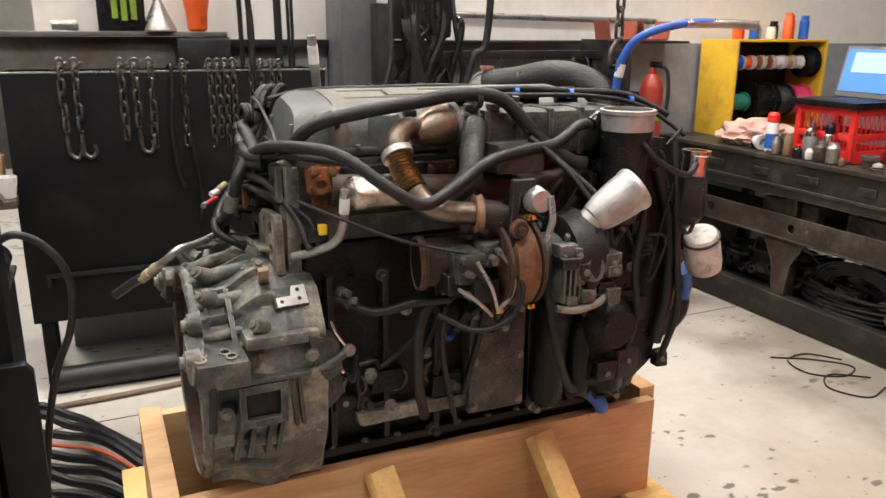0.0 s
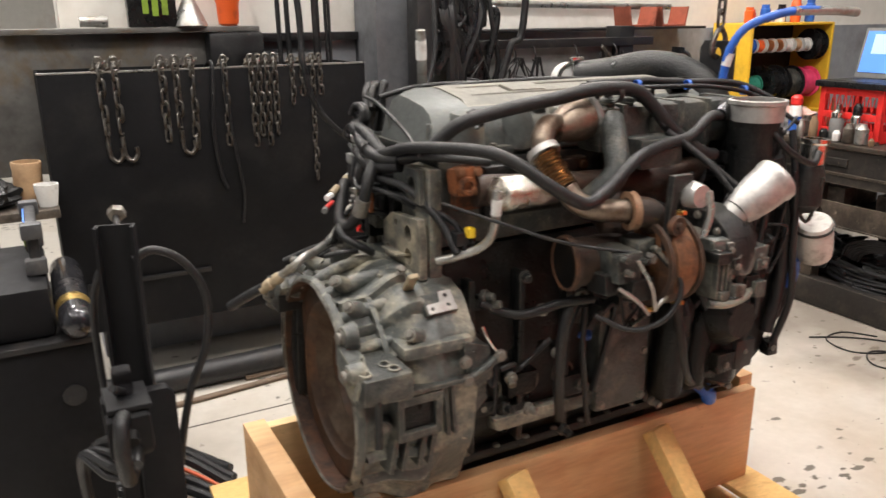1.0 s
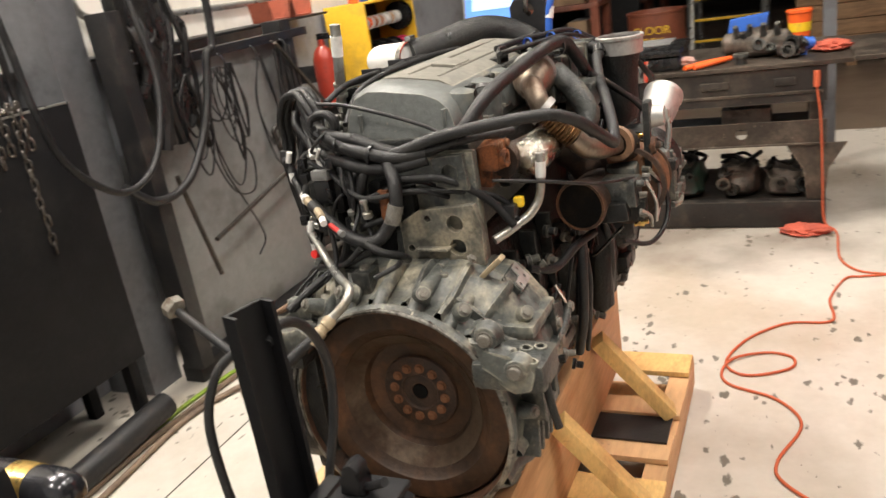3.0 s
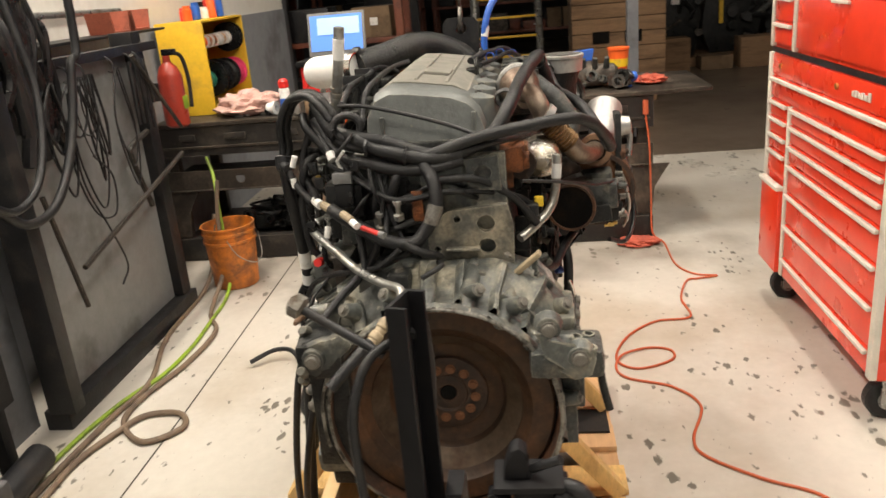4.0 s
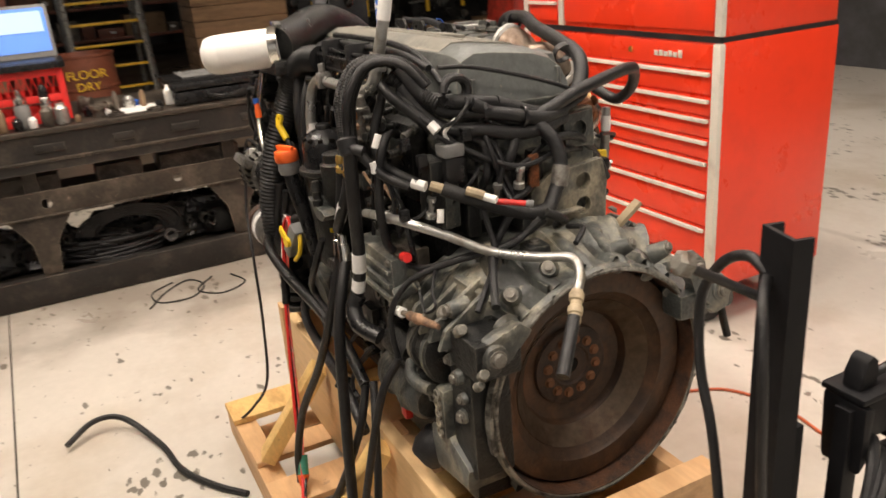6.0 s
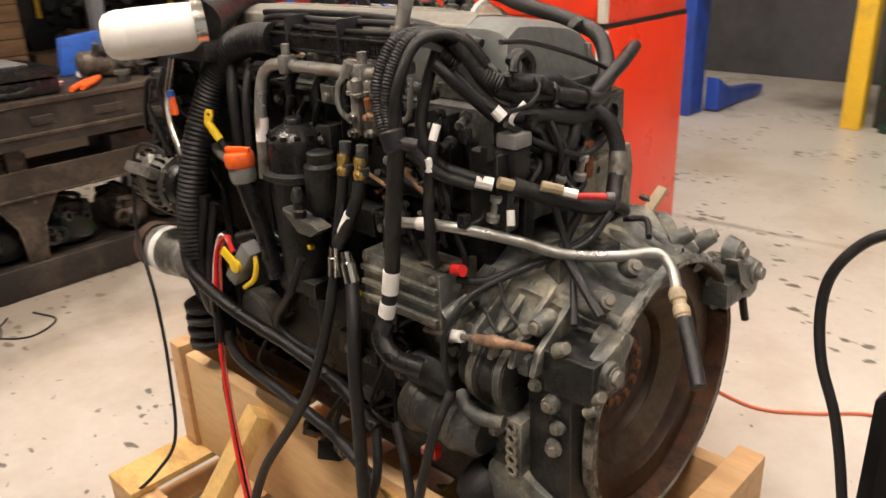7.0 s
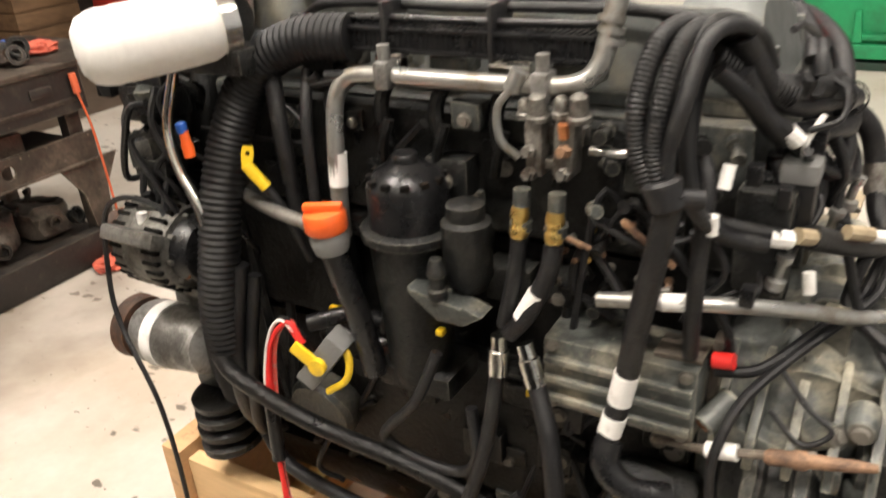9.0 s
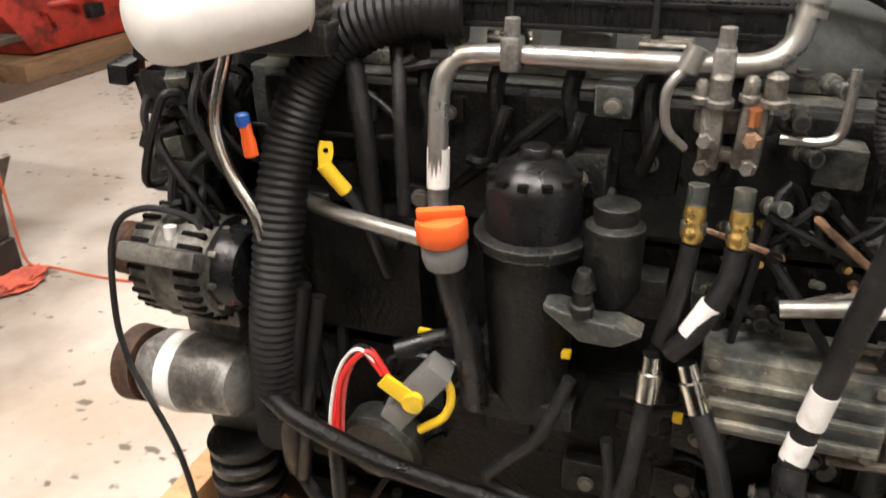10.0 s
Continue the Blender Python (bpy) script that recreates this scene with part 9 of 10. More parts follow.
    # crossing cables over the housing
    for pts, r in (([(0.05, 0.12, 1.08), (0.06, 0.14, 1.04), (0.055, 0.16, 1.015), (-0.01, 0.2, 0.985), (-0.07, 0.232, 0.955)], 0.011), ([(0.07, 0.17, 1.1), (0.05, 0.16, 1.03), (0.03, 0.17, 1.0), (-0.005, 0.215, 0.965), (-0.03, 0.25, 0.935)], 0.008), ([(0.02, 0.07, 1.07), (0.03, 0.12, 1.03), (0.06, 0.17, 1.01), (0.11, 0.25, 0.985), (0.15, 0.31, 0.95), (0.17, 0.345, 0.89), (0.17, 0.35, 0.83), (0.165, 0.345, 0.78)], 0.0085), ([(0.03, 0.05, 1.06), (0.05, 0.13, 1.02), (0.09, 0.2, 1.0), (0.14, 0.27, 0.975), (0.19, 0.29, 0.97)], 0.007), ([(0.12, 0.26, 0.98), (0.08, 0.29, 0.95), (0.05, 0.3, 0.93), (0.08, 0.31, 0.91), (0.12, 0.3, 0.94)], 0.0035), ([(-0.03, 0.02, 1.02), (0.0, -0.02, 1.035), (0.04, -0.01, 1.03)], 0.006)):
        hose(pts, r, "rubber", "cable", n=9)
    # castings, valves and short hoses at the back of the head
    for k in range(10):
        y0 = -0.02 + 0.026 * k
        z0 = 1.0 + rng.uniform(0, 0.12)
        ep("rear_casting", lambda b: bx(b, 0.13, 0.19, y0, y0 + 0.035, z0, z0 + rng.uniform(0.06, 0.14), 0.01), rng.choice(["cast_black", "cast_black", "cast_grey", "oil_black"]), rough=0.006)
    for pts, r in (([(0.14, 0.1, 1.12), (0.1, 0.09, 1.17), (0.1, 0.07, 1.22), (0.15, 0.06, 1.235)], 0.014), ([(0.15, 0.14, 1.1), (0.115, 0.13, 1.15), (0.13, 0.12, 1.2), (0.17, 0.12, 1.21)], 0.012), ([(0.14, 0.02, 1.1), (0.1, 0.04, 1.11), (0.085, 0.08, 1.1), (0.12, 0.12, 1.08)], 0.01), ([(0.16, 0.2, 1.22), (0.14, 0.22, 1.17), (0.15, 0.24, 1.1), (0.17, 0.25, 1.05)], 0.011)):
        hose(pts, r, "rubber", "hose", n=11)
    for x, y, z in ((0.085, 0.075, 1.12), (0.1, 0.12, 1.09), (0.14, 0.25, 1.08)):
        ep("valve_pin", lambda b: lathe(b, [(0, 0.012), (0.012, 0.012), (0.014, 0.006), (0.035, 0.006), (0.037, 0.01), (0.046, 0.01)], (x, y, z), (-0.2, 0, 1), 10), "pipe_metal", "grey metal valve")
    ep("clip_plate", lambda b: bx(b, 0.09, 0.1, 0.02, 0.045, 1.11, 1.18, 0.003), "rust_bright")
    bundle([(0.16, 0.18, 1.2), (0.14, 0.2, 1.13), (0.16, 0.23, 1.07), (0.2, 0.25, 1.03)], 3, 0.03, 0.0055, 12)
    bundle([(0.22, 0.33, 1.18), (0.2, 0.3, 1.12), (0.19, 0.28, 1.08), (0.21, 0.29, 1.04)], 2, 0.022, 0.0045, 15)
    bundle([(0.12, 0.12, 1.27), (0.1, 0.11, 1.2), (0.09, 0.1, 1.14), (0.07, 0.1, 1.1)], 3, 0.018, 0.006, 23)
    bundle([(0.14, 0.2, 1.27), (0.12, 0.15, 1.2), (0.1, 0.06, 1.17), (0.12, -0.04, 1.19), (0.15, -0.1, 1.16)], 3, 0.016, 0.006, 24)
    # coil of loom at the rear top corner, long dipstick rod across the cover
    for k in range(2):
        hose([(0.125 + 0.01 * k + 0.01 * math.sin(a * 0.5), 0.18 + 0.03 * math.cos(a), 1.325 + 0.026 * math.sin(a)) for a in (2 * math.pi * i / 9 + k * 0.6 for i in range(9))], 0.0105, "rubber", "cable", n=9)
    hose([(0.16, 0.2, 1.37), (0.16, 0.13, 1.362), (0.158, 0.03, 1.335), (0.155, -0.06, 1.305), (0.145, -0.14, 1.27)], 0.0045, "dark_steel", "rod", "thin black rod across the back of the cover", n=8)
    for k in range(14):
        p = Vector((rng.uniform(0.2, 0.36), rng.uniform(0.24, 0.275), rng.uniform(1.02, 1.3)))
        d = Vector((rng.uniform(-0.6, 0.2), 1, rng.uniform(-0.5, 0.5)))
        ep("fitting", lambda b: lathe(b, [(0, 0.011), (0.01, 0.011), (0.012, 0.007), (0.026, 0.007), (0.028, 0.009), (0.036, 0.009)], p, d, 10), rng.choice(["cast_black", "cast_black", "oil_black", "oil_black", "cast_grey"]))
    # corroded unions, plugs and short wires above the control module
    crng = random.Random(88)
    for k in range(16):
        p = Vector((crng.uniform(0.24, 0.42), crng.uniform(0.255, 0.275), crng.uniform(1.035, 1.13)))
        d = Vector((crng.uniform(-0.8, 0.8), 1, crng.uniform(-0.6, 0.6)))
        s = crng.uniform(0.45, 0.8)
        ep("union", lambda b: lathe(b, [(0, 0.01 * s), (0.008 * s, 0.01 * s), (0.009 * s, 0.0065 * s), (0.02 * s, 0.0065 * s), (0.021 * s, 0.009 * s), (0.03 * s, 0.008 * s)], p, d, 8), crng.choice(["rust_pale", "cast_black", "valve_metal", "oil_black", "rust", "cast_grey", "brass", "cast_black"]))
    for k in range(7):
        a = Vector((crng.uniform(0.24, 0.4), crng.uniform(0.265, 0.29), crng.uniform(1.06, 1.16)))
        hose([a, a + Vector((crng.uniform(-0.04, 0.04), 0.015, crng.uniform(-0.03, 0.03))), a + Vector((crng.uniform(-0.08, 0.08), 0.005, crng.uniform(-0.06, 0.02)))], crng.uniform(0.003, 0.005), crng.choice(["rubber", "valve_metal", "rust_pale"]), "wire", n=7)
    ep("module_bracket", lambda b: (bx(b, 0.186, 0.1995, 0.24, 0.268, 0.9, 1.0, 0.004), bx(b, 0.2, 0.26, 0.26, 0.31, 0.985, 0.993, 0.003)), "dirty_metal", "rusty bracket of the control module", rough=0.003)
    # small white plugs and clips
    for p in ((0.17, 0.28, 1.23), (0.14, 0.26, 1.2), (0.16, 0.3, 1.09), (0.12, 0.17, 1.24)):
        ep("connector", lambda b: bx(b, p[0] - 0.008, p[0] + 0.008, p[1] - 0.01, p[1] + 0.01, p[2] - 0.012, p[2] + 0.012, 0.003), "black_plastic")
    # hoses that hang down to the pallet on the intake corner
    hose([(0.16, 0.345, 0.78), (0.17, 0.39, 0.7), (0.19, 0.43, 0.52), (0.22, 0.46, 0.34), (0.27, 0.48, 0.2), (0.3, 0.49, 0.165)], 0.012, "rubber", "hose", n=12)
    hose([(0.3, 0.36, 0.66), (0.24, 0.39, 0.56), (0.2, 0.42, 0.4), (0.22, 0.45, 0.22), (0.26, 0.47, 0.17)], 0.012, "rubber", "hose", n=12)
    hose([(0.36, 0.36, 0.62), (0.33, 0.4, 0.52), (0.38, 0.45, 0.35), (0.46, 0.49, 0.2)], 0.013, "rubber", "hose", n=12)


intake_side()
rear_side()
wooden_pallet()
tool_chest()
steel_cabinet()
LINK = chain_links()
for cx, cn, cb, ch in ((-0.33, 5, 1.5, True), (-0.275, 5, 1.5, True), (-0.1, 6, 1.45, False), (-0.045, 5, 1.45, True), (0.015, 7, 1.4, False), (0.15, 8, 1.2, False)):
    hang_chain(LINK, cx, 1.69, 1.37, cn, cb, ch)
for k in range(4):
    hang_chain(LINK, 0.262 + 0.033 * k, 1.69, 1.37, 8 - (k % 2), 1.25)
for cx, cn in ((0.44, 5), (0.485, 4), (0.53, 15), (0.565, 4)):
    hang_chain(LINK, cx, 1.69, 1.37, cn, 1.0)
bm = bmesh.new()
tube(bm, [(0.09, 1.74, 1.372), (0.1, 1.685, 1.385), (0.098, 1.672, 1.3), (0.085, 1.67, 1.1), (0.1, 1.67, 0.93), (0.12, 1.67, 0.86)], 0.009, 8, 7)
solid("strap", bm, M["rubber"], "dark cloth strap hung over the cabinet edge", "strap")
bm = bmesh.new()
tube(bm, [(0.15, 1.74, 1.372), (0.14, 1.684, 1.386), (0.145, 1.67, 1.25), (0.17, 1.668, 1.0), (0.19, 1.67, 0.82), (0.175, 1.67, 0.7)], 0.006, 8, 7)
solid("strap", bm, M["rubber"], "thin dark cord hung over the cabinet edge", "strap")
work_bench()
old_parts()
milk_crate()
bench_clutter()
bench_jars()
spool_rack()
tool_wall()
bucket()


# ---- floor clutter ----
def orange_cord():
    pts = [(3.07, -0.9, 0.78), (3.06, -0.92, 0.6), (3.06, -0.93, 0.3), (3.06, -0.94, 0.06), (3.0, -1.0), (2.64, -1.0), (2.48, -1.07), (2.44, -1.18), (2.41, -1.08), (2.38, -1.01), (2.15, -0.94), (1.93, -0.94), (1.89, -0.77), (1.73, -0.62), (1.52, -0.55), (1.43, -0.63), (1.5, -0.78), (1.59, -0.79), (1.62, -0.7), (1.55, -0.58, 0.012), (1.44, -0.54), (1.35, -0.58), (1.27, -0.74), (1.12, -0.82), (0.9, -0.75), (0.79, -0.77), (0.66, -0.92), (0.56, -1.08), (0.36, -1.14), (0.15, -1.12), (0.0, -1.2), (-0.16, -1.32), (-0.27, -1.26), (-0.33, -1.1), (-0.44, -0.98), (-0.7, -0.9)]
    lay("extension_cord", pts, 0.0055, "cord_orange", "orange extension cord looping over the floor", "cord")
    root = thing("cord_plug", (3.07, -0.9, 0.78), "orange cord plug hung at the bench rail", "plug")
    bm = bmesh.new()
    tube(bm, [(3.075, -0.9, 0.86), (3.072, -0.9, 0.82), (3.07, -0.9, 0.78)], 0.016, 10, 4)
    part("body", bm, M["cord_orange"], root)


def floor_hoses():
    lay("air_hose", [(2.74, 1.6, 0.62), (2.7, 1.62, 0.4), (2.6, 1.6, 0.12), (2.2, 1.54), (1.95, 1.42), (1.6, 1.43), (1.28, 1.5), (1.08, 1.48), (0.94, 1.33), (1.04, 1.21), (1.15, 1.27), (1.14, 1.41), (1.02, 1.47, 0.016), (0.76, 1.54), (0.3, 1.5), (-0.2, 1.45), (-0.8, 1.42)], 0.0125, "hose_tan", "brown rubber air hose coiled on the floor", "hose")
    lay("air_hose", [(2.8, 1.68, 0.4), (2.6, 1.7, 0.05), (1.91, 1.66), (1.43, 1.53), (1.1, 1.56), (0.6, 1.58), (0.1, 1.56)], 0.0125, "hose_tan", "brown rubber hose along the wall foot", "hose")
    lay("green_hose", [(2.93, 1.72, 0.72), (2.84, 1.66, 0.62), (2.74, 1.62, 0.45), (2.7, 1.6, 0.25), (2.62, 1.57, 0.08), (2.4, 1.53), (2.1, 1.5), (1.8, 1.48), (1.5, 1.5), (1.25, 1.58), (0.9, 1.63), (0.5, 1.63)], 0.01, "hose_green", "bright green hose hanging beside the bucket", "hose")
    lay("black_hose", [(1.56, 1.1, 0.03), (1.64, 1.0, 0.05), (1.6, 0.9, 0.05), (1.4, 0.8), (1.2, 0.76), (1.05, 0.68), (0.95, 0.6)], 0.011, "rubber", "cut black hose lying on the floor", "hose")
    lay("thin_wire", [(3.0, 0.5), (2.9, 0.62), (2.75, 0.6), (2.72, 0.45), (2.85, 0.36), (2.98, 0.42), (2.88, 0.55), (2.7, 0.66)], 0.004, "rubber", "thin black wire curled on the floor", "wire")
    lay("thin_wire", [(2.95, 0.3), (2.8, 0.4), (2.68, 0.3), (2.76, 0.16), (2.92, 0.2)], 0.004, "rubber", "thin black wire curled on the floor", "wire")
    for k in range(6):
        bm = bmesh.new()
        rr = random.Random(k + 60)
        a0 = rr.uniform(0, 6)
        tube(bm, [(3.36 + 0.2 * rr.uniform(0.85, 1.1) * math.cos(a0 + a), 0.72 + 0.3 * rr.uniform(0.85, 1.1) * math.sin(a0 + a), 0.14 + 0.022 * k + rr.uniform(0, 0.02)) for a in (i * 0.7 for i in range(10))], 0.011, 8, 6)
        solid("coiled_hose", bm, M["rubber"], "black hose coiled on the lower bench shelf", "hose", "hoses under the bench")
    # crumpled red rag at the bench foot
    bm = bmesh.new()
    bmesh.ops.create_icosphere(bm, subdivisions=4, radius=1.0)
    for v in bm.verts:
        q = v.co.copy()
        f = 1 + 0.3 * noise.noise(q * 2.5) + 0.15 * noise.noise(q * 7)
        v.co = Vector((3.02 + q.x * 0.08 * f, -0.85 + q.y * 0.12 * f, max(0.001, (q.z * 0.6 + 0.4) * 0.045 * f)))
    solid("rag", bm, M["rag_red"], "crumpled red rag on the floor under the bench", "rag", "rags")
    # battery cables in a heap behind the pallet
    rng = random.Random(6)
    for k in range(9):
        z = 0.016 + 0.008 * k
        w = rng.uniform
        mat = "rubber" if k not in (5,) else "cord_orange"
        r = 0.017 if mat == "rubber" else 0.007
        bm = bmesh.new()
        tube(bm, [(-0.16, 0.35 + 0.05 * k, z), (-0.3, 0.5 + 0.06 * k, z + w(0, 0.05)), (-0.42, 0.62 + 0.07 * k, z), (-0.6, 0.7 + 0.06 * k, z + w(0.0, 0.08)), (-0.72 - 0.02 * k, 0.6 + w(-0.1, 0.2), z + 0.03), (-0.8, 0.45 + 0.05 * k, z)], r, 8, 8)
        solid("cable", bm, M[mat], "heavy black cable lying in a heap beside the pallet" if mat == "rubber" else "thin red-orange cable lying in a heap beside the pallet", "cable", "cables on the floor")


# ---- black steel stand near the flywheel ----
def steel_stand():
    root = thing("hoist_stand", (-0.47, -0.05, 0), "black steel stand with upright plate, clamp head and hoses", "stand")
    bm = bmesh.new()
    turn = Matrix.Translation((-0.487, -0.022, 0)) @ Matrix.Rotation(radians(-16), 4, "Z")
    prism(bm, [(-0.039, -0.017), (-0.032, -0.017), (-0.032, 0.009), (0.032, 0.009), (0.032, -0.017), (0.039, -0.017), (0.039, 0.016), (-0.039, 0.016)], "z", 0.04, 1.165, 0.0, turn)
    part("upright", bm, M["box_black"], root, "black steel channel upright")
    bm = bmesh.new()
    prism(bm, [(-0.5, 0.05), (-0.415, 0.05), (-0.415, 0.8), (-0.43, 0.82), (-0.5, 0.82)], "y", -0.085, -0.055, 0.004)
    part("gusset", bm, M["box_black"], root)
    bm = bmesh.new()
    bx(bm, -0.62, -0.3, -0.32, 0.14, 0.0, 0.04, 0.005)
    part("base", bm, M["box_black"], root)
    bm = bmesh.new()
    bx(bm, -0.545, -0.515, -0.165, -0.13, 0.04, 0.85, 0.004)
    part("post", bm, M["box_black"], root)
    # clamp head: plate, jaw, cheeks and knobs
    bm = bmesh.new()
    bx(bm, -0.56, -0.48, -0.25, -0.14, 0.862, 0.874, 0.004)
    bx(bm, -0.55, -0.49, -0.235, -0.17, 0.78, 0.862, 0.012)
    clamp = part("clamp_head", bm, M["box_black"], root, "black cast clamp head")
    bm = bmesh.new()
    prism(bm, [(-0.2, 0.874), (-0.155, 0.874), (-0.16, 0.9), (-0.168, 0.925), (-0.182, 0.932), (-0.196, 0.92), (-0.19, 0.895)], "x", -0.54, -0.505, 0.006)
    part("jaw", bm, M["box_black"], clamp)
    for y, z in ((-0.25, 0.83), (-0.265, 0.79)):
        bm = bmesh.new()
        cyl(bm, (-0.52, y + 0.03, z), (-0.525, y - 0.02, z - 0.02), 0.017, 0.014, 12)
        part("knob", bm, M["black_plastic"], clamp)
    for y0, y1, z0, z1 in ((-0.252, -0.236, 0.78, 0.866), (-0.16, -0.145, 0.75, 0.863)):
        bm = bmesh.new()
        prism(bm, [(y0, z0), (y1, z0 - 0.02), (y1 + 0.004, z1), (y0 - 0.006, z1 - 0.012)], "x", -0.565, -0.485, 0.008)
        roughen(bm, 0.004, 30)
        part("cheek", bm, M["box_black"], clamp)
    bm = bmesh.new()
    cyl(bm, (-0.525, -0.2, 0.885), (-0.545, -0.245, 0.915), 0.0075, n=10)
    part("handle", bm, M["dark_steel"], clamp)
    crng = random.Random(19)
    for k in range(4):
        a = crng.uniform(-0.03, 0.03)
        bm = bmesh.new()
        tube(bm, [(-0.53 + a * 0.5, -0.22 + a, 0.72), (-0.56 + a, -0.2 + a, 0.78 - 0.02 * k), (-0.6 + a, -0.14 + a * 0.6, 0.74), (-0.61, -0.08 + a, 0.62), (-0.58 + a, -0.06 + a, 0.4), (-0.56 + a, -0.02 + a, 0.06)], crng.uniform(0.006, 0.011), 8, 6)
        part("cable", bm, M["rubber"], root)
    # plain steel rod given a dark colour for the shade it lies in
    bm = bmesh.new()
    cyl(bm, (-0.466, 0.146, 1.145), (-0.485, 0.02, 1.07), 0.0075, n=12)
    part("lever", bm, M["dark_steel"], root, "steel lever rod coloured dark as if in shade")
    bm = bmesh.new()
    lathe(bm, [(0, 0.012), (0.004, 0.02), (0.02, 0.02), (0.026, 0.012)], (-0.466, 0.144, 1.145), (0.15, 0.8, 0.45), 6)
    part("lever_knob", bm, M["bolt_steel"], root, "grey hexagonal lever end")
    for pts, r in (
        ([(-0.475, 0.0, 1.093), (-0.5, 0.035, 1.078), (-0.522, 0.056, 1.045), (-0.541, 0.07, 0.975), (-0.545, 0.066, 0.85), (-0.54, 0.05, 0.68), (-0.52, 0.045, 0.45), (-0.5, 0.1, 0.2), (-0.46, 0.25, 0.03)], 0.008),
    ):
        bm = bmesh.new()
        tube(bm, pts, r, 12, 8)
        part("hose", bm, M["rubber"], root)
    bm = bmesh.new()
    tube(bm, [(-0.46, -0.02, 1.09), (-0.42, -0.022, 1.105), (-0.37, -0.025, 1.08), (-0.33, -0.025, 1.02), (-0.32, -0.025, 0.95), (-0.335, -0.02, 0.86), (-0.375, -0.012, 0.76), (-0.41, -0.005, 0.6), (-0.435, 0.0, 0.4), (-0.44, 0.01, 0.2), (-0.42, 0.06, 0.055)], 0.009, 12, 8)
    part("hose", bm, M["rubber"], root)
    bm = bmesh.new()
    tube(bm, [(-0.53, -0.235, 0.86), (-0.54, -0.275, 0.85), (-0.545, -0.29, 0.8), (-0.54, -0.275, 0.74), (-0.53, -0.235, 0.73), (-0.525, -0.2, 0.75)], 0.014, 12, 6)
    part("hoop", bm, M["rubber"], clamp)


# ---- tester cart ----
def tester_cart():
    root = thing("tester_cart", (-0.7, 0.72, 0), "black steel tester cart with a glossy rounded hood along its edge", "cart")
    x0, x1, y0, y1 = -1.0, -0.53, 0.46, 1.0
    bm = bmesh.new()
    bx(bm, x0, x1, y0, y1, 0.1, 0.74, 0.012)
    part("cabinet", bm, M["box_black"], root)
    bm = bmesh.new()
    bx(bm, x0 - 0.01, x1 + 0.01, y0 - 0.01, y1 + 0.01, 0.742, 0.76, 0.006)
    part("top", bm, M["dark_steel"], root)
    bm = bmesh.new()
    bx(bm, x0 + 0.02, -0.618, y0 + 0.03, y1 - 0.02, 0.762, 0.9, 0.02)
    part("console", bm, M["box_black"], root)
    bm = bmesh.new()
    lathe(bm, [(0, 0.0), (0.004, 0.025), (0.016, 0.037), (0.05, 0.045), (0.53, 0.045), (0.57, 0.036), (0.58, 0.0)], (-0.568, 0.41, 0.808), (0, 1, 0), 30)
    hood = part("hood", bm, M["hood_black"], root, "glossy black rounded hood")
    # amber ring painted on for the warm reflection in the glossy hood
    bm = bmesh.new()
    lathe(bm, [(0.1, 0.0458), (0.16, 0.0458)], (-0.568, 0.41, 0.808), (0, 1, 0), 30)
    part("band", bm, M["brass"], hood, "amber ring painted as a reflection")
    bm = bmesh.new()
    cyl(bm, (-0.6, y0 - 0.004, 0.6), (-0.6, y0 + 0.012, 0.6), 0.03, n=20)
    part("port", bm, M["dark_steel"], root)
    for x in (x0 + 0.07, x1 - 0.07):
        for y in (y0 + 0.07, y1 - 0.07):
            bm = bmesh.new()
            cyl(bm, (x - 0.015, y, 0.05), (x + 0.015, y, 0.05), 0.049, n=20, bev=0.006)
            part("wheel", bm, M["rubber"], root)
            bm = bmesh.new()
            bx(bm, x - 0.02, x + 0.02, y - 0.02, y + 0.02, 0.085, 0.1)
            part("wheel_mount", bm, M["dark_steel"], root)
    unit = thing("diagnostic_tester", (-0.63, 0.76, 0.901), "dark diagnostic tester with rubber corners and a lit blue strip", "tester")
    bm = bmesh.new()
    bx(bm, -0.655, -0.625, 0.625, 0.93, 0.902, 1.034, 0.008)
    part("case", bm, M["trim_dark"], unit)
    bm = bmesh.new()
    bx(bm, -0.6585, -0.6555, 0.64, 0.9, 1.008, 1.028)
    part("display", bm, M["screen_blue"], unit, "lit blue display strip")
    bm = bmesh.new()
    bx(bm, -0.659, -0.6555, 0.645, 0.9, 0.962, 1.0, 0.001)
    ports = part("port_panel", bm, M["dirty_metal"], unit, "grey panel with plug sockets")
    for k, y in enumerate((0.665, 0.695, 0.725, 0.76, 0.8, 0.84)):
        bm = bmesh.new()
        bx(bm, -0.662, -0.6595, y - 0.009, y + 0.009, 0.972, 0.99, 0.001)
        part("socket", bm, M["hose_green" if k == 0 else ("chrome" if k % 2 else "oil_black")], ports)
    for y in (0.602, 0.905):
        for z in (0.9015, 1.0):
            bm = bmesh.new()
            bx(bm, -0.668, -0.614, y, y + 0.045, z, z + 0.044, 0.009)
            part("rubber_corner", bm, M["rubber_grey"], unit)


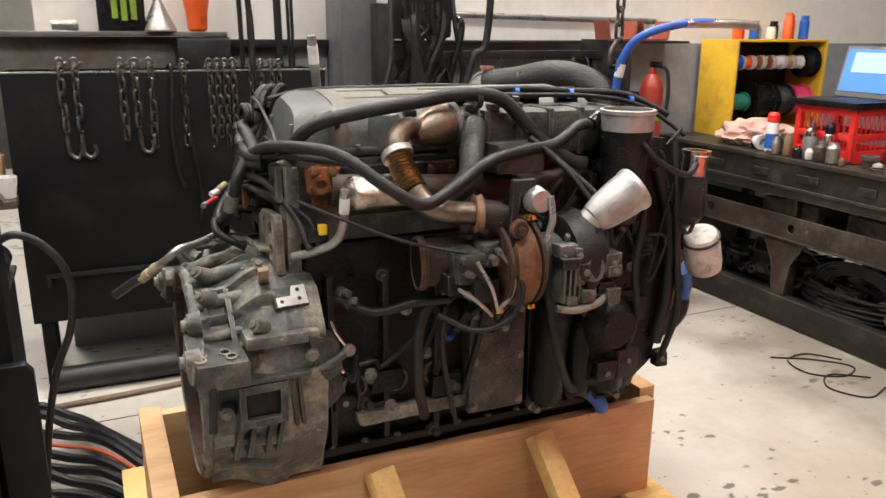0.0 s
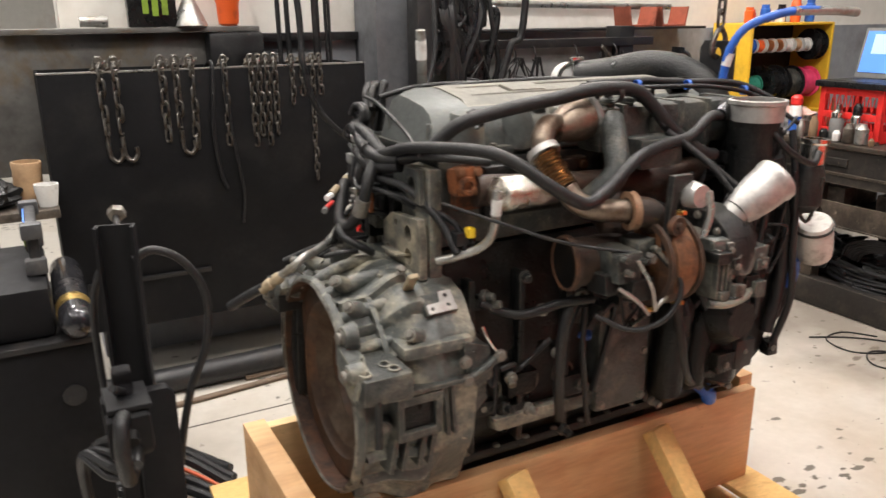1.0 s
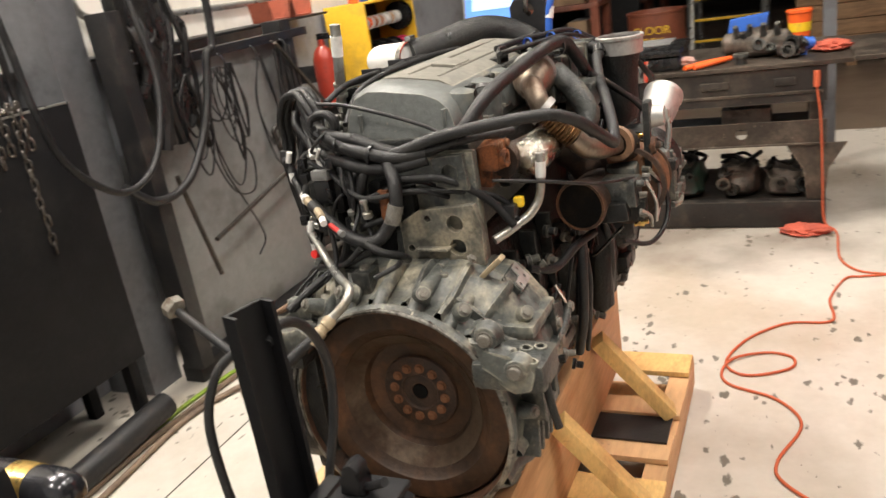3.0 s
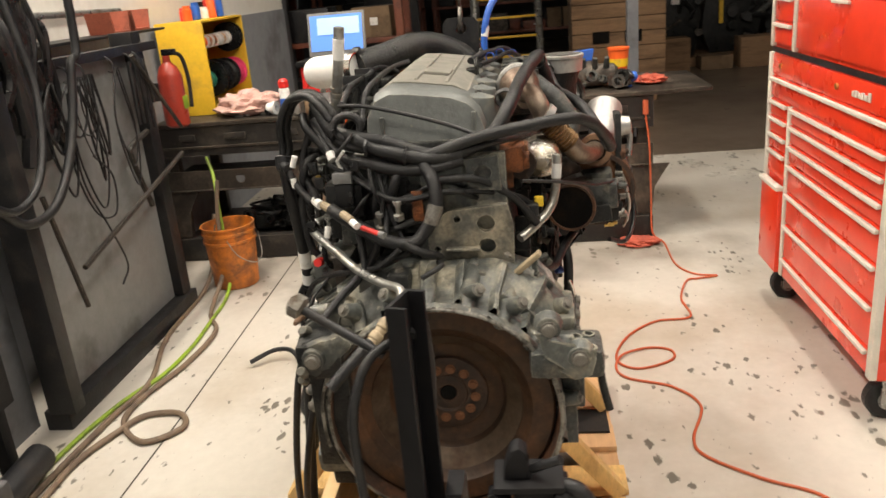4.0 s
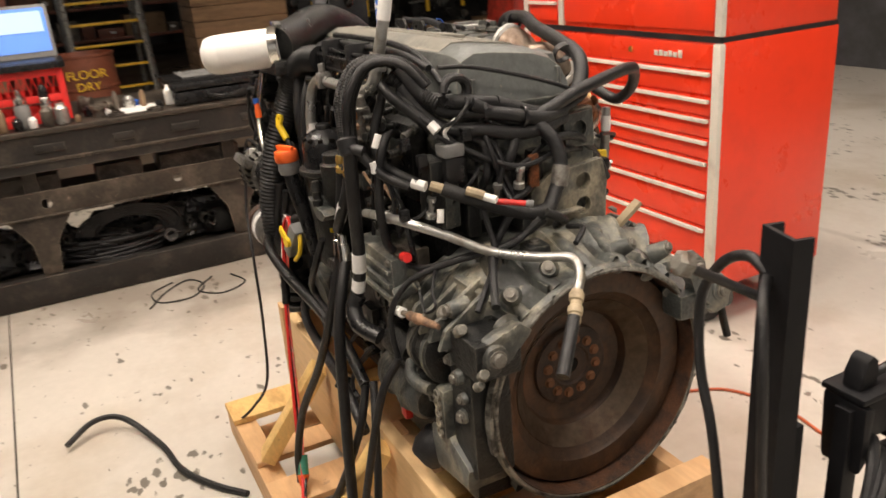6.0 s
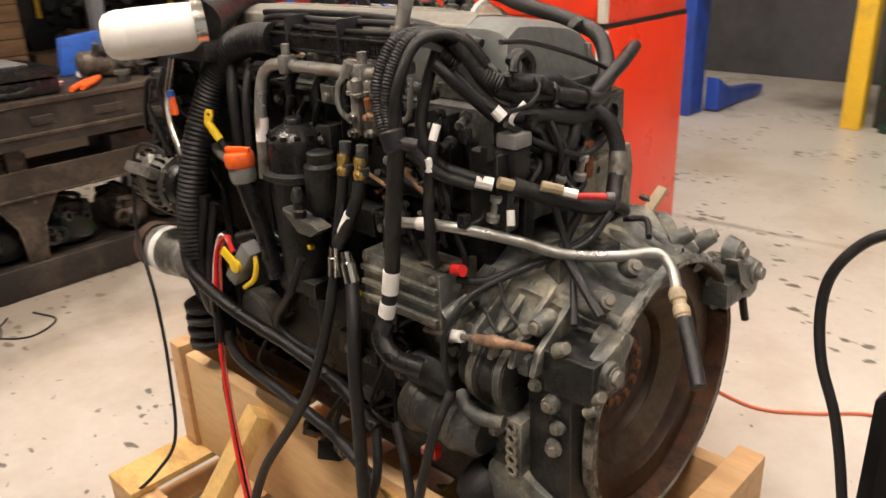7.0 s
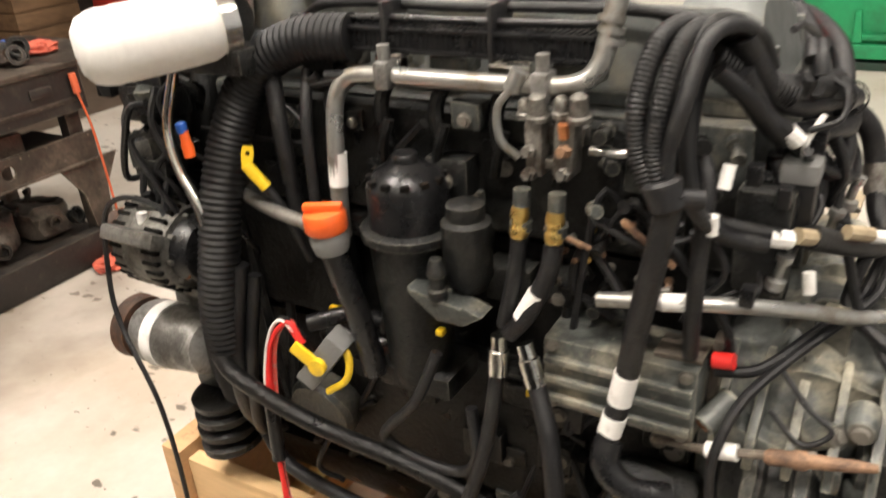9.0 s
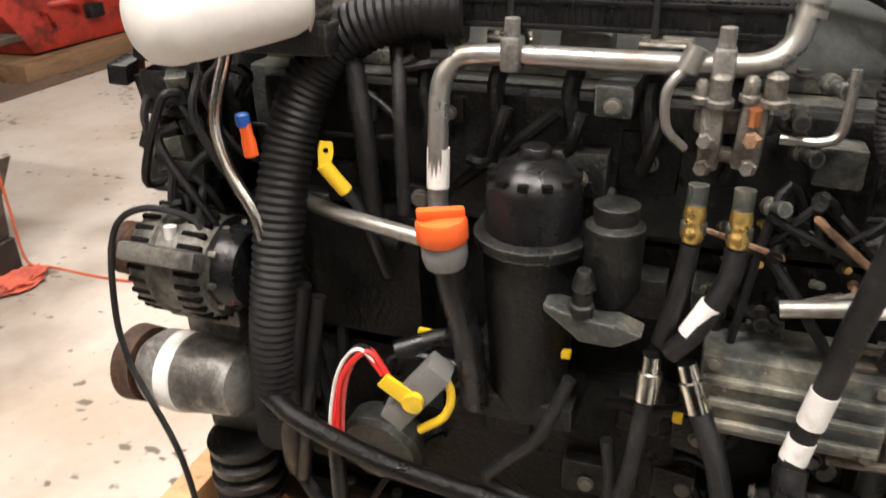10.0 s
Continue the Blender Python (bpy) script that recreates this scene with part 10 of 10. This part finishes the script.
# ---- background beyond the bench ----
def shelving(x, y0, y1, levels, mat, seed):
    root = thing("storage_shelf", (x, (y0 + y1) / 2, 0), "tall brown storage shelf with boxes and parts, in half dark", "shelf", "storage shelves")
    rng = random.Random(seed)
    for y in (y0, y1):
        for dx in (0, 0.55):
            bm = bmesh.new()
            bx(bm, x + dx - 0.04, x + dx + 0.04, y - 0.04, y + 0.04, 0, levels[-1] + 0.5, 0.004)
            part("upright", bm, M[mat], root)
    for z in levels:
        bm = bmesh.new()
        bx(bm, x - 0.05, x + 0.6, y0 - 0.05, y1 + 0.05, z - 0.05, z, 0.005)
        part("shelf_board", bm, M[mat], root)
        y = y0 + 0.1
        while y < y1 - 0.3:
            w, h = rng.uniform(0.2, 0.5), rng.uniform(0.15, 0.42)
            box = thing("stored_box", (x + 0.25, y + w / 2, z), "plain cardboard box stored on a shelf", "box", "boxes on shelves")
            bm = bmesh.new()
            bx(bm, x + 0.02, x + 0.45, y, y + w - 0.04, z + 0.001, z + h, 0.006)
            part("carton", bm, M[rng.choice(["cardboard", "cardboard", "brown_paint", "dark_steel", "dirty_metal"])], box)
            if rng.random() < 0.75:
                y += w
                continue
            bm = bmesh.new()
            bx(bm, x + 0.01, x + 0.019, y + w * 0.3, y + w * 0.3 + 0.08, z + h * 0.4, z + h * 0.65)
            part("paper_label", bm, M["white_label"], box)
            y += w


def lettering(text, size, m, mat, parent, label):
    data = bpy.data.curves.new("lettering", "FONT")
    data.body, data.size, data.extrude, data.align_x = text, size, 0.002, "CENTER"
    data.materials.append(M[mat])
    ob = new("lettering", data)
    ob.parent = parent
    ob.matrix_parent_inverse = W[parent].inverted()
    ob.matrix_basis = m
    ob["label"] = label
    return ob


def oil_drum():
    x, y = 7.1, 0.5
    root = thing("steel_drum", (x, y, 0), "red-brown steel drum lettered FLOOR DRY in yellow", "drum")
    bm = bmesh.new()
    lathe(bm, [(0, 0.27), (0.01, 0.29), (0.3, 0.285), (0.31, 0.297), (0.325, 0.297), (0.335, 0.285), (0.6, 0.285), (0.61, 0.297), (0.625, 0.297), (0.635, 0.285), (0.9, 0.285), (0.905, 0.295), (0.925, 0.295), (0.925, 0.28), (0.88, 0.275)], (x, y, 0), (0, 0, 1), 40)
    part("shell", bm, M["brown_paint"], root)
    for text, z in (("FLOOR", 0.72), ("DRY", 0.61)):
        lettering(text, 0.11, Matrix.Translation((x - 0.302, y, z)) @ Euler((radians(90), 0, radians(-90))).to_matrix().to_4x4(), "yellow_paint", root, "yellow stencilled word")


def step_ladder():
    root = thing("platform_ladder", (10.0, 0.0, 0), "grey platform ladder with bright yellow step edges", "ladder")
    for y in (0.46, -0.44):
        bm = bmesh.new()
        tube(bm, [(9.6, y, 0.0), (10.5, y, 2.9)], 0.05, 8, 2)
        part("rail", bm, M["pipe_metal"], root)
        bm = bmesh.new()
        tube(bm, [(10.5, y, 2.9), (10.9, y, 0.0)], 0.035, 8, 2)
        part("back_leg", bm, M["pipe_metal"], root)
    for k in range(10):
        z = 0.26 + 0.26 * k
        x = 9.6 + 0.9 * z / 2.9
        bm = bmesh.new()
        bx(bm, x, x + 0.22, -0.41, 0.43, z - 0.02, z, 0.003)
        t = part("tread", bm, M["dark_steel"], root)
        bm = bmesh.new()
        bx(bm, x - 0.014, x - 0.001, -0.41, 0.43, z - 0.022, z + 0.01, 0.002)
        part("edge_strip", bm, M["yellow_paint"], t, "yellow step edge")


def crate_stack():
    root = thing("wooden_crate", (8.7, -1.35, 0), "tall brown wooden shipping crate with dark hand slots", "crate")
    for y in (-1.75, -1.35, -0.95):
        bm = bmesh.new()
        bx(bm, 8.3, 9.1, y - 0.05, y + 0.05, 0, 0.16, 0.006)
        part("skid", bm, M["crate_old"], root)
    for k in range(11):
        bm = bmesh.new()
        bx(bm, 8.3, 9.1, -1.9, -0.8, 0.165 + 0.17 * k, 0.328 + 0.17 * k, 0.008)
        part("plank", bm, M["crate_old"], root)
    # black plates on the planks paint the shaded hand slots
    for y in (-1.52, -1.14):
        bm = bmesh.new()
        bx(bm, 8.285, 8.298, y - 0.1, y + 0.1, 0.72, 0.86, 0.003)
        part("hand_slot", bm, M["soot_hollow"], root)
    root = thing("steel_post", (4.4, -1.0, 0), "grey square steel post behind the workbench", "post")
    bm = bmesh.new()
    bx(bm, 4.36, 4.44, -1.04, -0.96, 0, 5.4, 0.006)
    part("shaft", bm, M["pillar_grey"], root)
    root = thing("wooden_crate", (7.7, -3.75, 0), "low brown wooden crate on the bare floor", "crate")
    for k in range(4):
        bm = bmesh.new()
        bx(bm, 7.4, 8.0, -4.1, -3.4, 0.02 + 0.17 * k, 0.18 + 0.17 * k, 0.008)
        part("plank", bm, M["crate_old"], root)


def parked_machines():
    # a row of dark spare engines on skids with cartons before them, and a red engine
    rng = random.Random(17)

    def old_engine(x, y, name, label, mats, wide):
        root = thing(name, (x, y, 0), label, "engine", "spare engines")
        bm = bmesh.new()
        bx(bm, x - 0.4, x + 0.4, y - wide - 0.05, y + wide + 0.05, 0.0, 0.14, 0.006)
        part("skid", bm, M["crate_old"], root)
        bm = bmesh.new()
        prism(bm, [(y - wide * 0.8, 0.141), (y + wide * 0.7, 0.141), (y + wide, 0.5), (y + wide * 0.9, 1.1), (y + wide * 0.5, 1.32), (y - wide * 0.7, 1.36), (y - wide, 0.8)], "x", x - 0.25, x + 0.3, 0.04)
        roughen(bm, 0.04, 4, x)
        part("block", bm, M[mats[0]], root)
        for k in range(20):
            p = Vector((x - 0.27, y + rng.uniform(-wide, wide), rng.uniform(0.3, 1.35)))
            bm = bmesh.new()
            if k % 3 == 0:
                tube(bm, [p, p + Vector((-0.08, rng.uniform(-0.2, 0.2), rng.uniform(-0.1, 0.2))), p + Vector((0.05, rng.uniform(-0.35, 0.35), rng.uniform(-0.1, 0.25)))], rng.uniform(0.015, 0.035), 8, 5)
            elif k % 3 == 1:
                r = rng.uniform(0.04, 0.11)
                lathe(bm, [(0, r), (0.07, r), (0.08, r * 0.8), (0.1, r * 0.8), (0.1, r * 0.3)], p, (-1, rng.uniform(-0.3, 0.3), 0), 16)
            else:
                w = rng.uniform(0.03, 0.1)
                bx(bm, p.x - 0.06, p.x + 0.05, p.y - w, p.y + w, p.z - w * 0.7, p.z + w * 0.7, 0.015)
            part("fitting", bm, M[rng.choice(mats)], root)
        return root

    for x, y in ((11.6, -2.5), (11.9, -3.5), (12.1, -4.5), (11.8, -5.5), (12.2, -6.4)):
        root = old_engine(x, y, "spare_engine", "dark greasy spare engine on a wooden skid, in half dark", ["cast_black", "cast_black", "cast_grey", "dark_steel", "rubber", "dirty_metal"], 0.46)
        bm = bmesh.new()
        bx(bm, x - 0.37, x - 0.36, y - 0.1, y + 0.02, 0.95, 1.15)
        part("paper_tag", bm, M["white_label"], root, "white paper tag")
        bm = bmesh.new()
        bx(bm, x - 0.375, x - 0.36, y + 0.18, y + 0.24, 0.6, 0.95)
        part("strap", bm, M["yellow_paint"], root, "yellow strap")
    for k in range(9):
        y = -1.2 - 0.62 * k
        w, h = rng.uniform(0.2, 0.29), rng.uniform(0.2, 0.5)
        bm = bmesh.new()
        bx(bm, 10.7, 11.1, y - w, y + w, 0.0, h, 0.01)
        solid("carton", bm, M["crate_old" if k % 3 else "cardboard"], "brown carton standing on the dark floor", "box", "cartons on the floor")
    root = old_engine(6.0, -4.15, "red_engine", "red painted spare engine with a white paper tag, on a skid", ["red_engine", "red_engine", "red_engine", "red_engine", "cast_black"], 0.72)
    bm = bmesh.new()
    bx(bm, 5.66, 5.672, -4.5, -4.38, 1.1, 1.28)
    part("paper_tag", bm, M["white_label"], root, "white paper tag")
    # lit doorway lamp far off
    root = thing("far_lamp", (12.0, 2.0, 2.2), "bright white lamp far down the hall", "lamp")
    bm = bmesh.new()
    bx(bm, 11.95, 12.0, 1.55, 2.35, 1.75, 2.35, 0.02)
    part("lens", bm, M["far_light"], root)
    bm = bmesh.new()
    bx(bm, 12.002, 12.08, 1.5, 2.4, 0.0, 2.4, 0.02)
    part("stand", bm, M["dark_steel"], root)


def south_end():
    root = thing("scrap_bin", (0.42, -5.6, 0), "green steel scrap bin lettered STEEL in black", "bin")
    x0, x1, y1, y0 = -0.12, 0.93, -5.3, -6.1
    bm = bmesh.new()
    prism(bm, [(y1, 0.12), (y1 + 0.03, 0.72), (y0, 0.72), (y0, 0.12)], "x", x0, x1, 0.008)
    shell = part("shell", bm, M["green_paint"], root)
    bm = bmesh.new()
    bx(bm, x0 - 0.02, x1 + 0.02, y1 + 0.0, y1 + 0.06, 0.7, 0.75, 0.006)
    part("rim", bm, M["green_paint"], root)
    bm = bmesh.new()
    bx(bm, x0 + 0.08, x1 - 0.03, y1 + 0.005, y1 + 0.07, 0.09, 0.19, 0.008)
    part("bumper", bm, M["green_paint"], root)
    bm = bmesh.new()
    bx(bm, x0 - 0.04, x1 + 0.04, y0, y1 + 0.05, 0.0, 0.06, 0.008)
    part("base", bm, M["green_dark"], root)
    bm = bmesh.new()
    prism(bm, [(0.36, 0.2), (0.42, 0.2), (0.43, 0.42), (0.39, 0.42)], "y", y1 + 0.03, y1 + 0.06, 0.004)
    bx(bm, -0.05, 0.4, y1 + 0.03, y1 + 0.055, 0.22, 0.26, 0.004)
    part("latch", bm, M["green_paint"], root)
    lettering("STEEL", 0.13, Matrix.Translation((0.02, y1 + 0.038, 0.57)) @ Euler((radians(90), 0, radians(180))).to_matrix().to_4x4(), "cast_black", root, "black stencilled word")
    root = thing("scrap_pile", (0.4, -5.7, 0.72), "tangle of scrap metal in the bin", "scrap metal")
    rng = random.Random(2)
    for k in range(24):
        bm = bmesh.new()
        a = Vector((rng.uniform(x0 + 0.1, x1 - 0.1), rng.uniform(-6.0, -5.4), rng.uniform(0.72, 0.95)))
        tube(bm, [a, a + Vector((rng.uniform(-0.2, 0.2), rng.uniform(-0.1, 0.1), rng.uniform(0, 0.15))), a + Vector((rng.uniform(-0.3, 0.3), rng.uniform(-0.1, 0.1), rng.uniform(-0.05, 0.1)))], rng.uniform(0.012, 0.035), 7, 4)
        part("scrap", bm, M[rng.choice(["dirty_metal", "pipe_metal", "rust", "dark_steel"])], root)
    root = thing("bollard", (1.18, -5.3, 0), "yellow painted steel bollard", "bollard")
    bm = bmesh.new()
    bx(bm, 1.105, 1.25, -5.4, -5.26, 0.0, 1.6, 0.012)
    part("post", bm, M["yellow_paint"], root)
    root = thing("perforated_upright", (0.98, -5.45, 0), "dark perforated steel rack upright", "post")
    bm = bmesh.new()
    bx(bm, 0.96, 1.05, -5.5, -5.4, 0, 2.2, 0.004)
    up = part("upright", bm, M["green_dark"], root)
    # black plates stand in for the shaded slots of the upright
    for k in range(16):
        bm = bmesh.new()
        bx(bm, 0.99, 1.02, -5.399, -5.397, 0.1 + 0.1 * k, 0.14 + 0.1 * k)
        part("slot", bm, M["cast_black"], up)
    root = thing("lift_arm", (2.2, -4.9, 0), "blue vehicle lift column with a low swing arm", "vehicle lift")
    bm = bmesh.new()
    bx(bm, 2.38, 2.51, -5.25, -5.0, 0, 2.6, 0.012)
    part("column", bm, M["blue_paint"], root)
    bm = bmesh.new()
    prism(bm, [(-5.26, 0.02), (-6.2, 0.02), (-6.2, 0.1), (-5.5, 0.16), (-5.26, 0.3)], "x", 2.25, 2.37, 0.01)
    part("arm", bm, M["blue_paint"], root)


# ---- upper wall, hanging hoses, tank behind the chains ----
def north_clutter():
    root = thing("parts_washer", (-0.1, 2.0, 0), "stained grey steel tank standing behind the chain cabinet", "tank")
    bm = bmesh.new()
    bx(bm, -0.75, 0.34, 2.07, 2.13, 0.92, 1.5, 0.006)
    part("back_splash", bm, M["tank_grey"], root, "grey steel panel with brown runs")
    bm = bmesh.new()
    bx(bm, -0.66, 0.4, 2.0, 2.13, 1.503, 1.524, 0.004)
    part("shelf", bm, M["tank_grey"], root)
    bm = bmesh.new()
    bx(bm, 0.16, 0.41, 1.97, 2.06, 1.3, 1.5, 0.02)
    roughen(bm, 0.012, 9)
    part("hung_cloth", bm, M["rubber"], root, "dark cloth hung at the end of the tank")
    table = thing("side_table", (-0.85, 1.75, 0), "stained dark steel side table beside the cabinet", "table")
    bm = bmesh.new()
    bx(bm, -1.15, -0.54, 1.55, 1.98, 0.84, 0.875, 0.006)
    part("tabletop", bm, M["dirty_metal"], table)
    for x in (-1.1, -0.8):
        for y in (1.6, 1.93):
            bm = bmesh.new()
            bx(bm, x - 0.025, x + 0.025, y - 0.025, y + 0.025, 0.0, 0.839, 0.004)
            part("leg", bm, M["box_black"], table)
    tin = thing("tin_can", (-0.635, 1.75, 0.876), "dented tan tin standing on the side table", "tin")
    bm = bmesh.new()
    lathe(bm, [(0, 0.05), (0.004, 0.054), (0.12, 0.052), (0.15, 0.056), (0.156, 0.054), (0.156, 0.048), (0.03, 0.046)], (-0.635, 1.75, 0.877), (0.03, 0, 1), 26, True)
    part("body", bm, M["skin_tan"], tin)
    cup = thing("plastic_cup", (-0.575, 1.62, 0.876), "white plastic cup on the side table", "cup")
    bm = bmesh.new()
    lathe(bm, [(0, 0.032), (0.06, 0.042), (0.085, 0.044), (0.085, 0.04), (0.01, 0.028)], (-0.575, 1.62, 0.877), (0, 0, 1), 24, True)
    part("body", bm, M["white_label"], cup)
    bm = bmesh.new()
    bmesh.ops.create_icosphere(bm, subdivisions=4, radius=1.0)
    for v in bm.verts:
        q = v.co.copy()
        f = 1 + 0.3 * noise.noise(q * 2.2) + 0.15 * noise.noise(q * 6)
        v.co = Vector((-0.8 + q.x * 0.13 * f, 1.68 + q.y * 0.1 * f, 0.877 + max(0.0, (q.z * 0.6 + 0.4) * 0.1 * f)))
    solid("shop_cloth", bm, M["rubber"], "crumpled dark cloth on the side table", "cloth")
    z = 1.526
    can = thing("drink_carton", (-0.06, 2.03, z), "black carton with plain green bars", "carton")
    bm = bmesh.new()
    bx(bm, -0.16, 0.04, 2.0, 2.06, z, z + 0.24, 0.004)
    part("box", bm, M["black_plastic"], can)
    for k, h in enumerate((0.09, 0.11, 0.1)):
        bm = bmesh.new()
        bx(bm, -0.1 + 0.04 * k, -0.075 + 0.04 * k, 1.996, 1.999, z + 0.1 - h * 0.5, z + 0.1 + h * 0.5)
        part("green_bar", bm, M["hose_green"], can)
    bm = bmesh.new()
    lathe(bm, [(0, 0.075), (0.004, 0.078), (0.13, 0.02), (0.22, 0.014)], (0.1, 2.035, z), (0, 0, 1), 24)
    solid("funnel", bm, M["pipe_metal"], "grey metal funnel upside down", "funnel")
    root = thing("work_lamp", (0.27, 2.03, z), "orange portable work lamp", "lamp")
    bm = bmesh.new()
    lathe(bm, [(0, 0.03), (0.01, 0.045), (0.09, 0.05), (0.14, 0.06), (0.2, 0.058), (0.21, 0.04)], (0.27, 2.035, z), (0, 0, 1), 22)
    part("body", bm, M["orange_plastic"], root)
    bm = bmesh.new()
    lathe(bm, [(0, 0.02), (0.1, 0.025), (0.11, 0.02)], (-0.35, 2.035, z + 0.025), (1, 0, 0), 18)
    solid("roller", bm, M["pipe_metal"], "small grey metal cylinder lying on the ledge", "cylinder").location.z = 0.0
    # hoses and pipes hanging from above
    for x, y, zb, r, mat in ((0.42, 1.78, 1.36, 0.011, "rubber"), (0.46, 1.78, 1.37, 0.012, "rubber"), (0.59, 1.78, 1.35, 0.018, "rubber"), (0.64, 1.79, 1.34, 0.008, "rubber"), (0.66, 1.8, 1.35, 0.008, "rubber")):
        bm = bmesh.new()
        tube(bm, [(x + 0.02, y + 0.06, 5.39), (x + 0.01, y, 3.2), (x, y, 2.0), (x + 0.005, y, zb)], r, 8, 6)
        solid("hanging_hose", bm, M[mat], "dark hose hanging down from above the cabinet", "hose", "hanging hoses")
    bm = bmesh.new()
    tube(bm, [(0.36, 1.6, 5.39), (0.38, 1.45, 2.2), (0.4, 1.42, 1.55), (0.4, 1.4, 1.38), (0.46, 1.4, 1.19), (0.65, 1.4, 1.04), (0.86, 1.42, 1.1), (1.0, 1.45, 1.33), (1.04, 1.5, 1.6), (1.06, 1.65, 2.4), (1.06, 1.8, 5.39)], 0.013, 10, 10)
    solid("hanging_hose", bm, M["rubber"], "black hose hanging in a deep loop beside the tool wall", "hose", "hanging hoses")
    bm = bmesh.new()
    tube(bm, [(1.62, 1.62, 5.39), (1.6, 1.6, 1.9), (1.5, 1.6, 1.4), (1.38, 1.6, 1.12), (1.2, 1.6, 0.93), (1.0, 1.6, 0.9), (0.86, 1.62, 1.0)], 0.018, 10, 10)
    solid("hanging_hose", bm, M["rubber"], "thick black hose looping down in front of the tool wall", "hose", "hanging hoses")
    # dark gear hung at the top of the tool wall
    rng = random.Random(40)
    root = thing("hung_gear", (1.4, 1.72, 1.5), "bunch of black straps and hoses hung from the rail", "gear")
    for k in range(16):
        x = rng.uniform(1.12, 1.45)
        bm = bmesh.new()
        zb = rng.uniform(1.0, 1.45)
        tube(bm, [(x, 1.7, rng.uniform(1.55, 1.9)), (x + rng.uniform(-0.05, 0.05), 1.66, 1.55), (x + rng.uniform(-0.08, 0.08), 1.66, (1.5 + zb) / 2), (x + rng.uniform(-0.06, 0.06), 1.67, zb)], rng.uniform(0.012, 0.03), 8, 6)
        part("strap", bm, M[rng.choice(["rubber", "black_plastic", "dark_steel"])], root)
    bm = bmesh.new()
    bx(bm, 1.11, 1.42, 1.66, 1.735, 1.5, 1.9, 0.03)
    part("pack", bm, M["cast_black"], root)
    for x in (1.07,):
        bm = bmesh.new()
        bx(bm, x - 0.04, x + 0.04, 1.64, 1.755, 0.09, 1.66, 0.006)
        solid("post", bm, M["dark_steel"], "dark square steel post of the tool wall", "post", kind="structure")
    # lifting chain and blue air line over the engine
    root = thing("hoist_chain", (1.172, -0.012, 1.46), "steel hoist chain hooked to the lifting eye", "chain")
    bm = bmesh.new()
    tube(bm, [(1.172, -0.012, 1.443), (1.148, -0.012, 1.455), (1.15, -0.012, 1.49), (1.172, -0.012, 1.525), (1.194, -0.012, 1.5), (1.19, -0.012, 1.47)], 0.0075, 8, 6)
    part("hook", bm, M["chain_steel"], root)
    for k in range(98):
        piece("link", LINK, Matrix.Translation((1.172, -0.012, 1.55 + 0.0385 * k)) @ Matrix.Rotation(radians(90 * (k % 2)), 4, "Z") @ Matrix.Scale(1.15, 4), root)
    root = thing("air_line", (1.1, -0.15, 1.43), "blue air line with white sleeve curving over the engine", "hose")
    bm = bmesh.new()
    tube(bm, [(1.115, -0.088, 1.37), (1.12, -0.09, 1.42), (1.128, -0.1, 1.48), (1.165, -0.125, 1.535), (1.28, -0.165, 1.57), (1.42, -0.19, 1.57)], 0.0115, 12, 8)
    part("line", bm, M["blue_plastic"], root)
    bm = bmesh.new()
    tube(bm, [(1.121, -0.091, 1.425), (1.126, -0.097, 1.46)], 0.013, 12, 3)
    part("sleeve", bm, M["white_label"], root)
    bm = bmesh.new()
    tube(bm, [(1.28, -0.165, 1.57), (1.42, -0.19, 1.57), (1.5, -0.2, 1.565)], 0.013, 12, 4)
    part("end_sleeve", bm, M["pipe_metal"], root)


steel_stand()
tester_cart()
orange_cord()
floor_hoses()
for sx, sy0, sy1, sm in ((6.8, 1.05, 2.3, 1), (6.8, 2.5, 3.9, 2), (14.5, -5.5, -2.5, 3), (14.5, -2.0, 1.5, 4), (14.5, 1.8, 3.9, 5)):
    shelving(sx, sy0, sy1, (0.55, 1.1, 1.65), "brown_paint", sm)
oil_drum()
step_ladder()
crate_stack()
parked_machines()
south_end()
north_clutter()
